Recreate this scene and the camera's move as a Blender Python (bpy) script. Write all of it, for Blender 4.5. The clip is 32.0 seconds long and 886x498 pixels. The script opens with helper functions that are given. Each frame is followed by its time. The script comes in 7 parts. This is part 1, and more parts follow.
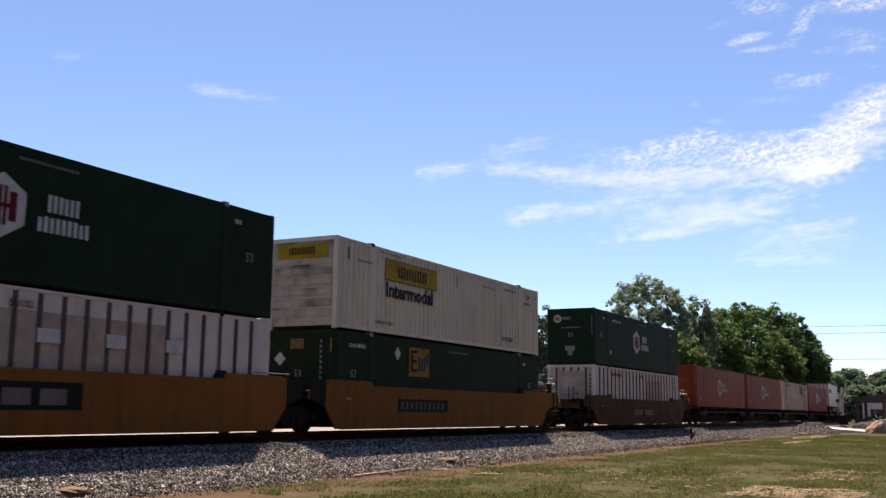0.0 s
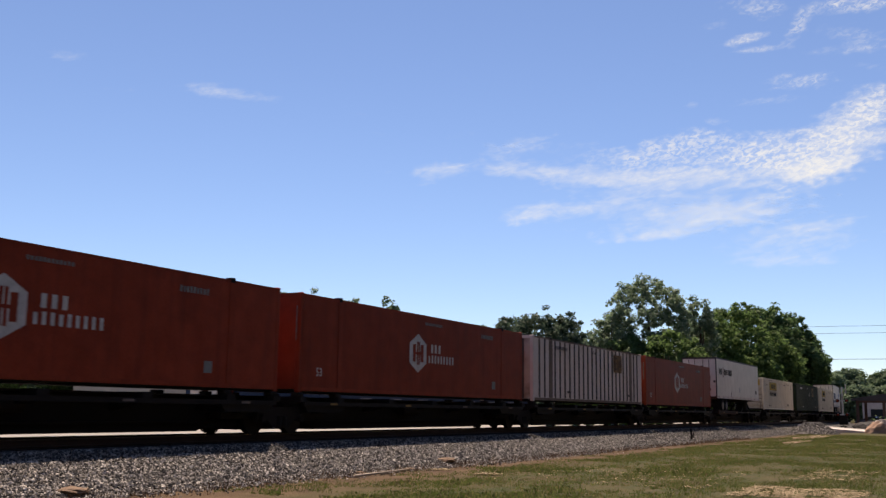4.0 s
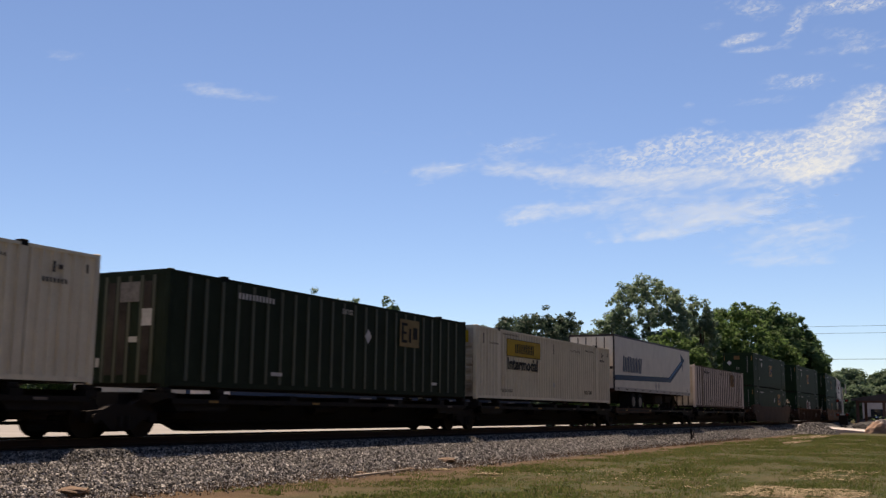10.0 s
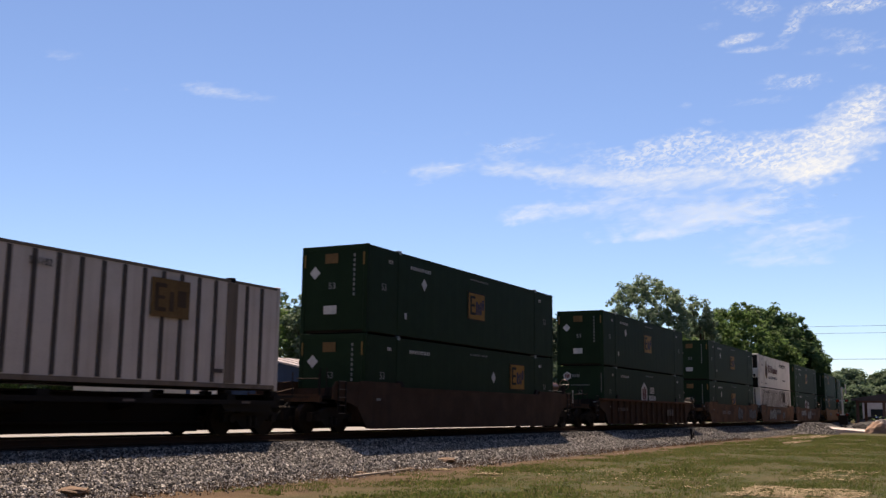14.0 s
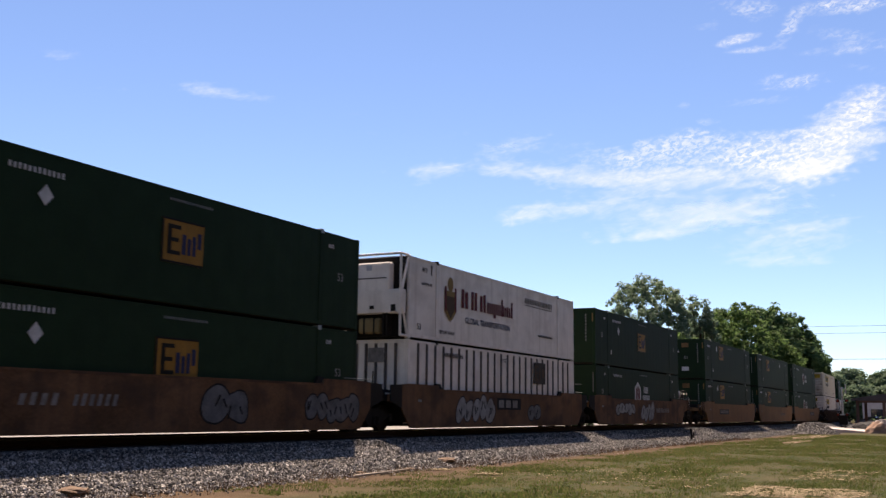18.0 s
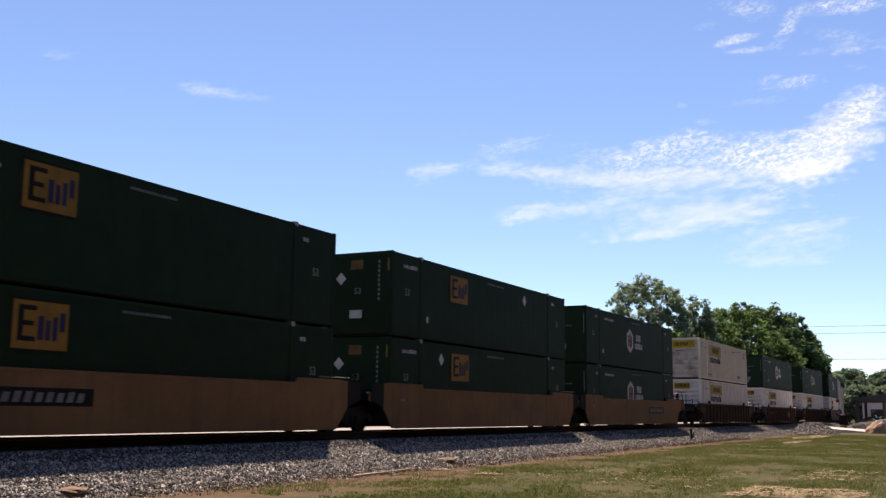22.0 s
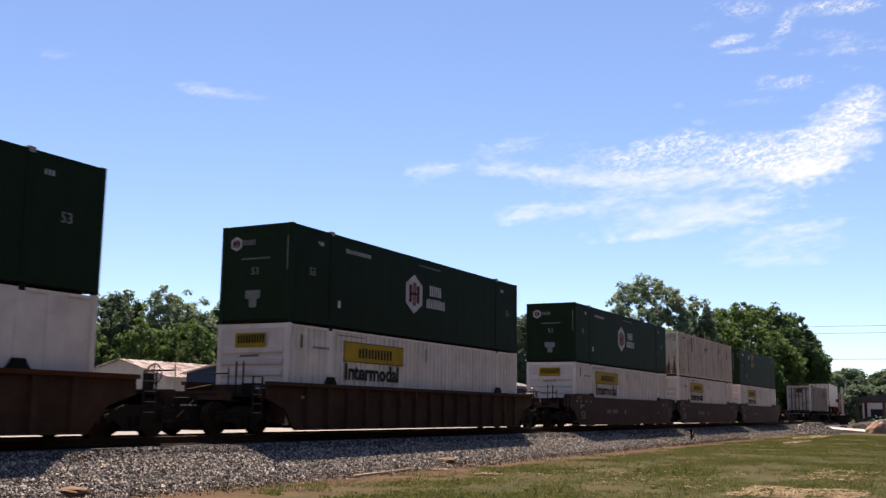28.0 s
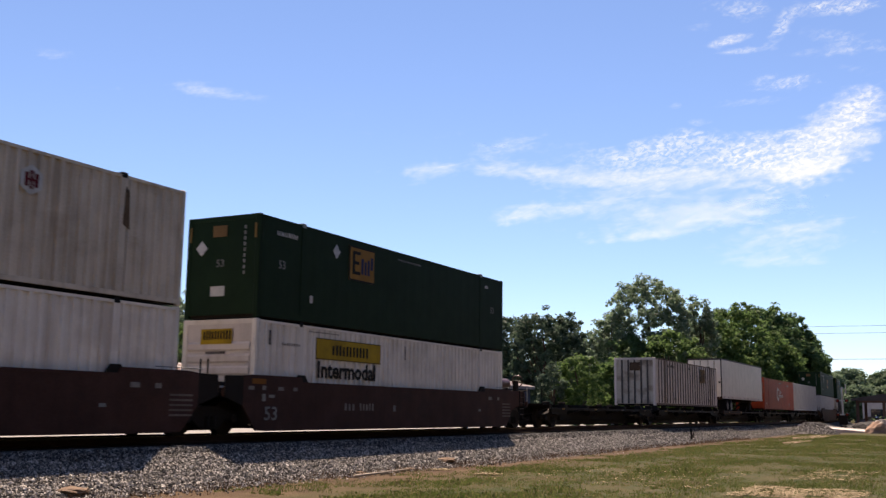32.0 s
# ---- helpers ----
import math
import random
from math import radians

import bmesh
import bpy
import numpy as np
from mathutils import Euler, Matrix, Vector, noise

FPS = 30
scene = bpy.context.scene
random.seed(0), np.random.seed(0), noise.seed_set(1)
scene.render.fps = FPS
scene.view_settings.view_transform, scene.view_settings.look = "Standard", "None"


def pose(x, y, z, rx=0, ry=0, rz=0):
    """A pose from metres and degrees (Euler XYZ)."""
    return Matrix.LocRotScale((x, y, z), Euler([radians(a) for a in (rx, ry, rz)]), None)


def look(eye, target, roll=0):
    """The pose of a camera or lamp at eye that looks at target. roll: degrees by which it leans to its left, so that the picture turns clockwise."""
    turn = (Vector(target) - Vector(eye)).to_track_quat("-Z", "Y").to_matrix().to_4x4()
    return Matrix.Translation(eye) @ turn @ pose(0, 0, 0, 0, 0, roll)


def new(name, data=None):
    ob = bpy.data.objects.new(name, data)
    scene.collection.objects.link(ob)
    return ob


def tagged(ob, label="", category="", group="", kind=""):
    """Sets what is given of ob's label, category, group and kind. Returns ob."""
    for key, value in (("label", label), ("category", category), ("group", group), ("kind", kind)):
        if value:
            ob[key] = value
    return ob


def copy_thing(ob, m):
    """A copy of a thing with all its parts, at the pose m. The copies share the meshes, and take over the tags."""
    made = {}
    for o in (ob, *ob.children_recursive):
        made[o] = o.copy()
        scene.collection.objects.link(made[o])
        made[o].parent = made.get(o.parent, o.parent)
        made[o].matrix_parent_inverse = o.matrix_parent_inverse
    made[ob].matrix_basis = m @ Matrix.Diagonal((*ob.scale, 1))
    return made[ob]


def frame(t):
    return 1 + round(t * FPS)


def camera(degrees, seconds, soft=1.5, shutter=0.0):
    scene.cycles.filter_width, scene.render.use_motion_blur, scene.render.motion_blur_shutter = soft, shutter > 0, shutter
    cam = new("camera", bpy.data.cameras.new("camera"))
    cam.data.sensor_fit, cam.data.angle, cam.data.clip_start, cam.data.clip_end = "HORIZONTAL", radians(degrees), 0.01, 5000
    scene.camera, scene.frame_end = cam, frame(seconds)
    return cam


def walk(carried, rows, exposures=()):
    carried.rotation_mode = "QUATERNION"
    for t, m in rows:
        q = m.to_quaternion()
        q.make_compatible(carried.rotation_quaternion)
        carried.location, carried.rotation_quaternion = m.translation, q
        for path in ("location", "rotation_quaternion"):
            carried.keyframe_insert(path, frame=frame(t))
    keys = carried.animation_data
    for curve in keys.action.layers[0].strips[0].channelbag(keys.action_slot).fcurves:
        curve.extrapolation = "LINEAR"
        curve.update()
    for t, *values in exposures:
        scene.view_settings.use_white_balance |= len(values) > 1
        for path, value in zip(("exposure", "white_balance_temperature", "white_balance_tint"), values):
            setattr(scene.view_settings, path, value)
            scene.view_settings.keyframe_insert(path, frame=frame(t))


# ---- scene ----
# ---- camera: it stands still on a tripod beside the line ----
EYE = (0.0, -18.55, 0.707)
YAW, PITCH, ROLL = radians(27.848), radians(9.103), 0.715
AIM = (EYE[0] + 50 * math.cos(YAW) * math.cos(PITCH), EYE[1] + 50 * math.sin(YAW) * math.cos(PITCH), EYE[2] + 50 * math.sin(PITCH))
cam = camera(47.384, 32.0, soft=1.4, shutter=0.14)
walk(cam, [(0, look(EYE, AIM, ROLL)), (32, look(EYE, AIM, ROLL))],
     exposures=((0, 1.12, 8100, 22), (1.0, 1.12, 8100, 22), (2.0, 0.99, 8100, 22), (3.0, 0.88, 8100, 22), (6.0, 0.69, 8350, 20),
                (13.0, 0.69, 8350, 20), (15.0, 1.12, 8100, 22), (27.5, 1.12, 8100, 22), (32, 1.10, 8100, 22)))

# ---- daylight: high sun behind the train ----
SUN = Vector((0.45, 0.295, 1.0)).normalized()
world = bpy.data.worlds.new("sky")
scene.world = world
world.use_nodes = True
wn = world.node_tree
sky = wn.nodes.new("ShaderNodeTexSky")
sky.sky_type, sky.sun_disc = "NISHITA", False
sky.sun_elevation, sky.sun_rotation = math.asin(SUN.z), math.atan2(SUN.x, SUN.y)
sky.air_density, sky.dust_density, sky.ozone_density, sky.altitude = 1.1, 0.0, 10.0, 2000
background = wn.nodes["Background"]
background.inputs["Strength"].default_value = 0.09
wn.links.new(sky.outputs[0], background.inputs["Color"])
sun_data = bpy.data.lights.new("sun", "SUN")
sun_data.energy, sun_data.angle, sun_data.color = 5.0, radians(0.5), (1.0, 0.955, 0.89)
sun = new("sun", sun_data)
sun.matrix_world = look(SUN * 200, (0, 0, 0))


# ---- materials ----
def link(nt, a, b):
    nt.links.new(a, b)


def mat(name, color, rough=0.6, metal=0.0, var=0.12, scale=1.5, streak=0.0, dirt=(0.07, 0.05, 0.04), bump=0.0,
        fine=20.0, spread=0.0, spec=0.04, patch=0.0, patch_lo=0.56):
    """Painted, stained surface: broad tone changes, fine grain, runs of dirt down the face, patches of wear."""
    m = bpy.data.materials.new(name)
    m.use_nodes = True
    nt = m.node_tree
    bsdf = nt.nodes["Principled BSDF"]
    bsdf.inputs["Roughness"].default_value, bsdf.inputs["Metallic"].default_value = rough, metal
    bsdf.inputs["Specular IOR Level"].default_value = spec
    co = nt.nodes.new("ShaderNodeTexCoord")
    info = nt.nodes.new("ShaderNodeObjectInfo")
    shift = nt.nodes.new("ShaderNodeVectorMath")
    shift.operation = "SCALE"
    shift.inputs[0].default_value = (37.0, 11.0, 0.0)
    link(nt, info.outputs["Random"], shift.inputs["Scale"])
    at = nt.nodes.new("ShaderNodeVectorMath")
    link(nt, co.outputs["Object"], at.inputs[0])
    link(nt, shift.outputs[0], at.inputs[1])
    broad = nt.nodes.new("ShaderNodeTexNoise")
    broad.inputs["Scale"].default_value, broad.inputs["Detail"].default_value = scale, 5.0
    grain = nt.nodes.new("ShaderNodeTexNoise")
    grain.inputs["Scale"].default_value, grain.inputs["Detail"].default_value = fine, 3.0
    link(nt, at.outputs[0], broad.inputs["Vector"])
    link(nt, at.outputs[0], grain.inputs["Vector"])
    add = nt.nodes.new("ShaderNodeMath")
    add.operation = "MULTIPLY_ADD"
    link(nt, grain.outputs[0], add.inputs[0])
    add.inputs[1].default_value = 0.5
    link(nt, broad.outputs[0], add.inputs[2])
    tone = nt.nodes.new("ShaderNodeMapRange")
    tone.inputs["From Min"].default_value, tone.inputs["From Max"].default_value = 0.45, 1.05
    tone.inputs["To Min"].default_value, tone.inputs["To Max"].default_value = 1 - var, 1 + var
    link(nt, add.outputs[0], tone.inputs["Value"])
    out_tone = tone.outputs[0]
    if spread:
        each = nt.nodes.new("ShaderNodeMath")
        each.operation = "MULTIPLY_ADD"
        link(nt, info.outputs["Random"], each.inputs[0])
        each.inputs[1].default_value, each.inputs[2].default_value = spread, 1 - spread / 2
        both = nt.nodes.new("ShaderNodeMath")
        both.operation = "MULTIPLY"
        link(nt, each.outputs[0], both.inputs[0])
        link(nt, tone.outputs[0], both.inputs[1])
        out_tone = both.outputs[0]
    shade = nt.nodes.new("ShaderNodeVectorMath")
    shade.operation = "SCALE"
    shade.inputs[0].default_value = color[:3]
    link(nt, out_tone, shade.inputs["Scale"])
    colour = shade.outputs[0]

    def overlay(colour, vector_scale, lo, hi, amount, tint):
        mp = nt.nodes.new("ShaderNodeMapping")
        mp.inputs["Scale"].default_value = vector_scale
        link(nt, at.outputs[0], mp.inputs["Vector"])
        nz = nt.nodes.new("ShaderNodeTexNoise")
        nz.inputs["Scale"].default_value, nz.inputs["Detail"].default_value = 1.0, 6.0
        link(nt, mp.outputs[0], nz.inputs["Vector"])
        rg = nt.nodes.new("ShaderNodeMapRange")
        rg.inputs["From Min"].default_value, rg.inputs["From Max"].default_value = lo, hi
        rg.inputs["To Max"].default_value = amount
        link(nt, nz.outputs[0], rg.inputs["Value"])
        mx = nt.nodes.new("ShaderNodeMix")
        mx.data_type = "RGBA"
        link(nt, rg.outputs[0], mx.inputs[0])
        link(nt, colour, mx.inputs[6])
        mx.inputs[7].default_value = (*tint, 1)
        return mx.outputs[2]
    if streak:
        colour = overlay(colour, (3.2, 3.2, 0.22), 0.5, 0.78, streak, dirt)
    if patch:
        colour = overlay(colour, (0.9, 0.9, 1.4), patch_lo, patch_lo + 0.16, patch, dirt)
    link(nt, colour, bsdf.inputs["Base Color"])
    if bump:
        bp = nt.nodes.new("ShaderNodeBump")
        bp.inputs["Strength"].default_value, bp.inputs["Distance"].default_value = bump, 0.02
        link(nt, grain.outputs[0], bp.inputs["Height"])
        link(nt, bp.outputs[0], bsdf.inputs["Normal"])
    return m


GREEN = mat("container_green", (0.0115, 0.0255, 0.0122), 0.6, streak=0.3, dirt=(0.014, 0.022, 0.014), spread=0.3, bump=0.05, var=0.18)
GREEN_RIB = mat("rib_green", (0.085, 0.092, 0.07), 0.55, streak=0.3)
GREEN_DULL = mat("container_dull_green", (0.017, 0.025, 0.016), 0.65, streak=0.4, dirt=(0.028, 0.027, 0.022), var=0.25)
RED = mat("container_red", (0.21, 0.036, 0.018), 0.5, streak=0.45, dirt=(0.09, 0.022, 0.015), spread=0.2, bump=0.05, var=0.2, patch=0.25)
WHITE = mat("container_white", (0.53, 0.465, 0.42), 0.5, streak=0.4, dirt=(0.26, 0.19, 0.14), spread=0.15, bump=0.04)
WHITE_CLEAN = mat("container_white_clean", (0.67, 0.61, 0.54), 0.5, streak=0.45, dirt=(0.34, 0.27, 0.21), spread=0.1, patch=0.25, patch_lo=0.52)
WHITE_CREAM = mat("container_cream", (0.59, 0.525, 0.405), 0.5, streak=0.4, dirt=(0.36, 0.27, 0.19), spread=0.1, bump=0.04)
WHITE_OLD = mat("container_white_weathered", (0.53, 0.455, 0.37), 0.6, var=0.2, streak=0.6, dirt=(0.22, 0.155, 0.105), patch=0.35)
GREY_PALE = mat("container_grey", (0.36, 0.36, 0.36), 0.55, streak=0.3, dirt=(0.25, 0.22, 0.2))
RIB_DARK = mat("rib_grey", (0.075, 0.063, 0.058), 0.6, streak=0.2)
ROOF_M = mat("container_roof", (0.35, 0.35, 0.34), 0.55, patch=0.3)
CASTING = mat("casting_steel", (0.012, 0.012, 0.012), 0.6)
CASTING_PALE = mat("casting_grey", (0.25, 0.27, 0.26), 0.6)
YELLOW = mat("decal_yellow", (0.36, 0.225, 0.02), 0.5, var=0.2, streak=0.45, dirt=(0.1, 0.066, 0.02), patch=0.5)
ORANGE_SQ = mat("decal_orange", (0.25, 0.125, 0.028), 0.5, var=0.25, streak=0.4, dirt=(0.12, 0.07, 0.03))
BLACK = mat("decal_black", (0.016, 0.014, 0.012), 0.5)
MAROON = mat("decal_maroon", (0.1, 0.014, 0.018), 0.5, var=0.25, scale=4)
PANEL_EDGE = mat("panel_edge_brown", (0.1, 0.07, 0.03), 0.6, var=0.3)
VIOLET = mat("decal_violet", (0.028, 0.03, 0.065), 0.5)
LETTER = mat("decal_white", (0.44, 0.431, 0.414), 0.5, var=0.25, scale=4)
LETTER_DIM = mat("decal_grey", (0.17, 0.178, 0.172), 0.55, var=0.3)
DIM_MARK = mat("faded_mark", (0.12, 0.10, 0.09), 0.7, var=0.3)
BLUE_D = mat("decal_blue", (0.012, 0.042, 0.095), 0.45, var=0.2, streak=0.2)
BLUE_L = mat("decal_light_blue", (0.06, 0.2, 0.42), 0.45)
GOLD = mat("decal_gold", (0.2, 0.125, 0.045), 0.5)
BADGE_BROWN = mat("weathered_badge", (0.15, 0.09, 0.04), 0.65, var=0.4, scale=1.2, streak=0.4, dirt=(0.06, 0.04, 0.03))
BADGE_TAN = mat("tan_badge", (0.2, 0.145, 0.07), 0.6, var=0.3, streak=0.4, dirt=(0.1, 0.07, 0.04))
BADGE_DARK = mat("sooty_badge", (0.045, 0.038, 0.032), 0.65, var=0.5, scale=1.5)
BADGE_DIM = mat("badge_shade", (0.07, 0.045, 0.03), 0.65, var=0.3)
POST_BROWN = mat("stained_post", (0.16, 0.125, 0.1), 0.65, streak=0.6, dirt=(0.06, 0.045, 0.035))
TTX_ORANGE = mat("car_orange", (0.19, 0.074, 0.018), 0.6, streak=0.55, dirt=(0.08, 0.035, 0.015), patch=0.3, bump=0.1)
TTX_TAN = mat("car_tan", (0.18, 0.094, 0.043), 0.65, var=0.2, scale=0.8, streak=0.5, dirt=(0.085, 0.05, 0.031), patch=0.35, bump=0.1)
TTX_BROWN = mat("car_brown", (0.054, 0.031, 0.021), 0.7, var=0.4, scale=0.9, streak=0.5, dirt=(0.026, 0.018, 0.015), patch=0.6, bump=0.1)
TTX_RUST = mat("car_rust", (0.12, 0.063, 0.034), 0.75, var=0.5, scale=0.7, streak=0.6, dirt=(0.05, 0.031, 0.023), patch=0.65, patch_lo=0.48, bump=0.15)
FEC_MAROON = mat("car_maroon", (0.054, 0.027, 0.022), 0.6, var=0.3, streak=0.4, dirt=(0.026, 0.018, 0.016), patch=0.6, bump=0.05)
DIRTY_ORANGE = mat("car_dirty_orange", (0.078, 0.038, 0.014), 0.65, var=0.35, scale=0.7, streak=0.6, dirt=(0.035, 0.021, 0.014), patch=0.75, patch_lo=0.46, bump=0.1)
NOSE_RUST = mat("stained_nose", (0.42, 0.37, 0.31), 0.65, streak=0.5, dirt=(0.13, 0.085, 0.055), patch=0.7, patch_lo=0.5)
RUST_RUN = mat("rust_run", (0.1, 0.066, 0.043), 0.85, var=0.5, scale=4, streak=0.5, dirt=(0.16, 0.12, 0.09))
GHOST = mat("removed_sticker_trace", (0.34, 0.265, 0.21), 0.65, var=0.25, scale=2.5, patch=0.5, dirt=(0.45, 0.41, 0.37))
NUMBER_DIM = mat("stencil_grey", (0.16, 0.15, 0.14), 0.6, var=0.35, scale=5)
CHORD_OR = mat("chord_orange", (0.07, 0.025, 0.01), 0.65, streak=0.3, patch=0.5, dirt=(0.08, 0.04, 0.03))
BLACK_STEEL = mat("black_steel", (0.015, 0.0135, 0.0125), 0.6, patch=0.3, dirt=(0.022, 0.015, 0.011))
GRIMY = mat("grimy_steel", (0.02, 0.0165, 0.014), 0.75, patch=0.3, dirt=(0.025, 0.018, 0.013), bump=0.2)
WHEEL_STEEL = mat("wheel_steel", (0.025, 0.018, 0.014), 0.55, metal=0.4)
TANK_RED = mat("reservoir_red", (0.07, 0.03, 0.021), 0.4, spec=0.3)
GALV = mat("galvanised", (0.42, 0.43, 0.43), 0.4, metal=0.5)
RUBBER = mat("tyre_rubber", (0.012, 0.012, 0.012), 0.85)
RIM = mat("wheel_rim", (0.11, 0.11, 0.112), 0.45, metal=0.3)
TRAILER_W = mat("trailer_white", (0.55, 0.51, 0.455), 0.4, streak=0.2, dirt=(0.36, 0.32, 0.27))
TRAILER_RAIL = mat("trailer_rail", (0.30, 0.29, 0.29), 0.45, metal=0.3, streak=0.3)
TRAILER_TOP = mat("trailer_top_rail", (0.075, 0.07, 0.085), 0.5, var=0.3)
DARK_TRIM = mat("dark_trim", (0.05, 0.045, 0.045), 0.6)
RAIL_STEEL = mat("rail_rust", (0.045, 0.0248, 0.0158), 0.7, var=0.2)
RAIL_TOP = mat("rail_polished", (0.5, 0.48, 0.46), 0.25, metal=1.0)
SLEEPER = mat("sleeper_wood", (0.0257, 0.0199, 0.0155), 0.9, var=0.35, spread=0.5, bump=0.5, fine=12)
LOT = mat("gravel_lot", (0.24, 0.226, 0.206), 0.95, var=0.15, scale=0.3, patch=0.2, dirt=(0.34, 0.3, 0.25), bump=0.3)
GRAFFITI = mat("spray_paint_white", (0.21, 0.205, 0.2), 0.6, var=0.4, scale=3, streak=0.3)
GRAFFITI_D = mat("spray_paint_grey", (0.096, 0.096, 0.1), 0.6, var=0.45, scale=3, streak=0.4)
BARK = mat("bark", (0.075, 0.055, 0.042), 0.9, var=0.3, bump=0.6, fine=8)
BUILDING_BLUE = mat("siding_blue", (0.017, 0.029, 0.055), 0.5, streak=0.2, dirt=(0.04, 0.055, 0.09))
BUILDING_TAN = mat("siding_tan", (0.33, 0.3, 0.265), 0.8, streak=0.25, dirt=(0.25, 0.2, 0.15))
BUILDING_GREY = mat("siding_grey", (0.12, 0.13, 0.16), 0.7, streak=0.2)
ROOF_WHITE = mat("roof_white_metal", (0.324, 0.283, 0.26), 0.4, streak=0.1, dirt=(0.5, 0.45, 0.4))
ROOF_RUST = mat("roof_rusty_metal", (0.42, 0.39, 0.37), 0.5, var=0.25, streak=0.85, dirt=(0.14, 0.07, 0.045), patch=0.85, patch_lo=0.44)
DOOR_WHITE = mat("door_white", (0.48, 0.42, 0.385), 0.5)
SHINGLE = mat("shingle_dark", (0.064, 0.0576, 0.0608), 0.9, var=0.25, bump=0.4)
BRICKISH = mat("brown_post", (0.10, 0.06, 0.05), 0.8)
WOOD_POLE = mat("pole_wood", (0.11, 0.085, 0.065), 0.9, var=0.25, bump=0.4)
SIGN_DARK = mat("sign_panel", (0.09, 0.10, 0.13), 0.5)
WIRE = mat("wire_black", (0.02, 0.02, 0.02), 0.6)
DIRT_PILE = mat("red_earth", (0.3, 0.2, 0.145), 0.95, var=0.25, bump=0.6)
CAR_WHITE = mat("car_paint_white", (0.326, 0.286, 0.262), 0.25, spec=0.6)
CAR_GLASS = mat("car_glass", (0.02, 0.025, 0.03), 0.08, spec=0.8)
STRAW_M = mat("dry_stick", (0.326, 0.273, 0.21), 0.85)
SANDSTONE = mat("orange_stone", (0.17, 0.12, 0.088), 0.9, var=0.3, scale=6, bump=0.6)
SANDSTONE_PALE = mat("pale_stone", (0.42, 0.36, 0.31), 0.9, var=0.2, scale=3, bump=0.5)
CAR_WHITE_WALL = mat("painted_wall_white", (0.5, 0.48, 0.46), 0.7, var=0.1)
SAND_M = mat("pale_sand", (0.2, 0.145, 0.105), 0.95, var=0.2, scale=2, bump=0.4)
SIG_RED = mat("lens_dark_red", (0.23, 0.036, 0.018), 0.25)
ALU = mat("aluminium_mast", (0.5, 0.5, 0.5), 0.4, metal=0.7)


def island_mat(name, dark, light, rough=0.9, mid=None, translucent=0.0):
    """Many small pieces in one mesh, each with its own tone."""
    m = bpy.data.materials.new(name)
    m.use_nodes = True
    nt = m.node_tree
    bsdf = nt.nodes["Principled BSDF"]
    bsdf.inputs["Roughness"].default_value = rough
    bsdf.inputs["Specular IOR Level"].default_value = 0.06
    geo = nt.nodes.new("ShaderNodeNewGeometry")
    ramp = nt.nodes.new("ShaderNodeValToRGB")
    ramp.color_ramp.elements[0].color, ramp.color_ramp.elements[1].color = (*dark, 1), (*light, 1)
    if mid:
        e = ramp.color_ramp.elements.new(0.5)
        e.color = (*mid, 1)
    link(nt, geo.outputs["Random Per Island"], ramp.inputs[0])
    link(nt, ramp.outputs[0], bsdf.inputs["Base Color"])
    if translucent:
        tr = nt.nodes.new("ShaderNodeBsdfTranslucent")
        link(nt, ramp.outputs[0], tr.inputs["Color"])
        mx = nt.nodes.new("ShaderNodeMixShader")
        mx.inputs[0].default_value = translucent
        link(nt, bsdf.outputs[0], mx.inputs[1])
        link(nt, tr.outputs[0], mx.inputs[2])
        link(nt, mx.outputs[0], nt.nodes["Material Output"].inputs[0])
    return m


STONES = island_mat("ballast_stone", (0.042, 0.039, 0.035), (0.5, 0.465, 0.42), mid=(0.145, 0.134, 0.12))
# darker version of STONES: the train's shade put into the stone colour
STONES_SHADED = island_mat("shaded_stone", (0.02, 0.019, 0.018), (0.3, 0.285, 0.265), mid=(0.07, 0.066, 0.06))
GRASS_M = island_mat("grass_blade", (0.04, 0.066, 0.014), (0.15, 0.12, 0.06), mid=(0.07, 0.096, 0.027), translucent=0.62)
STRAW_BIT = island_mat("straw_litter", (0.14, 0.105, 0.06), (0.36, 0.29, 0.19), mid=(0.24, 0.19, 0.12))
WEED_M = island_mat("dry_weed", (0.06, 0.035, 0.02), (0.15, 0.09, 0.05))
LEAF_A = island_mat("leaf_mid_green", (0.0652, 0.1214, 0.0370), (0.1108, 0.1756, 0.0623), mid=(0.0853, 0.1477, 0.0480), rough=0.6, translucent=0.58)
LEAF_B = island_mat("leaf_dark_green", (0.0542, 0.1043, 0.0394), (0.0907, 0.1488, 0.0604), mid=(0.0753, 0.1353, 0.0552), rough=0.6, translucent=0.5)
LEAF_D = island_mat("leaf_blue_green", (0.0485, 0.0818, 0.0499), (0.1058, 0.1508, 0.1057), mid=(0.0732, 0.1124, 0.0732), rough=0.5, translucent=0.5)
# paler, bluer leaf colour imitates distance haze on the far trees
LEAF_HAZE = island_mat("leaf_haze_green", (0.0762, 0.1243, 0.0643), (0.1373, 0.1938, 0.1186), mid=(0.1047, 0.1579, 0.0899), rough=0.6, translucent=0.45)
LEAF_C = island_mat("leaf_grey_green", (0.0909, 0.1475, 0.0748), (0.2188, 0.2833, 0.2106), mid=(0.1461, 0.2080, 0.1266), rough=0.5, translucent=0.55)


# ---- mesh helpers ----
def part(name, bm, material, parent, label=""):
    """Links a bmesh as one mesh object under a thing or a part."""
    me = bpy.data.meshes.new(name)
    bm.to_mesh(me)
    bm.free()
    return put(name, me, material, parent, label)


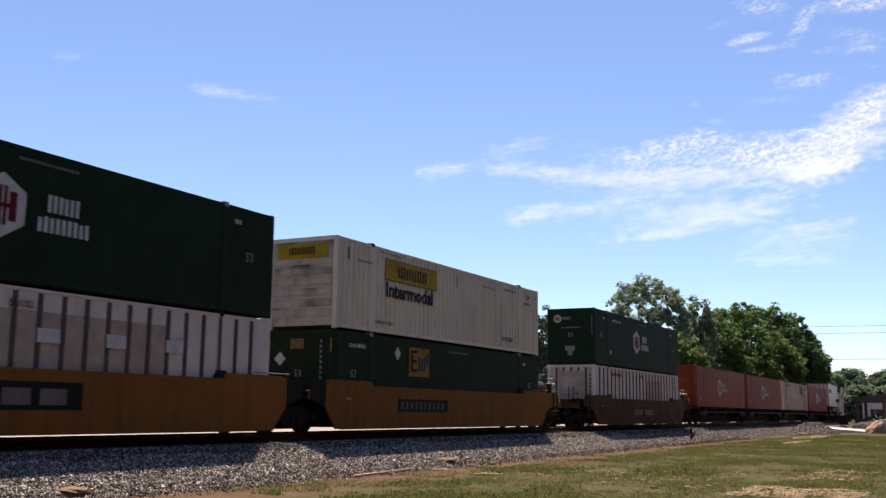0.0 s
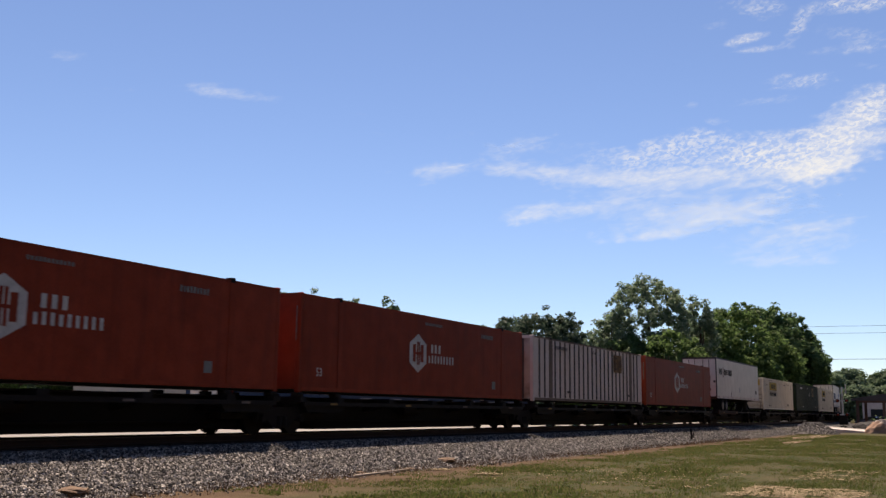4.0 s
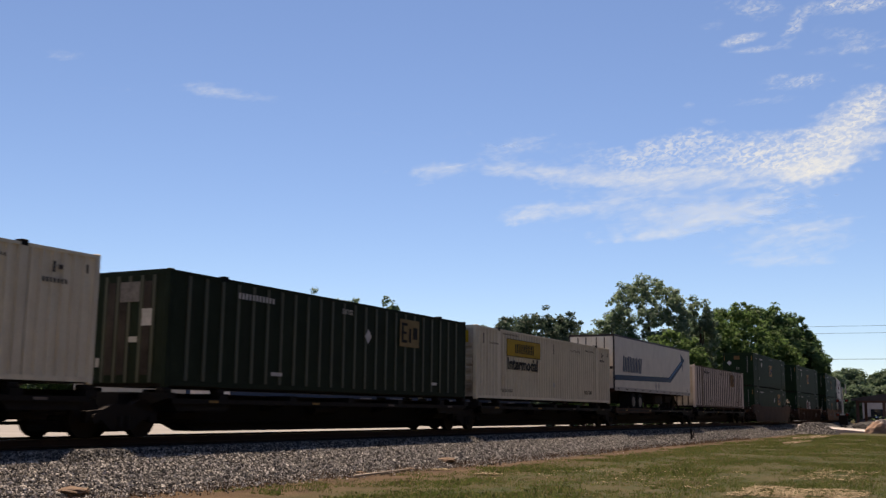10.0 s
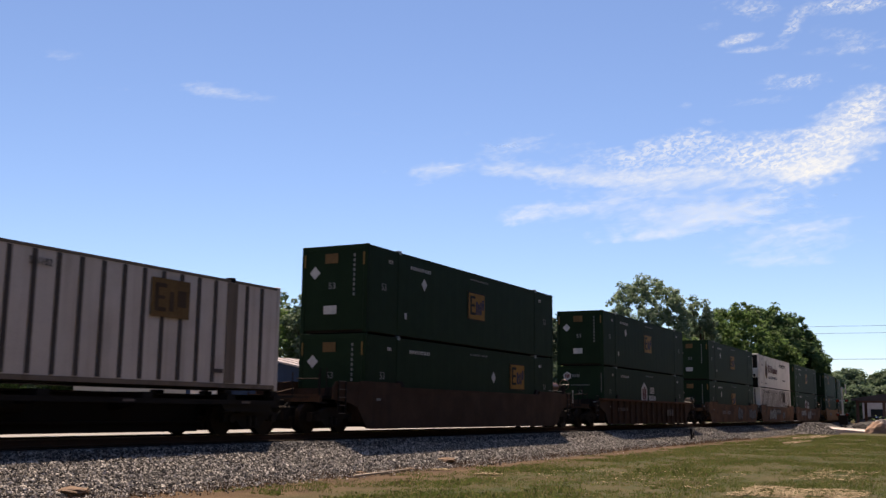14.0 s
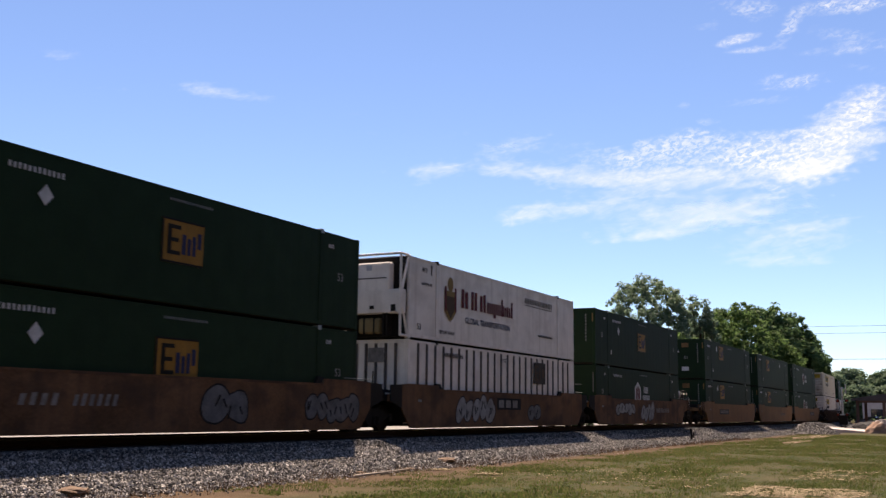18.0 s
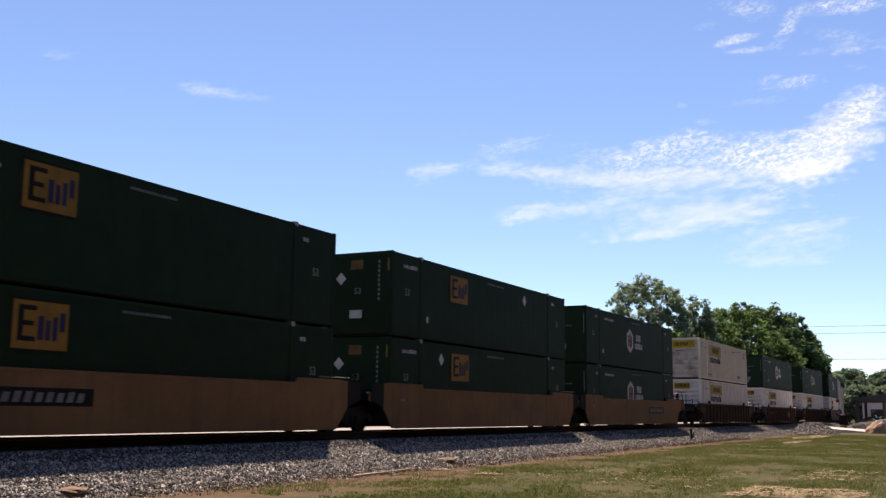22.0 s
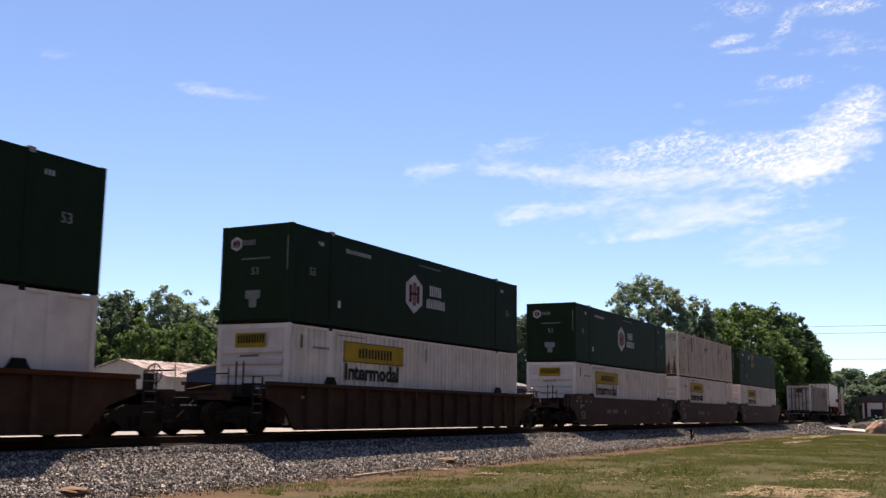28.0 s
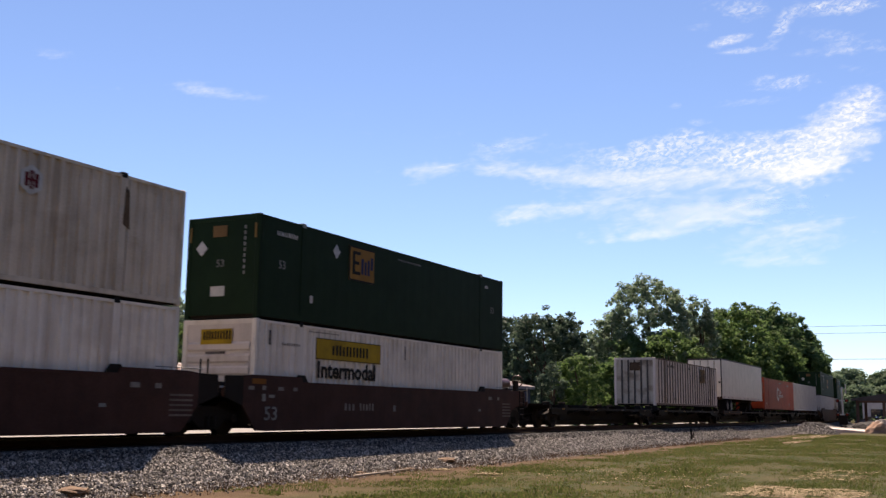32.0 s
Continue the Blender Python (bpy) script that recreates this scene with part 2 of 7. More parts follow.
def put(name, me, material, parent, label=""):
    if material and not me.materials:
        me.materials.append(material)
    ob = new(name, me)
    if parent:
        ob.parent = parent
    if label:
        ob["label"] = label
    return ob


def thing(name, label, category, group="", kind=""):
    return tagged(new(name), label, category, group, kind)


def box(bm, x0, x1, y0, y1, z0, z1, bevel=0.0):
    vs = [bm.verts.new((x, y, z)) for x in (x0, x1) for y in (y0, y1) for z in (z0, z1)]
    fs = [bm.faces.new([vs[i] for i in f]) for f in ((0, 1, 3, 2), (4, 6, 7, 5), (0, 4, 5, 1), (2, 3, 7, 6), (0, 2, 6, 4), (1, 5, 7, 3))]
    if bevel:
        bmesh.ops.bevel(bm, geom=list({e for f in fs for e in f.edges}), offset=bevel, segments=1, affect="EDGES")
    return bm


def boxed(*args, bevel=0.0):
    return box(bmesh.new(), *args, bevel=bevel)


def prism(bm, pts, axis, a, b):
    """A 2D outline (counter-clockwise or not) pushed from a to b along axis 'x', 'y' or 'z'."""
    def place(u, v, w):
        return {"x": (w, u, v), "y": (u, w, v), "z": (u, v, w)}[axis]
    lo = [bm.verts.new(place(u, v, a)) for u, v in pts]
    hi = [bm.verts.new(place(u, v, b)) for u, v in pts]
    n = len(pts)
    bm.faces.new(lo)
    bm.faces.new(hi[::-1])
    for i in range(n):
        j = (i + 1) % n
        bm.faces.new((lo[i], hi[i], hi[j], lo[j]))
    bmesh.ops.recalc_face_normals(bm, faces=bm.faces[:])
    return bm


def tube(bm, p, q, r, n=8, r2=None):
    """A round bar from p to q."""
    p, q = Vector(p), Vector(q)
    m = (q - p).to_track_quat("Z", "Y").to_matrix().to_4x4()
    m.translation = (p + q) / 2
    bmesh.ops.create_cone(bm, cap_ends=True, segments=n, radius1=r, radius2=r if r2 is None else r2, depth=(q - p).length, matrix=m)
    return bm


def tubed(p, q, r, n=8, r2=None):
    return tube(bmesh.new(), p, q, r, n, r2)


def words(body, size, bold=0.0):
    """The mesh of a line of lettering, in the plane z = 0, from the origin to the right."""
    cu = bpy.data.curves.new("lettering", "FONT")
    cu.body, cu.size, cu.extrude, cu.offset = body, size, 0.002, bold * size
    cu.resolution_u = 2
    ob = new("lettering", cu)
    me = bpy.data.meshes.new_from_object(ob.evaluated_get(bpy.context.evaluated_depsgraph_get()))
    bpy.data.objects.remove(ob)
    bpy.data.curves.remove(cu)
    return me


def letter(name, body, size, u, v, y, material, parent, wide=1.0, label="", end=False, bold=0.012):
    """Lettering on a face that looks to -y (or, with end, to -x)."""
    me = words(body, size, bold)
    if end:
        me.transform(Matrix(((0, 0, -1, y), (-wide, 0, 0, -u), (0, 1, 0, v), (0, 0, 0, 1))))
    else:
        me.transform(Matrix(((wide, 0, 0, u), (0, 0, -1, y), (0, 1, 0, v), (0, 0, 0, 1))))
    return put(name, me, material, parent, label)


def decal(name, polys, y, material, parent, label="", end=False, thick=0.006):
    """Flat shapes on a face that looks to -y (or, with end, to -x), each an outline of (across, up)."""
    if 1 < len(polys) <= 9:
        made = [decal(name, [p], y, material, parent, label if i == 0 else "", end, thick) for i, p in enumerate(polys)]
        return made[0]
    bm = bmesh.new()
    for pts in polys:
        if end:
            prism(bm, [(-u, v) for u, v in pts], "x", y - thick, y)
        else:
            prism(bm, pts, "y", y - thick, y)
    ob = part(name, bm, material, parent, label)
    if len(polys) > 9:
        ob["kind"] = "stuff"
    return ob


def rect(u0, u1, v0, v1, lean=0.0):
    return [(u0, v0), (u1, v0), (u1 + lean, v1), (u0 + lean, v1)]


def bars(u0, u1, v0, v1, n, seed=1, lean=0.0, fill=0.6):
    """A row of upright bars in place of a name."""
    rnd = random.Random(seed)
    w = (u1 - u0) / n
    return [rect(u0 + i * w, u0 + (i + fill) * w, v0, v1 - (v1 - v0) * rnd.choice((0, 0, 0, 0.04, 0.1)), lean) for i in range(n)]


def ring(u, v, ru, rv, n=14, turn=0.0):
    return [(u + ru * math.cos(2 * math.pi * i / n + turn), v + rv * math.sin(2 * math.pi * i / n + turn)) for i in range(n)]


# ---- the line: straight past the camera, then a long bend away ----
BEND, RADIUS = 128.0, 430.0


def line_at(s, side=0.0, up=0.0):
    """The pose on the track's middle at the distance s along it."""
    if s <= BEND:
        return pose(s, side, up)
    a = (s - BEND) / RADIUS
    return pose(BEND + RADIUS * math.sin(a) - side * math.sin(a), RADIUS * (1 - math.cos(a)) + side * math.cos(a), up, 0, 0, math.degrees(a))


def travelled(t):
    """Metres that the train has gone by at t seconds."""
    ease = 0.3 * max(0.0, 1 - t / 1.6) - 0.5 * min(1.0, max(0.0, (t - 24.0) / 0.5))
    return 16.1318 * t - 0.0361017 * t ** 2 + 0.00164316 * t ** 3 - 2.42584e-5 * t ** 4 + ease


GROUND = -0.92


# ---- ground, ballast, track ----
def ground_material():
    m = bpy.data.materials.new("lawn_and_sand")
    m.use_nodes = True
    nt = m.node_tree
    bsdf = nt.nodes["Principled BSDF"]
    bsdf.inputs["Roughness"].default_value, bsdf.inputs["Specular IOR Level"].default_value = 0.95, 0.1
    co = nt.nodes.new("ShaderNodeTexCoord")

    def nz(scale, detail=6.0, stretch=(1, 1, 1)):
        mp = nt.nodes.new("ShaderNodeMapping")
        mp.inputs["Scale"].default_value = stretch
        link(nt, co.outputs["Object"], mp.inputs["Vector"])
        n = nt.nodes.new("ShaderNodeTexNoise")
        n.inputs["Scale"].default_value, n.inputs["Detail"].default_value = scale, detail
        link(nt, mp.outputs[0], n.inputs["Vector"])
        return n.outputs[0]

    def rng(v, a, b, c=0.0, d=1.0):
        r = nt.nodes.new("ShaderNodeMapRange")
        r.inputs["From Min"].default_value, r.inputs["From Max"].default_value = a, b
        r.inputs["To Min"].default_value, r.inputs["To Max"].default_value = c, d
        link(nt, v, r.inputs["Value"])
        return r.outputs[0]

    def mix(f, a, b):
        x = nt.nodes.new("ShaderNodeMix")
        x.data_type = "RGBA"
        link(nt, f, x.inputs[0])
        for sock, v in ((6, a), (7, b)):
            if isinstance(v, tuple):
                x.inputs[sock].default_value = (*v, 1)
            else:
                link(nt, v, x.inputs[sock])
        return x.outputs[2]
    grass = mix(rng(nz(0.4, 6.0, (0.6, 1.6, 1)), 0.34, 0.58), (0.022, 0.034, 0.0085), (0.05, 0.046, 0.018))
    grass = mix(rng(nz(2.2), 0.46, 0.7, 0.0, 0.7), grass, (0.076, 0.053, 0.028))
    grass = mix(rng(nz(7.0, 4.0), 0.5, 0.66, 0.0, 0.4), grass, (0.018, 0.021, 0.008))
    sand = mix(rng(nz(1.2), 0.35, 0.65), (0.05, 0.031, 0.018), (0.088, 0.058, 0.034))
    sep = nt.nodes.new("ShaderNodeSeparateXYZ")
    link(nt, co.outputs["Object"], sep.inputs[0])
    edge = nt.nodes.new("ShaderNodeMath")
    edge.operation = "MULTIPLY_ADD"
    link(nt, nz(0.7), edge.inputs[0])
    edge.inputs[1].default_value = 2.4
    link(nt, sep.outputs["Y"], edge.inputs[2])
    near = rng(edge.outputs[0], -6.9, -4.6)
    bare = rng(nz(0.23, 4.0, (1, 1.8, 1)), 0.60, 0.72, 0.0, 0.6)
    colour = mix(bare, grass, sand)
    colour = mix(near, colour, sand)
    far = rng(sep.outputs["Y"], 6.0, 9.0)
    colour = mix(far, colour, grass)
    link(nt, colour, bsdf.inputs["Base Color"])
    bp = nt.nodes.new("ShaderNodeBump")
    bp.inputs["Strength"].default_value, bp.inputs["Distance"].default_value = 0.6, 0.05
    link(nt, nz(14.0), bp.inputs["Height"])
    link(nt, bp.outputs[0], bsdf.inputs["Normal"])
    return m


def grid_mesh(name, xs, ys, height):
    """A sheet over the crossings of xs and ys."""
    verts = [(x, y, height(x, y)) for y in ys for x in xs]
    n = len(xs)
    faces = [(j * n + i, j * n + i + 1, (j + 1) * n + i + 1, (j + 1) * n + i) for j in range(len(ys) - 1) for i in range(n - 1)]
    me = bpy.data.meshes.new(name)
    me.from_pydata(verts, [], faces)
    return me


def ground():
    xs = [-2500, -600, -150, -40] + [x * 1.0 for x in range(0, 130, 2)] + [140, 180, 260, 500, 1200, 2600]
    ys = [-2500, -600, -150, -60, -35] + [-24 + y * 0.75 for y in range(0, 26)] + [-4.2, -3, 0, 4, 8, 15, 30, 60, 120, 300, 800, 2600]

    def height(x, y):
        if -20 < y < -4.6 and 0 < x < 128:
            return GROUND + 0.05 * (noise.noise((x * 0.23, y * 0.35, 0)) + 0.5 * noise.noise((x * 0.7, y * 0.9, 3)))
        return GROUND
    me = grid_mesh("ground", xs, ys, height)
    for poly in me.polygons:
        poly.use_smooth = True
    tagged(put("ground", me, ground_material(), None), "patchy mown grass with dry straw and orange sandy soil", "ground", kind="structure")
    ys = [6.5, 9.0, 12.0, 15.0, 20.0, 40.0, 62.0]
    slope = grid_mesh("road", [14 + i * 9.5 for i in range(15)], ys, lambda x, y: GROUND - 0.04 + 0.5 * min(1.0, max(0.0, (y - 6.5) / 9.0)) + 0.02 * noise.noise((x * 0.3, y * 0.3, 4)))
    tagged(put("road", slope, LOT, None), "pale gravel lot rising gently beyond the track", "road", kind="structure")


BED = [(-4.25, GROUND), (-3.3, -0.62), (-2.15, -0.25), (-1.4, -0.20), (1.4, -0.20), (2.15, -0.25), (4.25, GROUND)]


def bed_height(side):
    a = abs(side)
    for (u0, v0), (u1, v1) in zip(BED[:3], BED[1:4]):
        if -u1 <= a <= -u0:
            return v1 + (v0 - v1) * (a + u1) / (u1 - u0)
    return -0.20 if a < 1.4 else GROUND


def sweep(name, profile, s0, s1, step, closed=False):
    """A profile of (side, up) carried along the line."""
    bm = bmesh.new()
    rows, s = [], s0
    while s <= s1 + 1e-6:
        m = line_at(s)
        rows.append([bm.verts.new(m @ Vector((0, u, v))) for u, v in profile])
        s += step
    n = len(profile)
    for a, b in zip(rows, rows[1:]):
        for i in range(n if closed else n - 1):
            bm.faces.new((a[i], b[i], b[(i + 1) % n], a[(i + 1) % n]))
    bmesh.ops.recalc_face_normals(bm, faces=bm.faces[:])
    return bm


BALLAST_M = None


def ballast_material():
    m = bpy.data.materials.new("ballast")
    m.use_nodes = True
    nt = m.node_tree
    bsdf = nt.nodes["Principled BSDF"]
    bsdf.inputs["Roughness"].default_value = 0.95
    bsdf.inputs["Specular IOR Level"].default_value = 0.15
    co = nt.nodes.new("ShaderNodeTexCoord")
    vo = nt.nodes.new("ShaderNodeTexVoronoi")
    vo.inputs["Scale"].default_value = 24.0
    link(nt, co.outputs["Object"], vo.inputs["Vector"])
    sep = nt.nodes.new("ShaderNodeSeparateColor")
    link(nt, vo.outputs["Color"], sep.inputs[0])
    ramp = nt.nodes.new("ShaderNodeValToRGB")
    ramp.color_ramp.elements[0].color, ramp.color_ramp.elements[1].color = (0.012, 0.0118, 0.012, 1), (0.1, 0.097, 0.094, 1)
    link(nt, sep.outputs[0], ramp.inputs[0])
    big = nt.nodes.new("ShaderNodeTexNoise")
    big.inputs["Scale"].default_value, big.inputs["Detail"].default_value = 0.8, 4.0
    link(nt, co.outputs["Object"], big.inputs["Vector"])
    mr = nt.nodes.new("ShaderNodeMapRange")
    mr.inputs["From Min"].default_value, mr.inputs["From Max"].default_value = 0.3, 0.7
    mr.inputs["To Min"].default_value, mr.inputs["To Max"].default_value = 0.8, 1.15
    link(nt, big.outputs[0], mr.inputs["Value"])
    sc = nt.nodes.new("ShaderNodeVectorMath")
    sc.operation = "SCALE"
    link(nt, ramp.outputs[0], sc.inputs[0])
    link(nt, mr.outputs[0], sc.inputs["Scale"])
    link(nt, sc.outputs[0], bsdf.inputs["Base Color"])
    bp = nt.nodes.new("ShaderNodeBump")
    bp.inputs["Strength"].default_value, bp.inputs["Distance"].default_value, bp.invert = 1.0, 0.05, True
    link(nt, vo.outputs["Distance"], bp.inputs["Height"])
    link(nt, bp.outputs[0], bsdf.inputs["Normal"])
    return m


def track():
    global BALLAST_M
    BALLAST_M = ballast_material()
    tagged(part("ballast_bed", sweep("ballast_bed", BED, -60, 420, 4), BALLAST_M, None), "grey crushed-stone ballast bank under the track", "ballast", kind="structure")
    foot = [(-0.07, -0.17), (0.07, -0.17), (0.07, -0.155), (0.012, -0.135), (0.012, -0.045), (0.036, -0.032), (0.036, -0.004), (0.028, 0.0),
            (-0.028, 0.0), (-0.036, -0.004), (-0.036, -0.032), (-0.012, -0.045), (-0.012, -0.135), (-0.07, -0.155)]
    for side in (-0.755, 0.755):
        rail = thing("rail", "steel running rail, rusty sides and polished top", "rail", "running rails", "structure")
        part("rail_body", sweep("rail_body", [(side + u, v) for u, v in foot], -60, 420, 3, True), RAIL_STEEL, rail)
        part("rail_head", sweep("rail_head", [(side - 0.026, 0.0), (side - 0.026, 0.003), (side + 0.026, 0.003), (side + 0.026, 0.0)], -60, 420, 3, True), RAIL_TOP, rail, "polished running surface")


def stones(name, label, spots, seed, category="ballast", material=None):
    """Loose crushed stone: spots are (x, y, z, size)."""
    rnd = np.random.RandomState(seed)
    n = len(spots)
    sp = np.array(spots)
    base = np.array([(1, 0, 0), (-1, 0, 0), (0, 1, 0), (0, -1, 0), (0, 0, 1), (0, 0, -1)], float)
    jitter = 1 + 0.45 * (rnd.rand(n, 6, 1) - 0.5)
    shape = base[None] * jitter * (0.6 + 0.7 * rnd.rand(n, 1, 3))
    q = rnd.normal(size=(n, 4))
    q /= np.linalg.norm(q, axis=1, keepdims=True)
    w, x, y, z = q.T
    rot = np.stack([1 - 2 * (y * y + z * z), 2 * (x * y - z * w), 2 * (x * z + y * w), 2 * (x * y + z * w), 1 - 2 * (x * x + z * z), 2 * (y * z - x * w),
                    2 * (x * z - y * w), 2 * (y * z + x * w), 1 - 2 * (x * x + y * y)], 1).reshape(n, 3, 3)
    pts = np.einsum("nij,nkj->nki", rot, shape) * sp[:, None, 3:4] + sp[:, None, :3]
    tri = np.array([(0, 2, 4), (2, 1, 4), (1, 3, 4), (3, 0, 4), (2, 0, 5), (1, 2, 5), (3, 1, 5), (0, 3, 5)])
    faces = (tri[None] + 6 * np.arange(n)[:, None, None]).reshape(-1, 3)
    me = bpy.data.meshes.new(name)
    me.from_pydata(pts.reshape(-1, 3).tolist(), [], faces.tolist())
    return tagged(put(name, me, material or STONES, None), label, category, kind="stuff")


def loose_stone():
    rnd = random.Random(4)
    spots = []
    for _ in range(62000):
        x = 10 + 38 * rnd.random() ** 1.25
        y = -4.55 + 2.75 * rnd.random() ** 0.8
        spots.append((x, y, bed_height(y) + 0.012, rnd.uniform(0.018, 0.036) * (1.5 if rnd.random() < 0.12 else 1)))
    for _ in range(16000):
        x = 48 + 62 * rnd.random() ** 1.4
        y = -4.5 + 2.6 * rnd.random()
        spots.append((x, y, bed_height(y) + 0.012, rnd.uniform(0.022, 0.045)))
    for _ in range(1500):
        x = 11 + 30 * rnd.random()
        y = -4.5 - abs(rnd.gauss(0, 0.35))
        spots.append((x, y, GROUND + 0.01, rnd.uniform(0.015, 0.035)))
    # stones nearest the rails get the darker tone that stands in for shade
    shaded = [p for p in spots if p[1] > -2.5 + 0.25 * noise.noise((p[0] * 0.7, p[1], 0))]
    kept = set(shaded)
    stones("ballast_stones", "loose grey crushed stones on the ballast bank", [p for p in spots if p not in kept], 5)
    stones("shoulder_stones", "crushed stones beside the rails, coloured darker for the train's shade", shaded, 7, material=STONES_SHADED)


MOUND = (98.0, -5.0)


def mound_height(x, y):
    dx, dy = (x - MOUND[0]) / 5.2, (y - MOUND[1]) / 2.3
    r = math.hypot(dx, dy)
    if r >= 1:
        return 0.0
    return 0.98 * min(1.0, 1.35 * (1 - r)) * (0.9 + 0.2 * noise.noise((x * 0.6, y * 0.6, 8)))


def gravel_mound():
    xs = [MOUND[0] - 5.6 + i * 0.35 for i in range(33)]
    ys = [MOUND[1] - 2.6 + i * 0.26 for i in range(21)]
    me = grid_mesh("gravel_mound", xs, ys, lambda x, y: GROUND + mound_height(x, y) - (0.05 if mound_height(x, y) == 0 else 0))
    tagged(put("gravel_mound", me, BALLAST_M, None), "heap of grey crushed stone beside the track", "gravel heap")
    rnd = random.Random(9)
    spots = []
    for _ in range(2600):
        x, y = MOUND[0] + rnd.uniform(-5.2, 5.2), MOUND[1] + rnd.uniform(-2.3, 2.3)
        h = mound_height(x, y)
        if h > 0:
            spots.append((x, y, GROUND + h + 0.02, rnd.uniform(0.04, 0.08)))
    stones("mound_stones", "loose stones on the gravel heap", spots, 6)


def blades(name, label, material, spots, seed, tall, wide, flat=0.0):
    """Tufts of a few bent blades each."""
    rnd = random.Random(seed)
    verts, faces = [], []
    for x, y, z, k in spots:
        for _ in range(4):
            a = rnd.uniform(0, 2 * math.pi)
            h, w, lean = tall * k * rnd.uniform(0.5, 1.2), wide * k, flat or rnd.uniform(0.1, 0.9)
            ca, sa = math.cos(a), math.sin(a)
            ox, oy = x + rnd.gauss(0, 0.03 * k), y + rnd.gauss(0, 0.03 * k)
            i = len(verts)
            verts += [(ox - sa * w, oy + ca * w, z), (ox + sa * w, oy - ca * w, z), (ox + ca * h * lean, oy + sa * h * lean, z + h)]
            faces.append((i, i + 1, i + 2))
    me = bpy.data.meshes.new(name)
    me.from_pydata(verts, [], faces)
    return tagged(put(name, me, material, None), label, "grass", kind="stuff")


def lawn():
    rnd = random.Random(12)
    spots = []
    while len(spots) < 64000:
        x = 16 + 75 * rnd.random() ** 1.5
        y = rnd.uniform(-19, -4.8)
        cover = noise.noise((x * 0.35, y * 0.5, 2)) + 0.5 * noise.noise((x * 1.3, y * 1.5, 7)) + 0.25 - max(0.0, (y + 6.4) * 0.55)
        if cover > rnd.uniform(-0.25, 0.5):
            spots.append((x, y, GROUND - 0.01, rnd.uniform(0.7, 1.3) * (1 + x / 90)))
    blades("grass", "short mown grass, green with dry straw-coloured patches", GRASS_M, spots, 3, 0.042, 0.009)
    litter = []
    for x0, x1, y0, y1, n in ((21.0, 24.2, -16.4, -13.9, 1900), (27.2, 32.5, -15.8, -14.2, 450), (24.8, 25.6, -5.6, -5.0, 130), (23.9, 24.6, -7.5, -6.9, 130), (22.5, 30.0, -13.0, -8.0, 260)):
        for _ in range(n):
            x, y = rnd.uniform(x0, x1), rnd.uniform(y0, y1)
            if noise.noise((x * 1.5, y * 1.5, 3)) > rnd.uniform(-0.4, 0.3):
                litter.append((x, y, GROUND + 0.03, rnd.uniform(0.6, 1.2)))
    blades("straw_litter", "pale dry straw litter strewn on the grass", STRAW_BIT, litter, 15, 0.02, 0.016, 6.0)
    weeds = []
    for _ in range(2400):
        x = 11 + 60 * rnd.random()
        weeds.append((x, -4.4 + rnd.gauss(0, 0.35), GROUND, rnd.uniform(0.5, 1.4)))
    blades("dry_weeds", "sparse dry brown weeds along the ballast foot", WEED_M, weeds, 8, 0.13, 0.006)


def sticks_and_rocks():
    stick = thing("stick", "pale dry pole lying on the sandy ground", "stick")
    part("pole", tubed((20.9, -5.15, GROUND + 0.05), (24.1, -4.85, GROUND + 0.07), 0.035, 7, 0.02), STRAW_M, stick)
    for i, (x, y, r) in enumerate(((28.0, -3.95, 0.30), (13.4, -4.0, 0.28), (24.6, -4.6, 0.14), (22.4, -4.4, 0.12))):
        bm = bmesh.new()
        bmesh.ops.create_icosphere(bm, subdivisions=3, radius=r)
        for v in bm.verts:
            v.co *= 1 + 0.35 * noise.noise(v.co * (2.0 / r) + Vector((i, 0, 0)))
            v.co.z *= 0.28
        ob = part("rock", bm, SANDSTONE, None)
        ob.location = (x, y, max(GROUND, bed_height(y)) + 0.04)
        tagged(ob, "flat orange sandstone lump at the ballast foot", "rock", "stones by the ballast")
    # low wooden marker with a bent plate beside the bank
    mk = thing("track_marker", "short dark stake with a bent steel plate beside the track", "marker")
    z0 = -0.75
    part("stake", boxed(59.0, 59.14, -3.75, -3.65, z0 - 0.2, z0 + 0.62, bevel=0.01), GRIMY, mk)
    part("plate", prism(bmesh.new(), [(59.10, z0 + 0.1), (59.32, z0 + 0.12), (59.36, z0 + 0.5), (59.16, z0 + 0.36)], "y", -3.80, -3.76), GRIMY, mk)


ground()
track()
loose_stone()
gravel_mound()
lawn()
sticks_and_rocks()


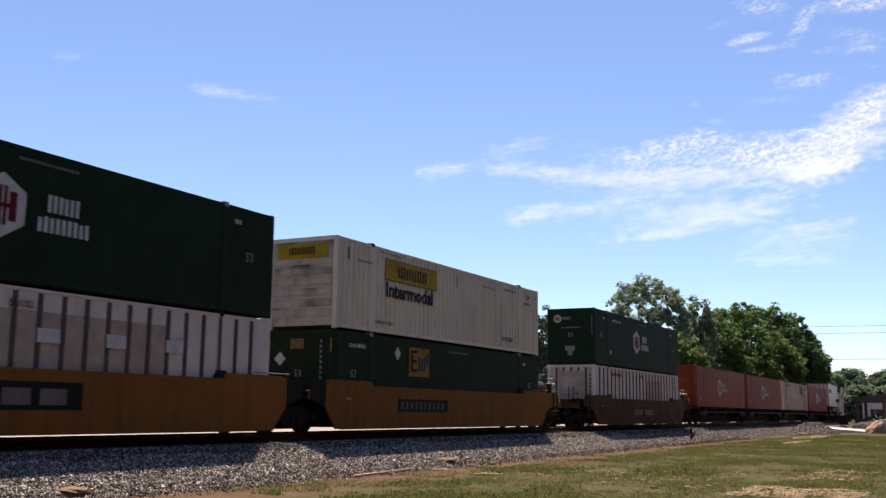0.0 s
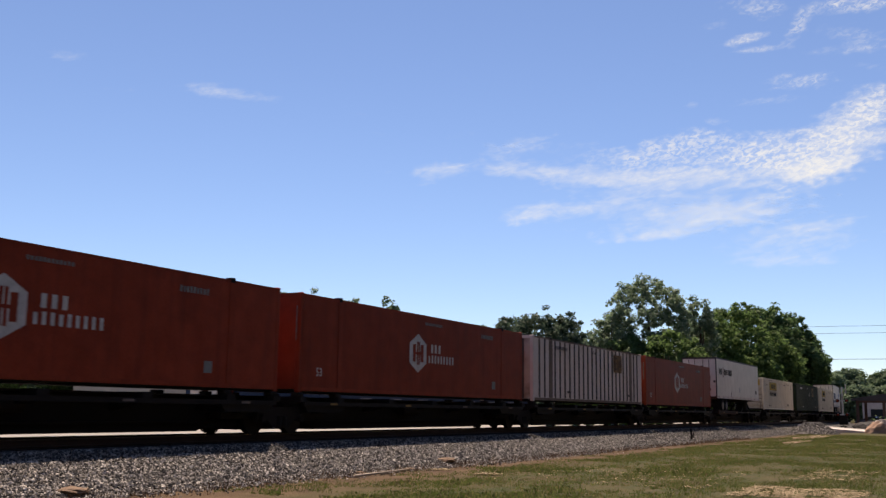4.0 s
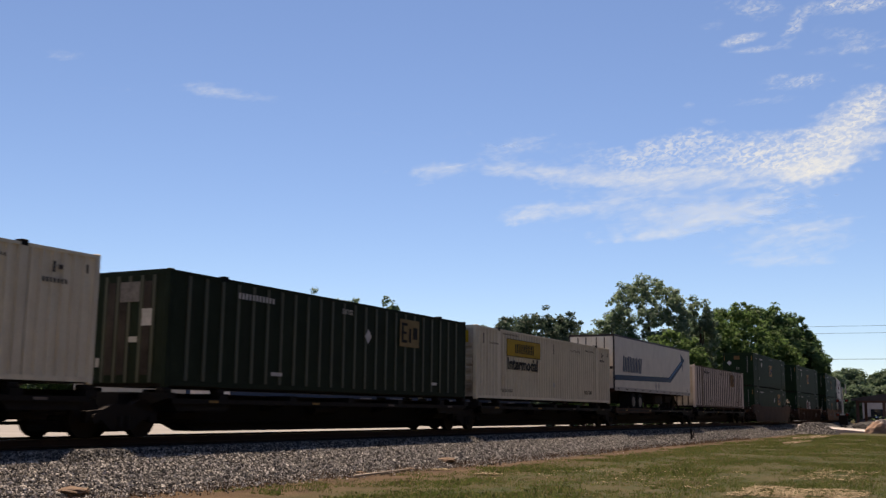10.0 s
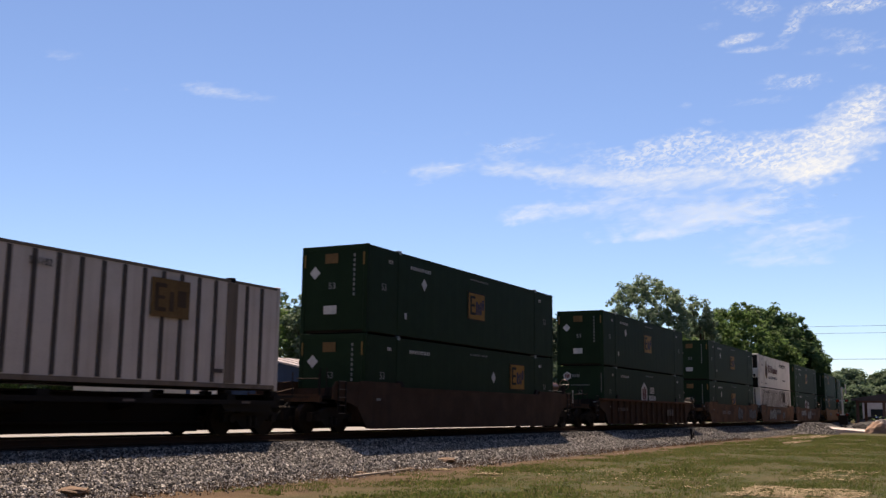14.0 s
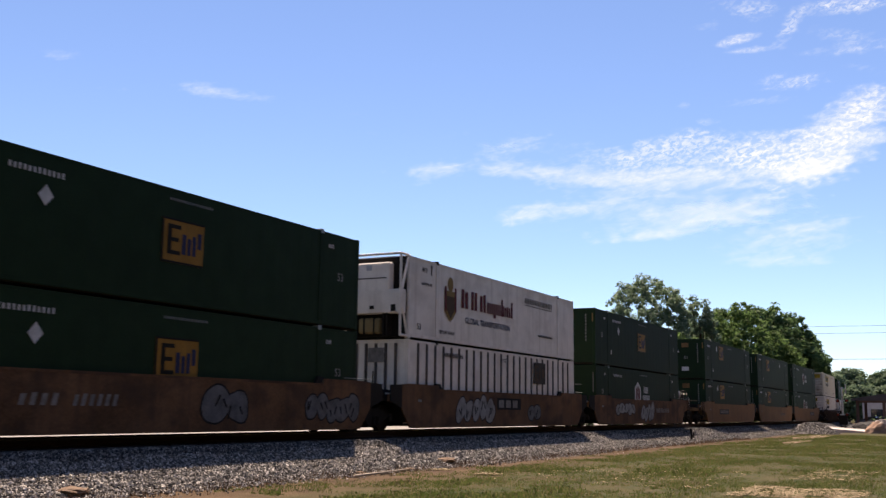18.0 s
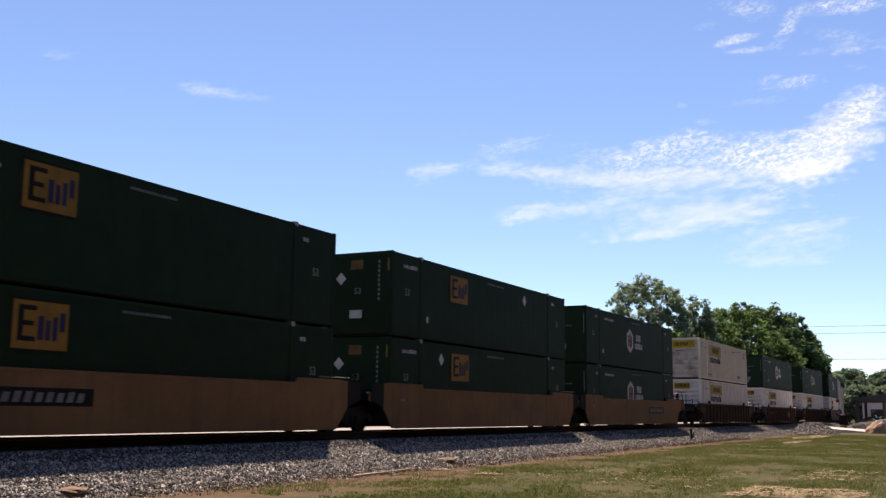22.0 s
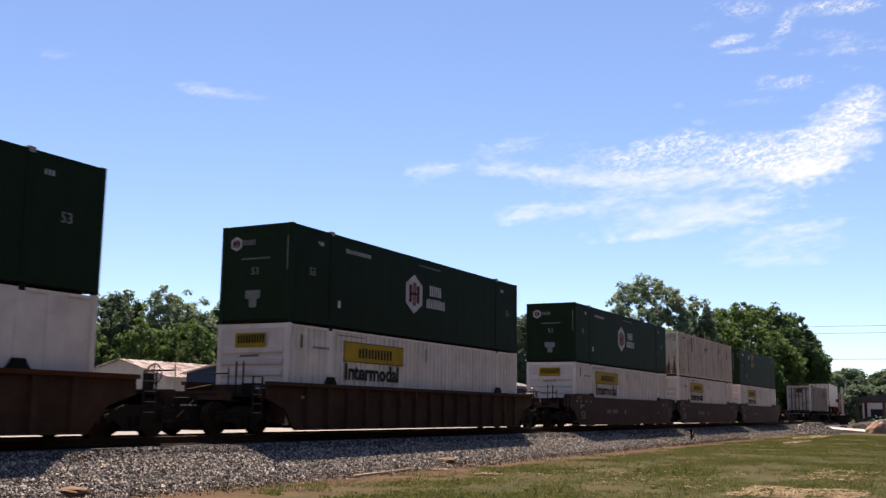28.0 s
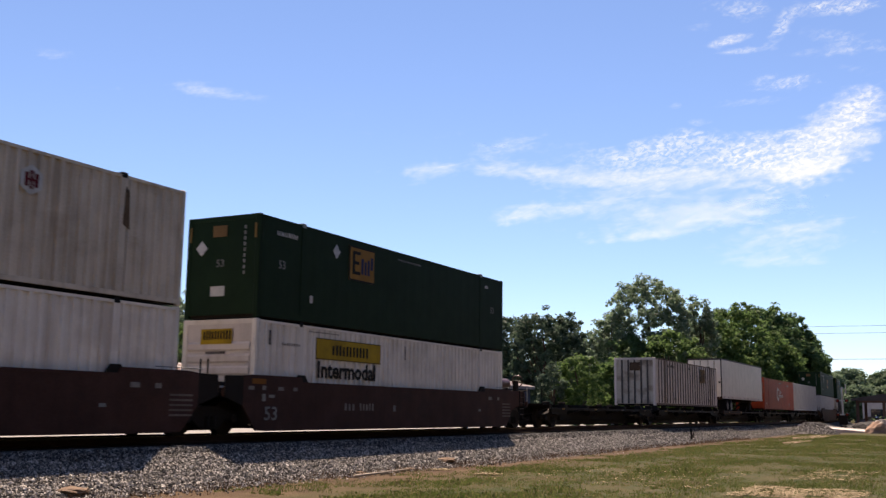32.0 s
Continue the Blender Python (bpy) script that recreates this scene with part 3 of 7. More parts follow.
def low_sky_screen():
    """Added, unseen wood-like screens that block low sky light, open where the line goes through."""
    # brown chosen for a warm bounce onto the train's near side
    m = mat("screen_brown", (0.125, 0.089, 0.053), 0.9, var=0.5, scale=0.4, bump=0.5, fine=3)
    for name, a0, a1 in (("backdrop", 176, 352), ("backdrop", 112, 152)):
        verts, faces = [], []
        n = int((a1 - a0) / 2)
        for i in range(n + 1):
            az = radians(a0 + (a1 - a0) * i / n)
            for j in range(7):
                r = (44 if a0 > 160 else 62) + 4 * noise.noise((i * 0.7, j * 0.9, 2)) + (2 if j in (5,) else 0) + (6 if j == 6 else 0)
                # 1.4 times taller towards -x, to dim the container noses
                h = (0, 3, 7, 11, 15, 18, 21)[j] * (1 + 0.15 * noise.noise((i * 0.5, 0, 5))) * (1.4 if math.cos(az) < -0.75 or az < 2.7 else 1.0)
                verts.append((EYE[0] + r * math.cos(az), EYE[1] + r * math.sin(az), GROUND + h - 0.05))
        for i in range(n):
            for j in range(6):
                k = i * 7 + j
                faces.append((k, k + 1, k + 8, k + 7))
        me = bpy.data.meshes.new(name)
        me.from_pydata(verts, [], faces)
        tagged(put(name, me, m, None), "unseen tall brown screen behind the lawn that cuts the sky light", "woodland", kind="structure")
    # added straight screen out of view: less sky light on far cars and ballast
    xs, heights = [42 + 4 * i for i in range(46)], (0, 3, 7, 11, 14, 17)
    verts = [(x, -27 - 0.05 * (x - 42) - (0.5 * j) + 3 * noise.noise((x * 0.1, j * 0.9, 2)), GROUND - 0.05 + h * (1 + 0.2 * noise.noise((x * 0.09, 0, 5)))) for x in xs for j, h in enumerate(heights)]
    faces = [(i * 6 + j, i * 6 + j + 1, i * 6 + j + 7, i * 6 + j + 6) for i in range(45) for j in range(5)]
    me = bpy.data.meshes.new("backdrop")
    me.from_pydata(verts, [], faces)
    tagged(put("backdrop", me, m, None), "unseen tall brown screen along the lawn that cuts the sky light", "woodland", kind="structure")


low_sky_screen()


# ---- containers ----
CL, CW, CH = 16.154, 2.591, 2.896
SIDE = -CW / 2 - 0.008
NOSE = -CL / 2 - 0.008


def corrugated(x0, x1, z0, z1, y, depth, pitch, flat=0.55):
    """A pressed steel wall in the x-z plane, its outer face at y (towards -y), ribs pushed in by depth."""
    bm = bmesh.new()
    n = max(1, round((x1 - x0) / pitch))
    p = (x1 - x0) / n
    prof = []
    for i in range(n):
        a = x0 + i * p
        e = p * (1 - flat) / 4
        h = p * flat / 2
        prof += [(a, y), (a + h, y), (a + h + e, y + depth), (a + 2 * h + e, y + depth), (a + p - e, y + depth)] if e > p * 0.2 else \
            [(a, y), (a + h, y), (a + h + e, y + depth), (a + p - e, y + depth)]
    prof.append((x1, y))
    lo = [bm.verts.new((u, v, z0)) for u, v in prof]
    hi = [bm.verts.new((u, v, z1)) for u, v in prof]
    for i in range(len(prof) - 1):
        bm.faces.new((lo[i], lo[i + 1], hi[i + 1], hi[i]))
    return bm


def hexagon(u, v, ru, rv):
    return [(u, v + rv), (u - ru, v + rv * 0.5), (u - ru, v - rv * 0.5), (u, v - rv), (u + ru, v - rv * 0.5), (u + ru, v + rv * 0.5)]


def hex_badge(root, u, v, ru, rv, ink, end=False):
    y = NOSE if end else SIDE
    b = decal("badge", [hexagon(u, v, ru, rv)], y, LETTER, root, "white hexagonal badge", end)
    decal("badge_mark", [rect(u - ru * 0.62, u - ru * 0.30, v - rv * 0.45, v + rv * 0.45), rect(u + ru * 0.30, u + ru * 0.62, v - rv * 0.45, v + rv * 0.45),
                         rect(u - ru * 0.16, u - ru * 0.02, v - rv * 0.6, v + rv * 0.6), rect(u + ru * 0.06, u + ru * 0.2, v - rv * 0.6, v + rv * 0.6),
                         rect(u - ru * 0.62, u + ru * 0.62, v - rv * 0.06, v + rv * 0.06)], y - 0.008, ink, b, end=end)


def shell(name, label, wall, post, wall_kind, castings=CASTING, group="containers on the train", nose=None, rail=None):
    """The bare 53-foot box: frame, walls, roof, doors. Its base is the middle of its floor."""
    root = thing(name, label, "container", group)
    h, w = CL / 2, CW / 2
    pitch, depth = {"fine": (0.29, 0.05), "faint": (0.62, 0.0022), "ribbed": (9.0, 0.0), "smooth": (9.0, 0.0), "wide": (1.18, 0.035)}[wall_kind]
    for s in (-1, 1):
        if depth:
            bm = corrugated(-h + 0.16, h - 0.16, 0.16, CH - 0.10, -w, depth, pitch, 0.55 if wall_kind != "wide" else 0.86)
        else:
            bm = boxed(-h + 0.16, h - 0.16, -w + 0.012, -w + 0.05, 0.16, CH - 0.10)
        if s > 0:
            bmesh.ops.rotate(bm, verts=bm.verts, matrix=Matrix.Rotation(math.pi, 3, "Z"))
        part("side_wall", bm, wall, root)
        part("top_rail", boxed(-h + 0.16, h - 0.16, s * w - 0.05 if s > 0 else -w - 0.004, s * w + 0.004 if s > 0 else -w + 0.05, CH - 0.10, CH - 0.03), rail or post, root)
        part("bottom_rail", boxed(-h + 0.16, h - 0.16, s * w - 0.06 if s > 0 else -w - 0.003, s * w + 0.003 if s > 0 else -w + 0.06, 0.05, 0.16), rail or post, root)
        for x in (-6.0, 6.0):
            part("lift_post", boxed(x - 0.11, x + 0.11, min(s * w, s * (w + 0.012)), max(s * w, s * (w + 0.012)), 0.16, CH - 0.1), post, root)
            part("casting", boxed(x - 0.09, x + 0.09, s * w - 0.12, s * w + 0.12, CH - 0.11, CH + 0.03, bevel=0.01) if s > 0 else
                 boxed(x - 0.09, x + 0.09, -w - 0.014, -w + 0.2, CH - 0.11, CH + 0.03, bevel=0.01), castings, root)
        for x in (-h, h - 0.16):
            part("corner_post", boxed(x, x + 0.16, s * w - 0.16 if s > 0 else -w, s * w if s > 0 else -w + 0.16, 0.0, CH, bevel=0.02), post, root)
    part("roof", boxed(-h + 0.02, h - 0.02, -w + 0.05, w - 0.05, CH - 0.07, CH - 0.035), ROOF_M if wall_kind != "faint" else wall, root)
    part("floor", boxed(-h + 0.1, h - 0.1, -w + 0.06, w - 0.06, 0.02, 0.15), GRIMY, root)
    if wall_kind in ("fine", "wide") and wall is not WHITE_OLD:
        for i in range(6):
            z = 0.35 + i * 0.33
            part("nose_rib", prism(bmesh.new(), [(-h + 0.02, z), (-h - 0.02, z + 0.06), (-h - 0.02, z + 0.2), (-h + 0.02, z + 0.26)], "y", -w + 0.2, w - 0.2), nose or wall, root)
    part("nose_wall", boxed(-h + 0.02, -h + 0.06, -w + 0.16, w - 0.16, 0.1, CH - 0.08), nose or wall, root)
    part("nose_header", boxed(-h + 0.005, -h + 0.06, -w + 0.16, w - 0.16, CH - 0.14, CH - 0.01), post, root)
    for s in (-1, 1):
        door = part("door", boxed(h - 0.06, h - 0.02, min(0.02 * s, (w - 0.16) * s), max(0.02 * s, (w - 0.16) * s), 0.1, CH - 0.08), wall, root)
        for k in (0.35, 0.8):
            part("lock_rod", tubed((h - 0.005, s * k, 0.12), (h - 0.005, s * k, CH - 0.12), 0.02, 6), GALV, door)
    return root


def small_marks(root, dim, seed, at=(-5.25, -3.75)):
    decal("number_mark", bars(*at, 2.38, 2.51, 12, seed, fill=0.45), SIDE, LETTER, root)
    decal("warning_mark", bars(-0.55, 1.05, 2.57, 2.64, 20, seed + 1, fill=0.5), SIDE, dim, root)
    decal("plate", [rect(-5.64, -5.5, 0.62, 0.84)], SIDE, LETTER, root)
    decal("height_mark", bars(-6.75, -6.45, 2.4, 2.52, 3, 2, fill=0.5) + bars(6.35, 6.65, 2.4, 2.52, 3, 2, fill=0.5), SIDE, LETTER, root)
    letter("length_mark", "53", 0.34, -7.2, 1.45, SIDE, dim, root)
    letter("length_mark", "53", 0.34, 6.85, 1.45, SIDE, dim, root)


def hub_box(name, label, wall, castings, red=False):
    root = shell(name, label, wall, wall, "faint", castings)
    if red:
        hex_badge(root, -1.1, 1.5, 0.6, 0.67, RED)
        decal("name_mark", bars(-0.15, 0.7, 1.56, 1.86, 3, 4, fill=0.5) + bars(-0.32, 1.72, 1.2, 1.48, 9, 5, fill=0.45), SIDE, LETTER, root)
        letter("length_mark", "53", 0.34, -7.25, 0.5, SIDE, LETTER, root)
        decal("number_mark", bars(4.0, 5.1, 2.36, 2.52, 9, 3), SIDE, LETTER_DIM, root)
        decal("warning_mark", bars(-0.6, 0.7, 2.52, 2.62, 12, 3), SIDE, LETTER_DIM, root)
        decal("seal", [rect(5.0, 5.3, 0.4, 0.7)], SIDE, LETTER_DIM, root)
    else:
        hex_badge(root, -0.9, 1.55, 0.58, 0.68, MAROON)
        decal("name_mark", bars(0.25, 1.15, 1.6, 1.98, 6, 4, fill=0.6) + bars(0.02, 1.45, 1.16, 1.5, 9, 6, fill=0.62), SIDE, LETTER, root)
        small_marks(root, LETTER_DIM, 7)
    hex_badge(root, -0.72, 2.36, 0.2, 0.22, MAROON if not red else RED, True)
    decal("nose_name", bars(-0.46, 0.0, 2.3, 2.46, 5, 3), NOSE, LETTER_DIM, root, end=True)
    decal("nose_line", bars(-0.5, 0.55, 1.86, 1.92, 12, 3), NOSE, LETTER_DIM, root, end=True)
    letter("nose_length", "53", 0.3, -0.15, 1.42, NOSE, NUMBER_DIM, root, end=True)
    decal("nose_sticker", [[(-0.32, 0.95), (0.22, 0.95), (0.22, 0.72), (0.1, 0.68), (0.08, 0.45), (-0.16, 0.45), (-0.18, 0.68), (-0.32, 0.72)]], NOSE, LETTER_DIM, root, "white sticker", True)
    decal("nose_strip", [rect(1.14, 1.18, 1.5, 2.5)], NOSE, NUMBER_DIM, root, end=True)
    return root


def emp_box(name, label, square, diamond):
    root = shell(name, label, GREEN, GREEN, "faint", CASTING_PALE)
    u, v = square
    sq = decal("badge", [rect(u - 0.75, u + 0.75, v - 0.55, v + 0.55)], SIDE, ORANGE_SQ, root, "orange square badge")
    y = SIDE - 0.008
    decal("badge_edge", [rect(u - 0.75, u + 0.75, v + 0.5, v + 0.55), rect(u - 0.75, u + 0.75, v - 0.55, v - 0.5), rect(u - 0.75, u - 0.69, v - 0.5, v + 0.5)], y, BLACK, sq)
    decal("badge_mark", [rect(u - 0.55, u - 0.42, v - 0.34, v + 0.4), rect(u - 0.42, u - 0.1, v + 0.3, v + 0.4), rect(u - 0.42, u - 0.16, v - 0.02, v + 0.08), rect(u - 0.42, u - 0.1, v - 0.34, v - 0.24)], y, BLACK, sq)
    decal("badge_shape", [rect(u - 0.04, u + 0.1, v - 0.3, v + 0.2), rect(u + 0.16, u + 0.28, v - 0.3, v + 0.12), rect(u + 0.34, u + 0.46, v - 0.3, v + 0.2), rect(u + 0.52, u + 0.66, v - 0.1, v + 0.3)], y, VIOLET, sq)
    du, dv = diamond
    decal("diamond", [[(du - 0.2, dv), (du, dv - 0.23), (du + 0.2, dv), (du, dv + 0.23)]], SIDE, LETTER, root, "white diamond placard")
    small_marks(root, LETTER_DIM, 11, (-7.3, -6.3) if u < -2 else (-5.25, -3.75))
    decal("nose_badge", [rect(-0.05 - 0.3, -0.05 + 0.2, 2.3, 2.62)], NOSE, BADGE_BROWN, root, "small orange badge", True)
    decal("nose_diamond", [[(-0.95, 2.0), (-0.74, 1.78), (-0.53, 2.0), (-0.74, 2.22)]], NOSE, LETTER, root, "white diamond placard", True)
    letter("nose_length", "53", 0.3, -0.2, 1.45, NOSE, LETTER_DIM, root, end=True)
    decal("nose_sticker", [rect(-0.36, 0.14, 0.62, 0.9)], NOSE, LETTER, root, "white sticker", True)
    decal("nose_strip", [rect(1.13, 1.19, 2.2, 2.62), rect(-1.19, -1.13, 2.2, 2.62)], NOSE, GOLD, root, "yellow reflective strip", True)
    decal("nose_number", [rect(0.76, 0.83, 1.2 + 0.16 * i, 1.3 + 0.16 * i) for i in range(9)], NOSE, LETTER_DIM, root, end=True)
    return root


def jb_box(name, label, wall, kind):
    root = shell(name, label, wall, wall, kind, CASTING, nose=NOSE_RUST if wall is WHITE_CREAM else WHITE)
    low = 1.92 if wall is WHITE_CLEAN else 1.82
    pn = decal("name_panel", [rect(-5.25, -1.58, low, 2.55)], SIDE, PANEL_EDGE, root, "yellow name panel with a thin brown edge")
    decal("panel_face", [rect(-5.22, -1.61, low + 0.03, 2.52)], SIDE - 0.008, YELLOW, pn)
    decal("name_mark", bars(-4.4, -2.3, low + 0.15, 2.38, 11, 5, fill=0.56), SIDE - 0.016, BLACK, pn)
    letter("lettering", "Intermodal", 0.68, -5.16, low - 0.53, SIDE, BLACK, root, 1.1, "dark grey lettering", bold=0.032)
    letter("small_lettering", "TOP LIFT ONLY", 0.17, -5.8, 0.33, SIDE, DARK_TRIM, root)
    decal("number_mark", bars(-6.9, -6.0, 2.22, 2.30, 8, 3, fill=0.4) + bars(-5.6, -4.0, 2.68, 2.73, 14, 8, fill=0.4), SIDE, RIB_DARK, root)
    decal("seal", [rect(0.0, 0.06, 2.15, 2.6), rect(-7.5, -7.42, 2.2, 2.6)], SIDE, RIB_DARK, root)
    if wall is WHITE_CREAM:
        letter("small_lettering", "TOP LIFT ONLY", 0.25, 4.1, 0.42, SIDE, BLACK, root, 0.66, bold=0.016)
        decal("number_mark", bars(2.2, 3.6, 2.4, 2.5, 11, 6, fill=0.3), SIDE, DIM_MARK, root)
        decal("warning_mark", bars(4.3, 5.6, 2.51, 2.59, 16, 7, fill=0.4), SIDE, RIB_DARK, root)
        decal("stencil", bars(6.5, 7.2, 2.12, 2.22, 7, 4, fill=0.5) + [rect(6.75, 6.82, 2.34, 2.58), rect(6.9, 7.02, 2.42, 2.52), rect(7.66, 7.72, 2.42, 2.62)], SIDE, RIB_DARK, root)
    decal("sticker_ring", [ring(0.05, 0.75, 0.1, 0.12)], SIDE, GREY_PALE, root)
    np_ = decal("nose_panel", [rect(-0.95, 0.95, 2.2, 2.68)] if wall is WHITE_CREAM else [rect(-0.6, 0.5, 2.2, 2.62)], NOSE - 0.02, YELLOW, root, "yellow nose panel", True)
    decal("nose_mark", bars(-0.5, 0.5, 2.33, 2.57, 10, 5, fill=0.55), NOSE - 0.03, BLACK, np_, end=True)
    decal("nose_mark", bars(-0.4, 0.3, 1.93, 2.0, 8, 5), NOSE - 0.02, RIB_DARK, root, end=True)
    return root


def ribbed_box(name, label, wall, rib, badge, marks, ghost=False, stained=False):
    root = shell(name, label, wall, wall, "ribbed", CASTING, nose=NOSE_RUST if wall is WHITE else None, rail=POST_BROWN if stained else None)
    w = CW / 2
    xs = [-7.37 + 0.635 * i for i in range(24)]
    for s in (-1, 1):
        for x in xs:
            if abs(abs(x) - 6.0) > 0.2 or not stained:
                part("rib", boxed(x - 0.055, x + 0.055, min(s * (w - 0.012), s * (w + 0.022)), max(s * (w - 0.012), s * (w + 0.022)), 0.18, CH - 0.12), rib, root)
        for x in (-6.0, 6.0):
            if stained:
                part("stained_post", boxed(x - 0.2, x + 0.2, min(s * (w - 0.01), s * (w + 0.016)), max(s * (w - 0.01), s * (w + 0.016)), 0.17, CH - 0.11), POST_BROWN, root, "brown-stained lifting post")
    for k in (-0.8, -0.4, 0.0, 0.4, 0.8):
        part("nose_rib", boxed(-CL / 2 - 0.012, -CL / 2 + 0.03, k - 0.05, k + 0.05, 0.12, CH - 0.14), rib, root)
    y = SIDE - 0.022
    if badge:
        decal("badge", [rect(3.0, 4.33, 1.67, 2.6)], y, badge, root, "weathered square badge")
        decal("badge_mark", [rect(3.12, 3.24, 1.8, 2.48), rect(3.24, 3.5, 2.38, 2.48), rect(3.24, 3.45, 2.1, 2.18), rect(3.24, 3.5, 1.8, 1.9), rect(3.62, 3.76, 1.82, 2.3), rect(3.9, 4.2, 1.95, 2.35)], y - 0.008, BADGE_DIM if badge is not BADGE_TAN else BLACK, root)
        if badge is BADGE_TAN:
            decal("diamond", [[(0.8, 1.85), (1.0, 1.62), (1.2, 1.85), (1.0, 2.08)]], y, LETTER, root, "white diamond placard")
    elif ghost:
        decal("sticker_trace", [rect(1.0 + 0.635 * i, 1.4 + 0.635 * i, 1.0 + 0.1 * (i % 2), 2.35) for i in range(5)], SIDE + 0.01, GHOST, root, "brown trace of a removed sticker")
    else:
        decal("haze", [rect(x + 0.075, x + 0.56, 0.3, 2.4) for x in xs if x < 3.8], SIDE + 0.012, GHOST, root, "brown trace of a long removed sign")
        decal("sticker", [rect(0.2, 0.8, 1.76, 2.06), rect(2.1, 2.7, 1.76, 2.06), rect(4.0, 4.6, 1.76, 2.06)], y, LETTER, root, "blank white sticker")
    decal("number_mark", bars(-5.5, -3.9, 2.4, 2.56, 11, 4), y, marks, root)
    letter("length_mark", "53/102", 0.22, -0.55, 2.45, y, marks, root)
    decal("plate", [rect(-4.0, -3.5, 0.42, 0.52), rect(5.3, 5.7, 0.42, 0.52)], y, marks, root)
    if ghost:
        decal("nose_stain", [rect(-0.75, 0.75, 0.9, 2.55)], NOSE - 0.006, GHOST, root, "brown stain", True)
        decal("nose_number", [rect(0.98, 1.06, 1.1 + 0.2 * i, 1.24 + 0.2 * i) for i in range(7)], NOSE - 0.006, RIB_DARK, root, end=True)
        return root
    if badge is BADGE_TAN:
        decal("nose_stain", [rect(k + 0.07, k + 0.33, 0.3, 2.6) for k in (-0.8, -0.4, 0.4)], NOSE - 0.001, BADGE_DARK, root, "dark brown stain", True)
        decal("nose_sticker", [rect(0.46, 0.78, 1.5, 1.92), rect(0.06, 0.34, 1.1, 1.24), rect(-1.02, -0.9, 0.5, 0.72)], NOSE - 0.008, LETTER, root, "white sticker", True)
        decal("nose_strip", [rect(-1.2, -1.1, 1.6, 2.62)], NOSE - 0.008, LETTER_DIM, root, end=True)
    decal("nose_badge", [rect(-0.3, 0.35, 2.1, 2.6)], NOSE - 0.014, BADGE_DIM if wall is WHITE else NUMBER_DIM, root, "small dark badge", True)
    return root


def reefer_box():
    root = shell("container", "white refrigerated container with a crest and dark red name bars", WHITE_CLEAN, WHITE_CLEAN, "smooth", CASTING)
    c = decal("crest", [[(-5.45, 1.95), (-5.45, 1.2), (-5.2, 0.95), (-4.97, 0.8), (-4.74, 0.95), (-4.5, 1.2), (-4.5, 1.95)], ring(-4.97, 2.2, 0.22, 0.28, 12)], SIDE, GOLD, root, "gold and dark crest")
    decal("crest_shield", [[(-5.27, 1.75), (-5.27, 1.25), (-4.97, 0.92), (-4.67, 1.25), (-4.67, 1.75)]], SIDE - 0.008, BADGE_DIM, c)
    decal("crest_side", [rect(-5.44, -5.3, 1.2, 2.1), rect(-4.64, -4.5, 1.2, 2.1)], SIDE - 0.008, MAROON, c)
    decal("name_mark", bars(-4.05, -3.4, 1.42, 2.14, 2, 3, fill=0.7) + bars(-3.2, -2.6, 1.42, 2.12, 2, 4, fill=0.66) + bars(-2.4, -1.8, 1.42, 2.12, 2, 5, fill=0.66) + bars(-1.75, 0.75, 1.42, 1.86, 13, 2, fill=0.6) + [rect(-0.38, -0.26, 1.4, 2.1), rect(0.62, 0.74, 1.4, 2.08), rect(-1.15, -0.95, 1.28, 1.42)], SIDE, MAROON, root, "dark red name bars")
    letter("lettering", "GLOBAL TRANSPORTATION", 0.33, -3.75, 0.86, SIDE, VIOLET, root, 1.0, "dark blue lettering")
    decal("brand_mark", bars(2.05, 5.3, 2.2, 2.44, 17, 8, fill=0.42) + bars(2.05, 5.2, 2.1, 2.14, 24, 8, fill=0.6), SIDE, RIB_DARK, root)
    decal("web_mark", bars(3.6, 5.3, 0.84, 0.94, 13, 9), SIDE, DARK_TRIM, root)
    letter("small_lettering", "TOP LIFT ONLY", 0.19, -5.95, 0.32, SIDE, DARK_TRIM, root)
    letter("length_mark", "53", 0.3, -7.5, 0.35, SIDE, DARK_TRIM, root)
    decal("arrow", [rect(-6.5, -6.45, 2.35, 2.65), [(-6.56, 2.62), (-6.39, 2.62), (-6.475, 2.75)]], SIDE, BLACK, root)
    letter("wtp_mark", "WTP", 0.22, -7.2, 2.42, SIDE, BLACK, root, 0.9)
    decal("number_mark", bars(-7.2, -6.4, 1.95, 2.05, 8, 5, fill=0.4), SIDE, DARK_TRIM, root)
    n = -CL / 2
    part("recess", boxed(n - 0.06, n + 0.02, -1.2, 1.2, 0.06, 2.84), BLACK, root, "black backing behind the cooling unit")
    unit = part("cooling_unit", boxed(n - 0.38, n - 0.05, -0.72, 0.72, 1.6, 2.64, bevel=0.05), WHITE_CLEAN, root, "grimy white cooling unit")
    part("lower_casing", boxed(n - 0.38, n - 0.05, -1.22, 1.22, 0.84, 1.68, bevel=0.04), WHITE_CLEAN, unit)
    part("control_panel", boxed(n - 0.395, n - 0.37, -0.98, -0.8, 0.9, 1.14), BLACK, unit)
    part("vent", boxed(n - 0.395, n - 0.37, -0.12, 0.06, 1.0, 1.12), BLACK, unit)
    part("nameplate", boxed(n - 0.39, n - 0.37, 0.0, 0.22, 2.36, 2.54), GREY_PALE, unit)
    part("badge_line", boxed(n - 0.388, n - 0.37, -0.6, 0.6, 2.06, 2.1), RIB_DARK, unit)
    tank = part("fuel_tank", boxed(n - 0.34, n - 0.06, -0.35, 0.55, 0.16, 0.7, bevel=0.06), BADGE_TAN, root, "grimy tan fuel tank")
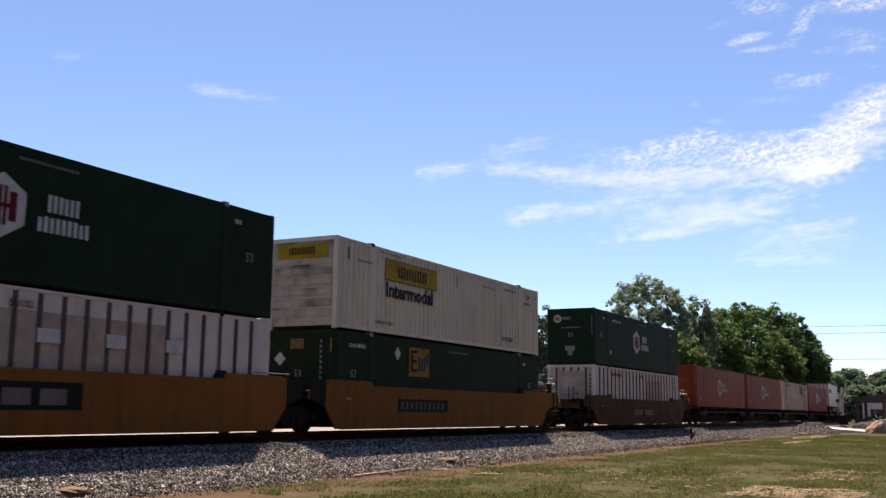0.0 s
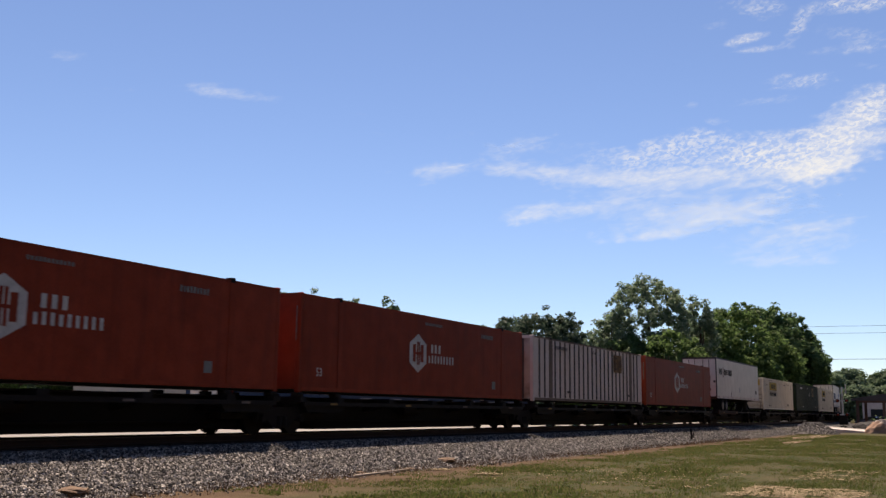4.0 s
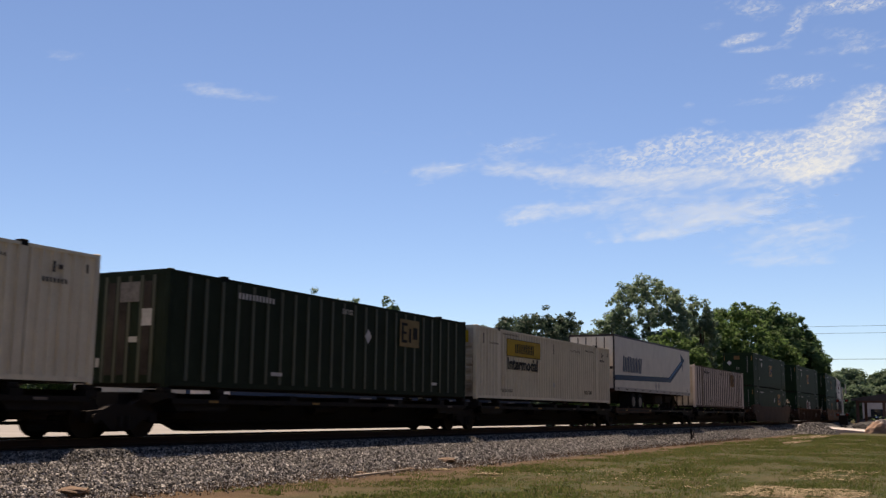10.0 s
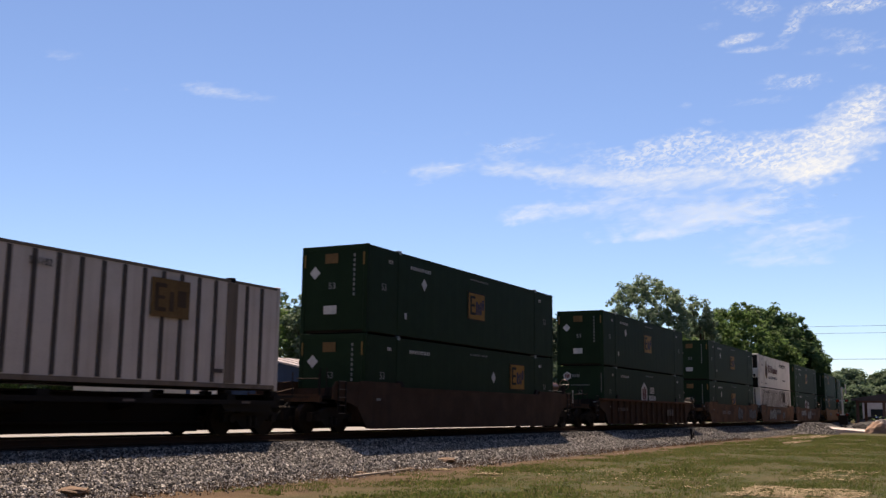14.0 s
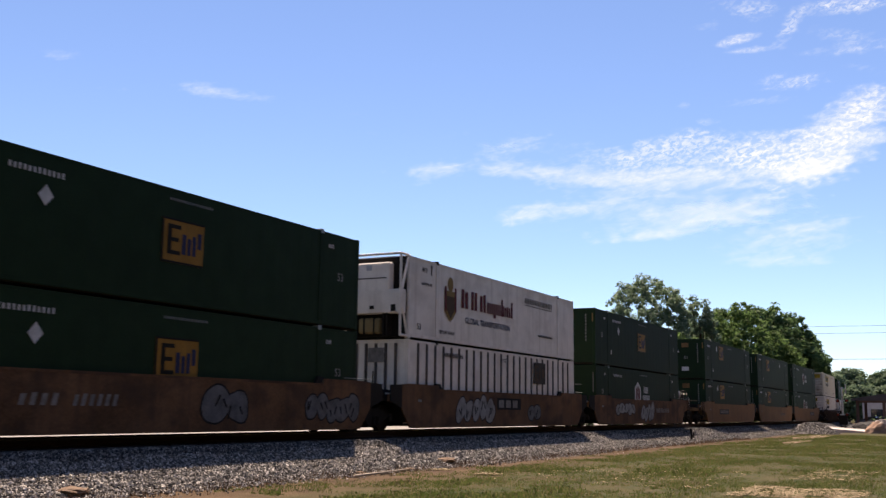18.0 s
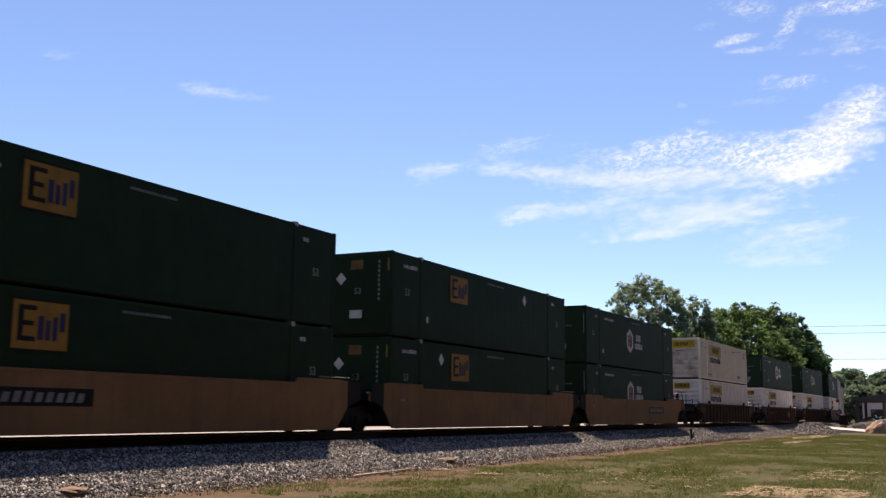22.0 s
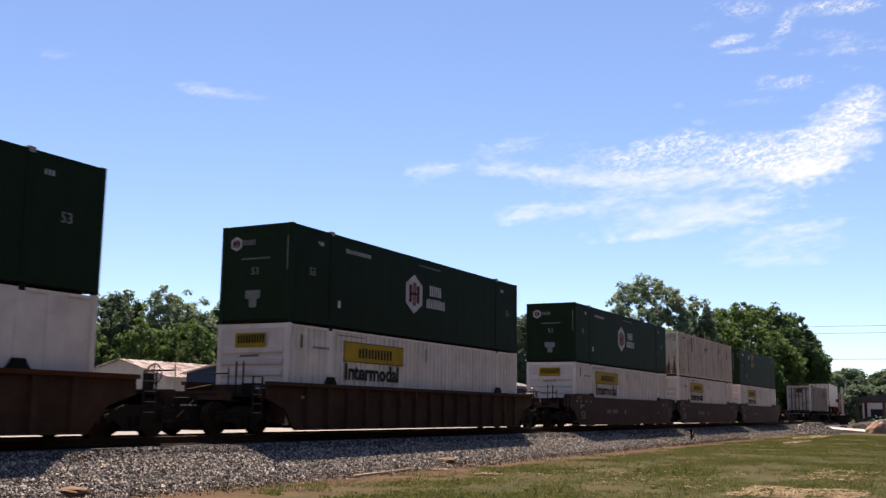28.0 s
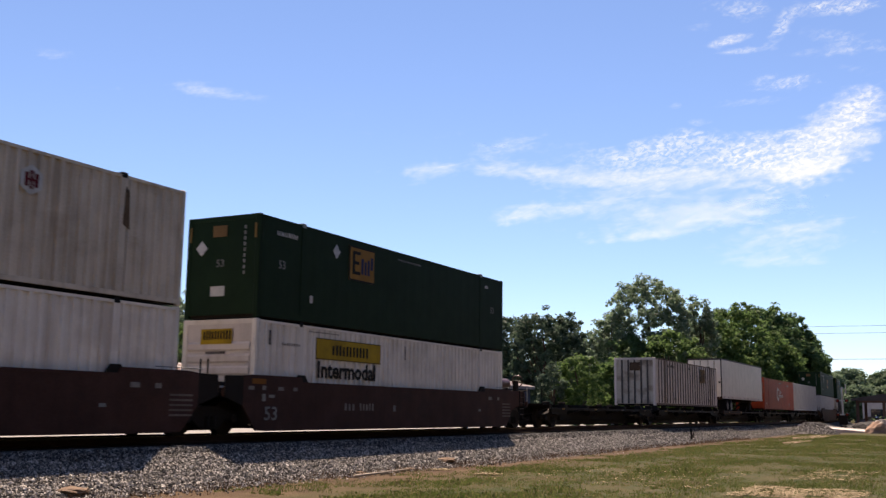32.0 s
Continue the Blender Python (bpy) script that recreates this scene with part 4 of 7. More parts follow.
    for k in (-0.1, 0.3):
        part("tank_strap", boxed(n - 0.352, n - 0.05, k - 0.03, k + 0.03, 0.15, 0.71), BLACK, tank)
    for k in (-0.62, -0.48, 0.74):
        part("bracket", boxed(n - 0.36, n - 0.06, k - 0.03, k + 0.03, 0.08, 0.86), GRIMY, root)
    for y in (-CW / 2 + 0.05, CW / 2 - 0.05):
        for a, b in (((n - 0.5, 0.05), (n - 0.5, CH)), ((n - 0.5, CH), (n, CH)), ((n - 0.5, 1.4), (n, CH - 0.1)), ((n - 0.5, 1.4), (n, 0.1)), ((n - 0.5, 0.08), (n, 0.08))):
            part("frame_tube", tubed((a[0], y, a[1]), (b[0], y, b[1]), 0.045, 8), WHITE_CLEAN, root)
    part("frame_tube", tubed((n - 0.5, -CW / 2 + 0.05, CH), (n - 0.5, CW / 2 - 0.05, CH), 0.045, 8), WHITE_CLEAN, root)
    return root


def old_box():
    root = shell("container", "weathered off-white container with rust streaks and a faded badge", WHITE_OLD, WHITE_OLD, "fine", CASTING, nose=NOSE_RUST)
    hex_badge(root, 3.4, 2.2, 0.28, 0.33, MAROON)
    decal("placard", [[(-0.95, 2.1), (-0.78, 1.93), (-0.61, 2.1), (-0.78, 2.27)], [(-0.42, 2.13), (-0.25, 1.96), (-0.08, 2.13), (-0.25, 2.3)]], SIDE, DARK_TRIM, root)
    decal("number_mark", [rect(-4.72, -4.6, 1.7, 2.65), rect(-4.5, -4.46, 1.7, 2.7)], SIDE, DARK_TRIM, root)
    decal("small_mark", bars(-7.0, -6.4, 2.5, 2.62, 4, 4) + bars(-6.9, -6.6, 0.4, 0.52, 3, 4), SIDE, RIB_DARK, root)
    decal("nose_mark", [rect(0.3, 0.36, 1.5, 2.5), rect(-0.4, -0.1, 1.2, 1.3)], NOSE + 0.024, DARK_TRIM, root, end=True)
    rnd = random.Random(31)
    runs = []
    for i in range(26):
        u = -1.08 + 2.16 * rnd.random() ** 1.3
        top = 0.3 + 1.1 * rnd.random() ** 2 + (0.9 if u < -0.7 and rnd.random() < 0.5 else 0.0)
        runs.append([(u - 0.1, 0.14), (u + 0.1, 0.14), (u + 0.05, top * 0.6), (u + 0.008, top), (u - 0.02, top * 0.8)])
    decal("rust_run", runs, NOSE + 0.024, RUST_RUN, root, "dark rust runs rising from the foot of the nose", True)
    decal("post_rust", [[(-7.99, 0.2), (-7.9, 0.2), (-7.93, 1.0), (-7.99, 1.3)], [(6.0, 1.7), (6.22, 1.6), (6.16, 2.5), (6.04, 2.6)], [(-5.75, 0.3), (-5.62, 0.3), (-5.66, 2.3), (-5.7, 2.5)]], SIDE - 0.006, RUST_RUN, root, "rust streak")
    return root


# ---- trailers ----
def trailer(label, marten, named=True):
    """A road trailer on its tyres; the base is under its middle, at the deck. Its doors face -x."""
    root = thing("semi_trailer", label, "trailer", "trailers on the train")
    h, w, z0, z1 = 8.05, 1.295, 1.12, 4.08
    for s in (-1, 1):
        if marten:
            part("side_wall", boxed(-h + 0.05, h - 0.05, s * w - 0.04 if s > 0 else -w, s * w if s > 0 else -w + 0.04, z0 + 0.14, z1 - 0.1), TRAILER_W, root)
        else:
            for i in range(13):
                x = -h + 0.08 + i * 1.2262
                part("side_panel", boxed(x, x + 1.196, s * w - 0.04 if s > 0 else -w, s * w if s > 0 else -w + 0.04, z0 + 0.14, z1 - 0.1), TRAILER_W, root)
            part("liner", boxed(-h + 0.05, h - 0.05, s * (w - 0.03) - 0.005, s * (w - 0.03) + 0.005, z0 + 0.14, z1 - 0.1), TRAILER_RAIL, root)
        part("top_rail", boxed(-h, h, s * w - 0.06 if s > 0 else -w - 0.006, s * w + 0.006 if s > 0 else -w + 0.06, z1 - 0.1, z1), TRAILER_TOP, root)
        part("bottom_rail", boxed(-h, h, s * w - 0.06 if s > 0 else -w - 0.008, s * w + 0.008 if s > 0 else -w + 0.06, z0 - 0.06, z0 + 0.14), TRAILER_RAIL if marten else WHITE, root)
        for i in range(11):
            part("marker", boxed(-h + 0.5 + i * 1.5, -h + 0.74 + i * 1.5, s * (w + 0.012) - 0.004, s * (w + 0.012) + 0.004, z0 + 0.02, z0 + 0.07), DARK_TRIM, root)
    part("roof", boxed(-h + 0.03, h - 0.03, -w + 0.04, w - 0.04, z1 - 0.05, z1 - 0.01), TRAILER_RAIL, root)
    part("floor", boxed(-h + 0.03, h - 0.03, -w + 0.06, w - 0.06, z0 - 0.02, z0 + 0.1), GRIMY, root)
    part("nose", boxed(h - 0.05, h, -w + 0.06, w - 0.06, z0, z1 - 0.05), TRAILER_W, root)
    for s in (-1, 1):
        d = part("door", boxed(-h, -h + 0.05, min(0.01 * s, (w - 0.08) * s), max(0.01 * s, (w - 0.08) * s), z0 + 0.06, z1 - 0.12), TRAILER_W, root)
        for k in (0.3, 0.75):
            part("lock_rod", tubed((-h - 0.03, s * k, z0 + 0.1), (-h - 0.03, s * k, z1 - 0.16), 0.025, 6), DARK_TRIM, d)
        part("door_post", boxed(-h - 0.015, -h + 0.06, min(s * w, s * (w - 0.07)), max(s * w, s * (w - 0.07)), z0 + 0.06, z1 - 0.12), DARK_TRIM, root)
        part("hinge", boxed(-h - 0.02, -h + 0.02, min(s * (w - 0.1), s * (w - 0.25)), max(s * (w - 0.1), s * (w - 0.25)), 2.2, 2.35), DARK_TRIM, d)
    part("door_frame", boxed(-h - 0.02, -h + 0.06, -w, w, z1 - 0.12, z1), DARK_TRIM, root)
    part("rear_sill", boxed(-h - 0.03, -h + 0.1, -w, w, z0 - 0.12, z0 + 0.06), TTX_BROWN, root)
    part("bumper", boxed(-h - 0.02, -h + 0.06, -1.1, 1.1, 0.5, 0.62), GRIMY, root)
    for s in (-0.8, 0.8):
        part("bumper_post", boxed(-h, -h + 0.06, s - 0.04, s + 0.04, 0.62, z0), GRIMY, root)
    ax = (-6.05, -4.78) if not marten else (-4.6, -3.35)
    part("bogie", boxed(ax[0] - 0.7, ax[1] + 0.7, -0.55, 0.55, 0.55, z0 - 0.03), GRIMY, root)
    for x in ax:
        for s in (-1, 1):
            t = part("wheel", tubed((x, s * 0.78, 0.5), (x, s * 1.25, 0.5), 0.5, 22), RUBBER, root)
            part("rim", tubed((x, s * 1.18, 0.5), (x, s * 1.262, 0.5), 0.29, 16, 0.27), RIM, t, "pale steel rim")
            part("hub", tubed((x, s * 1.25, 0.5), (x, s * 1.285, 0.5), 0.1, 10), RIM, t)
        part("axle", tubed((x, -0.8, 0.5), (x, 0.8, 0.5), 0.07, 8), GRIMY, root)
    part("mud_flap", boxed(ax[0] - 0.85, ax[0] - 0.82, -1.25, -0.7, 0.2, 0.95), RUBBER, root)
    for s in (-0.75, 0.75):
        leg = part("landing_leg", boxed(4.3, 4.45, s - 0.08, s + 0.08, 0.12, z0), GRIMY, root)
        part("foot", boxed(4.2, 4.55, s - 0.15, s + 0.15, 0.05, 0.12), GRIMY, leg)
        part("leg_brace", tubed((4.4, s, 0.35), (5.3, s * 0.6, z0 - 0.02), 0.035, 6), GRIMY, root)
    part("leg_tie", tubed((4.38, -0.75, 0.6), (4.38, 0.75, 0.6), 0.035, 6), GRIMY, root)
    part("coupling_plate", boxed(6.2, 7.6, -0.9, 0.9, z0 - 0.1, z0 - 0.03), GRIMY, root)
    part("support_frame", boxed(3.9, 4.9, -0.95, 0.95, z0 - 0.22, z0 - 0.03), GRIMY, root)
    for x in (-2.4, -1.2, 0.0, 1.2, 2.4, 3.4, 5.6):
        part("cross_member", boxed(x - 0.05, x + 0.05, -w + 0.1, w - 0.1, z0 - 0.14, z0 - 0.02), GRIMY, root)
    if marten:
        part("fuel_tank", boxed(0.3, 2.1, -1.05, -0.35, 0.42, 0.98, bevel=0.08), GRIMY, root)
        part("pallet_rack", boxed(2.5, 3.7, -1.1, 1.1, 0.55, 0.95, bevel=0.02), GRIMY, root)
    side, end = -w - 0.006, -h - 0.004
    if marten:
        decal("name_mark", bars(-6.65, -3.1, 2.12, 3.0, 12, 3, lean=0.16, fill=0.62), side, BLUE_D, root, "dark blue name bars")
        decal("stripe", [[(-8.0, 1.62), (2.4, 1.80), (2.4, 2.1), (-8.0, 1.9)], [(2.4, 1.80), (3.1, 1.80), (6.1, 3.02), (5.8, 3.3), (2.75, 2.1), (2.4, 2.1)]], side, BLUE_D, root, "blue stripe that bends upwards")
        decal("arrow_head", [[(5.6, 3.75), (5.85, 3.1), (6.6, 3.35), (6.2, 3.22), (6.1, 2.6), (5.95, 3.15)], [(6.0, 3.0), (6.8, 3.5), (6.35, 3.3)]], side, BLUE_D, root)
        decal("stripe_light", [[(2.9, 1.98), (5.9, 3.16), (5.86, 3.22), (2.82, 2.04)]], side - 0.008, BLUE_L, root)
        decal("placard", [[(-0.4, 1.5), (-0.18, 1.24), (0.04, 1.5), (-0.18, 1.76)], [(0.2, 1.5), (0.42, 1.24), (0.64, 1.5), (0.42, 1.76)]], side, TRAILER_RAIL, root)
        letter("length_mark", "53", 0.24, 7.1, 1.3, side, DARK_TRIM, root)
        decal("door_mark", bars(-1.1, -0.1, 2.05, 2.55, 4, 4, lean=0.1, fill=0.6), end, BLACK, root, end=True)
    elif named:
        decal("name_mark", bars(-7.25, -6.2, 2.84, 3.32, 4, 3, fill=0.58) + bars(-5.55, -4.5, 2.84, 3.28, 6, 4, fill=0.55) + bars(-4.3, -2.75, 2.84, 3.28, 9, 5, fill=0.58), side, BLACK, root, "black name bars")
        decal("name_mark", [ring(-5.85, 3.3, 0.13, 0.13, 5, 0.3), ring(-5.85, 3.02, 0.13, 0.13, 5, 0.3), ring(-5.85, 2.76, 0.13, 0.13, 5, 0.3)], side, MAROON, root)
        decal("placard", [[(-0.25, 1.8), (0, 1.5), (0.25, 1.8), (0, 2.1)]], side, TRAILER_RAIL, root)
        decal("seal", [rect(-3.2, -3.1, 1.2, 1.6), rect(4.6, 4.66, 1.2, 1.5), rect(6.3, 6.36, 1.3, 1.6)], side, DARK_TRIM, root)
        decal("number_mark", bars(6.4, 7.1, 1.62, 1.9, 6, 4), side, DARK_TRIM, root)
        decal("door_mark", bars(-1.05, -0.1, 3.15, 3.35, 6, 4), end, BLACK, root, end=True)
        decal("door_mark", bars(0.2, 0.9, 2.3, 2.7, 4, 4) + bars(0.3, 0.9, 1.6, 1.8, 5, 3), end, RIB_DARK, root, end=True)
    return root


# ---- rail cars ----


def truck(x, parent, spread=0.875, r=0.44):
    """A two-axle truck with its middle at x."""
    b = part("truck", boxed(x - 0.2, x + 0.2, -1.0, 1.0, r - 0.08, r + 0.24, bevel=0.03), GRIMY, parent)
    for s in (-1, 1):
        y = s * 1.02
        prof = [(x - spread - 0.22, r - 0.1), (x - spread - 0.22, r + 0.16), (x - spread + 0.25, r + 0.2), (x - 0.32, r + 0.32), (x + 0.32, r + 0.32), (x + spread - 0.25, r + 0.2),
                (x + spread + 0.22, r + 0.16), (x + spread + 0.22, r - 0.1), (x + spread - 0.22, r - 0.02), (x + 0.34, r - 0.26), (x - 0.34, r - 0.26), (x - spread + 0.22, r - 0.02)]
        part("side_frame", prism(bmesh.new(), prof, "y", y - 0.08, y + 0.08), GRIMY, b)
        for k in (-0.12, 0.12):
            part("spring", tubed((x + k, y + s * 0.09, r - 0.2), (x + k, y + s * 0.09, r + 0.06), 0.07, 8), BLACK_STEEL, b)
        for k in (-spread, spread):
            part("bearing_cap", tubed((x + k, y + s * 0.08, r), (x + k, y + s * 0.17, r), 0.11, 10), GRIMY, b)
    part("brake_rigging", boxed(x - spread - 0.42, x + spread + 0.42, -0.56, 0.56, 0.13, 0.5, bevel=0.04), GRIMY, b)
    for k in (-spread, spread):
        bm = bmesh.new()
        tube(bm, (0, -1.05, 0), (0, 1.05, 0), 0.08, 8)
        for s in (-1, 1):
            tube(bm, (0, s * 0.755 - 0.07, 0), (0, s * 0.755 + 0.06, 0), r, 24)
            tube(bm, (0, s * 0.68 - 0.015, 0), (0, s * 0.68 + 0.015, 0), r + 0.025, 24)
            for a in range(3):
                an = a * 2.094
                tube(bm, (math.cos(an) * 0.25, s * 0.79, math.sin(an) * 0.25), (math.cos(an) * 0.25, s * 0.83, math.sin(an) * 0.25), 0.05, 6)
        w = part("wheelset", bm, WHEEL_STEEL, b)
        w.matrix_parent_inverse = Matrix.Translation((x + k, 0, r))
    return b


def coupler(parent, x, s):
    part("coupler", boxed(min(x, x + s * 0.9), max(x, x + s * 0.9), -0.09, 0.09, 0.78, 0.98, bevel=0.02), GRIMY, parent)
    part("coupler_head", prism(bmesh.new(), [(x + s * 0.85, -0.2), (x + s * 1.15, -0.22), (x + s * 1.2, 0.05), (x + s * 1.0, 0.2), (x + s * 0.85, 0.15)], "z", 0.72, 1.04), GRIMY, parent)


def platform(root, s, body, single, rail_mat, extras, tank=False):
    """The end of a well car over its truck, on the side s; single: it ends in a coupler."""
    h = CL / 2
    x1 = h + (2.55 if single else 1.4)
    a, b = sorted((s * (h + 0.2), s * x1))
    part("end_deck", boxed(a, b, -0.95, 0.95, 1.02, 1.10), GRIMY, root)
    part("end_sill", boxed(a, b, -0.3, 0.3, 0.7, 1.02), GRIMY, root)
    part("bulkhead", boxed(*sorted((s * (h + 0.12), s * (h + 0.2))), -1.36, 1.36, 0.3, 1.38), body if single else GRIMY, root)
    for y in (-1.3, 1.3):
        part("bolster_arm", prism(bmesh.new(), [(s * (h + 0.2), 1.38), (s * (h + 0.2), 0.8), (s * (h + 1.25), 1.0), (s * (h + 1.25), 1.22)], "y", y - 0.05, y + 0.05), body, root)
    if single:
        coupler(root, s * x1, s)
        part("draft_gear", boxed(*sorted((s * (h + 2.2), s * (x1 + 0.5))), -0.42, 0.42, 0.34, 0.8, bevel=0.05), GRIMY, root)
        part("end_beam", boxed(*sorted((s * (x1 - 0.12), s * x1)), -1.35, 1.35, 0.92, 1.14), rail_mat, root)
        for y in (-1.3, 1.3):
            part("grab_iron", tubed((s * x1, y, 1.1), (s * x1, y, 1.75), 0.02, 6), GALV if extras else GRIMY, root)
            for k in range(3):
                part("step", boxed(*sorted((s * (x1 - 0.4), s * x1)), y - 0.06, y + 0.06, 0.36 + 0.26 * k, 0.40 + 0.26 * k), GRIMY, root)
        lx = s * (h + 1.55)
        for k in (-0.2, 0.2):
            part("ladder_rail", boxed(lx + k - 0.02, lx + k + 0.02, -1.49, -1.46, 0.5, 1.56), GRIMY, root)
        for k in range(5):
            part("ladder_rung", boxed(lx - 0.18, lx + 0.18, -1.485, -1.465, 0.58 + 0.24 * k, 0.605 + 0.24 * k), DIM_MARK, root)
        part("end_rail", tubed((s * x1, -1.3, 1.6), (s * x1, -0.5, 1.6), 0.02, 6), GRIMY, root)
        part("air_hose", tubed((s * (x1 + 0.2), -0.35, 0.9), (s * (x1 + 0.75), -0.3, 0.45), 0.03, 6), RUBBER, root)
    if extras:
        if tank:
            low = body is DIRTY_ORANGE
            z = 1.56 if low else 1.86
            part("air_reservoir", tubed((s * (h + 0.3), -0.8, z), (s * (h + 1.45), -0.8, z), 0.22, 14), GRIMY if low else TANK_RED, root, "sooty air reservoir" if low else "rust-red air reservoir")
            for k in (0.45, 1.2):
                part("reservoir_bracket", boxed(*sorted((s * (h + k), s * (h + k + 0.08))), -1.0, -0.6, 1.1, z - 0.18), GRIMY, root)
        top = 2.0 if tank else 1.5
        part("brake_stand", boxed(*sorted((s * (h + 1.85), s * (h + 2.08))), -1.1, -0.94, 1.1, top), GRIMY, root)
        hub = Vector((s * (h + 2.14), -1.02, top))
        bm = bmesh.new()
        loops = []
        for i in range(16):
            a = 2 * math.pi * i / 16
            loops.append([bm.verts.new(hub + Vector((0.02 * math.sin(b), (0.24 + 0.02 * math.cos(b)) * math.cos(a), (0.24 + 0.02 * math.cos(b)) * math.sin(a)))) for b in (0, 1.257, 2.513, 3.77, 5.027)])
        for i in range(16):
            for j in range(5):
                bm.faces.new((loops[i][j], loops[i][(j + 1) % 5], loops[(i + 1) % 16][(j + 1) % 5], loops[(i + 1) % 16][j]))
        wheel = part("brake_wheel", bm, TANK_RED, root, "round hand-brake wheel")
        for i in range(4):
            a = math.pi * i / 2
            part("spoke", tubed(hub, hub + Vector((0, 0.24 * math.cos(a), 0.24 * math.sin(a))), 0.014, 5), TANK_RED, wheel)
    else:
        part("valve_box", boxed(*sorted((s * (h + 0.4), s * (h + 0.8))), -0.8, -0.3, 1.1, 1.4, bevel=0.02), GRIMY, root)
        part("brake_pipe", tubed((s * (h + 0.3), -1.15, 1.25), (s * (h + 1.2), -1.15, 1.25), 0.025, 6), GALV, root)
        for k in (-0.45, -0.2):
            part("stanchion", tubed((s * (h + 0.9), k, 1.1), (s * (h + 0.9), k, 2.0), 0.025, 6), GRIMY, root)


def well_car(name, label, body, ribbed, front_single, rear_single, chord=None):
    root = thing(name, label, "rail car", "well cars of the train")
    h = CL / 2
    ef, er = (h + 1.13, h + 1.13) if ribbed else (h + (2.0 if front_single else 1.35), h + (2.0 if rear_single else 1.35))
    chord = chord or body
    for s in (-1, 1):
        y0, y1 = sorted((s * 1.40, s * 1.455))
        if ribbed:
            prof = [(-ef, 1.34), (-ef, 0.98), (-h - 0.3, 0.72), (-h + 0.2, 0.135), (h - 0.2, 0.135), (h + 0.3, 0.72), (er, 0.98), (er, 1.34)]
        else:
            prof = [(-h - 0.62, 1.56), (-h - 0.62, 0.76), (-h - 0.25, 0.34), (-h - 0.05, 0.125), (h + 0.05, 0.125), (h + 0.25, 0.34), (h + 0.62, 0.76), (h + 0.62, 1.56),
                    (h + 0.25, 1.6), (6.12, 1.6), (6.02, 1.44), (-6.02, 1.44), (-6.12, 1.6), (-h - 0.25, 1.6)]
            for e, q, single in ((ef, -1, front_single), (er, 1, rear_single)):
                # arms at coupler-less ends are dark steel instead of the body colour
                part("end_arm", prism(bmesh.new(), [(q * (h + 0.62), 1.56), (q * (h + 0.62), 0.78), (q * (h + 1.1), 0.92), (q * e, 1.0), (q * e, 1.36 if single else 1.52), (q * (e - 0.14 if single else h + 1.3), 1.54)], "y", y0 + 0.004, y1 - 0.004), body if single else GRIMY, root)
            part("hand_rod", tubed((h - 0.9, s * 1.44, 1.66), (h + 0.75, s * 1.44, 1.66), 0.012, 6), LETTER_DIM, root)
        part("side_plate", prism(bmesh.new(), prof, "y", y0, y1), body, root)
        if ribbed:
            part("top_chord", boxed(-ef, er, *sorted((s * 1.38, s * 1.58)), 1.34, 1.44), chord, root)
            part("bottom_chord", boxed(-h + 0.3, h - 0.3, *sorted((s * 1.34, s * 1.53)), 0.115, 0.16), body, root)
            for i in range(15):
                x = -7.35 + i * 1.05
                part("rib", prism(bmesh.new(), [(x - 0.10, s * 1.455), (x - 0.07, s * 1.56), (x + 0.07, s * 1.56), (x + 0.10, s * 1.455)], "z", 0.12, 1.34), body, root)
        else:
            part("top_chord", boxed(-6.0, 6.0, *sorted((s * 1.395, s * 1.465)), 1.40, 1.462), body, root)
            part("bottom_chord", boxed(-h + 0.3, h - 0.3, *sorted((s * 1.33, s * 1.46)), 0.11, 0.15), body, root)
        for x in (-6.0, 6.0):
            part("container_guide", prism(bmesh.new(), [(x - 0.3, 1.44), (x + 0.3, 1.44), (x + 0.14, 1.66), (x - 0.14, 1.66)], "y", *sorted((s * 1.32, s * 1.40))), BLACK_STEEL, root)
        part("reflector", boxed(-7.6, -7.35, *sorted((s * 1.456, s * 1.46)), 1.0, 1.08), LETTER_DIM, root)
    for x in (-7.6, -3.0, 3.0, 7.6):
        part("floor_beam", boxed(x - 0.3, x + 0.3, -1.4, 1.4, 0.2, 0.33), GRIMY, root)
    part("floor_plate", boxed(-h + 0.4, h - 0.4, -1.2, 1.2, 0.17, 0.2), GRIMY, root)
    platform(root, -1, body, front_single, body, False)
    platform(root, 1, body, rear_single, body, rear_single, not ribbed)
    if front_single:
        truck(-h - 1.5, root)
    truck(h + 1.5, root)
    return root


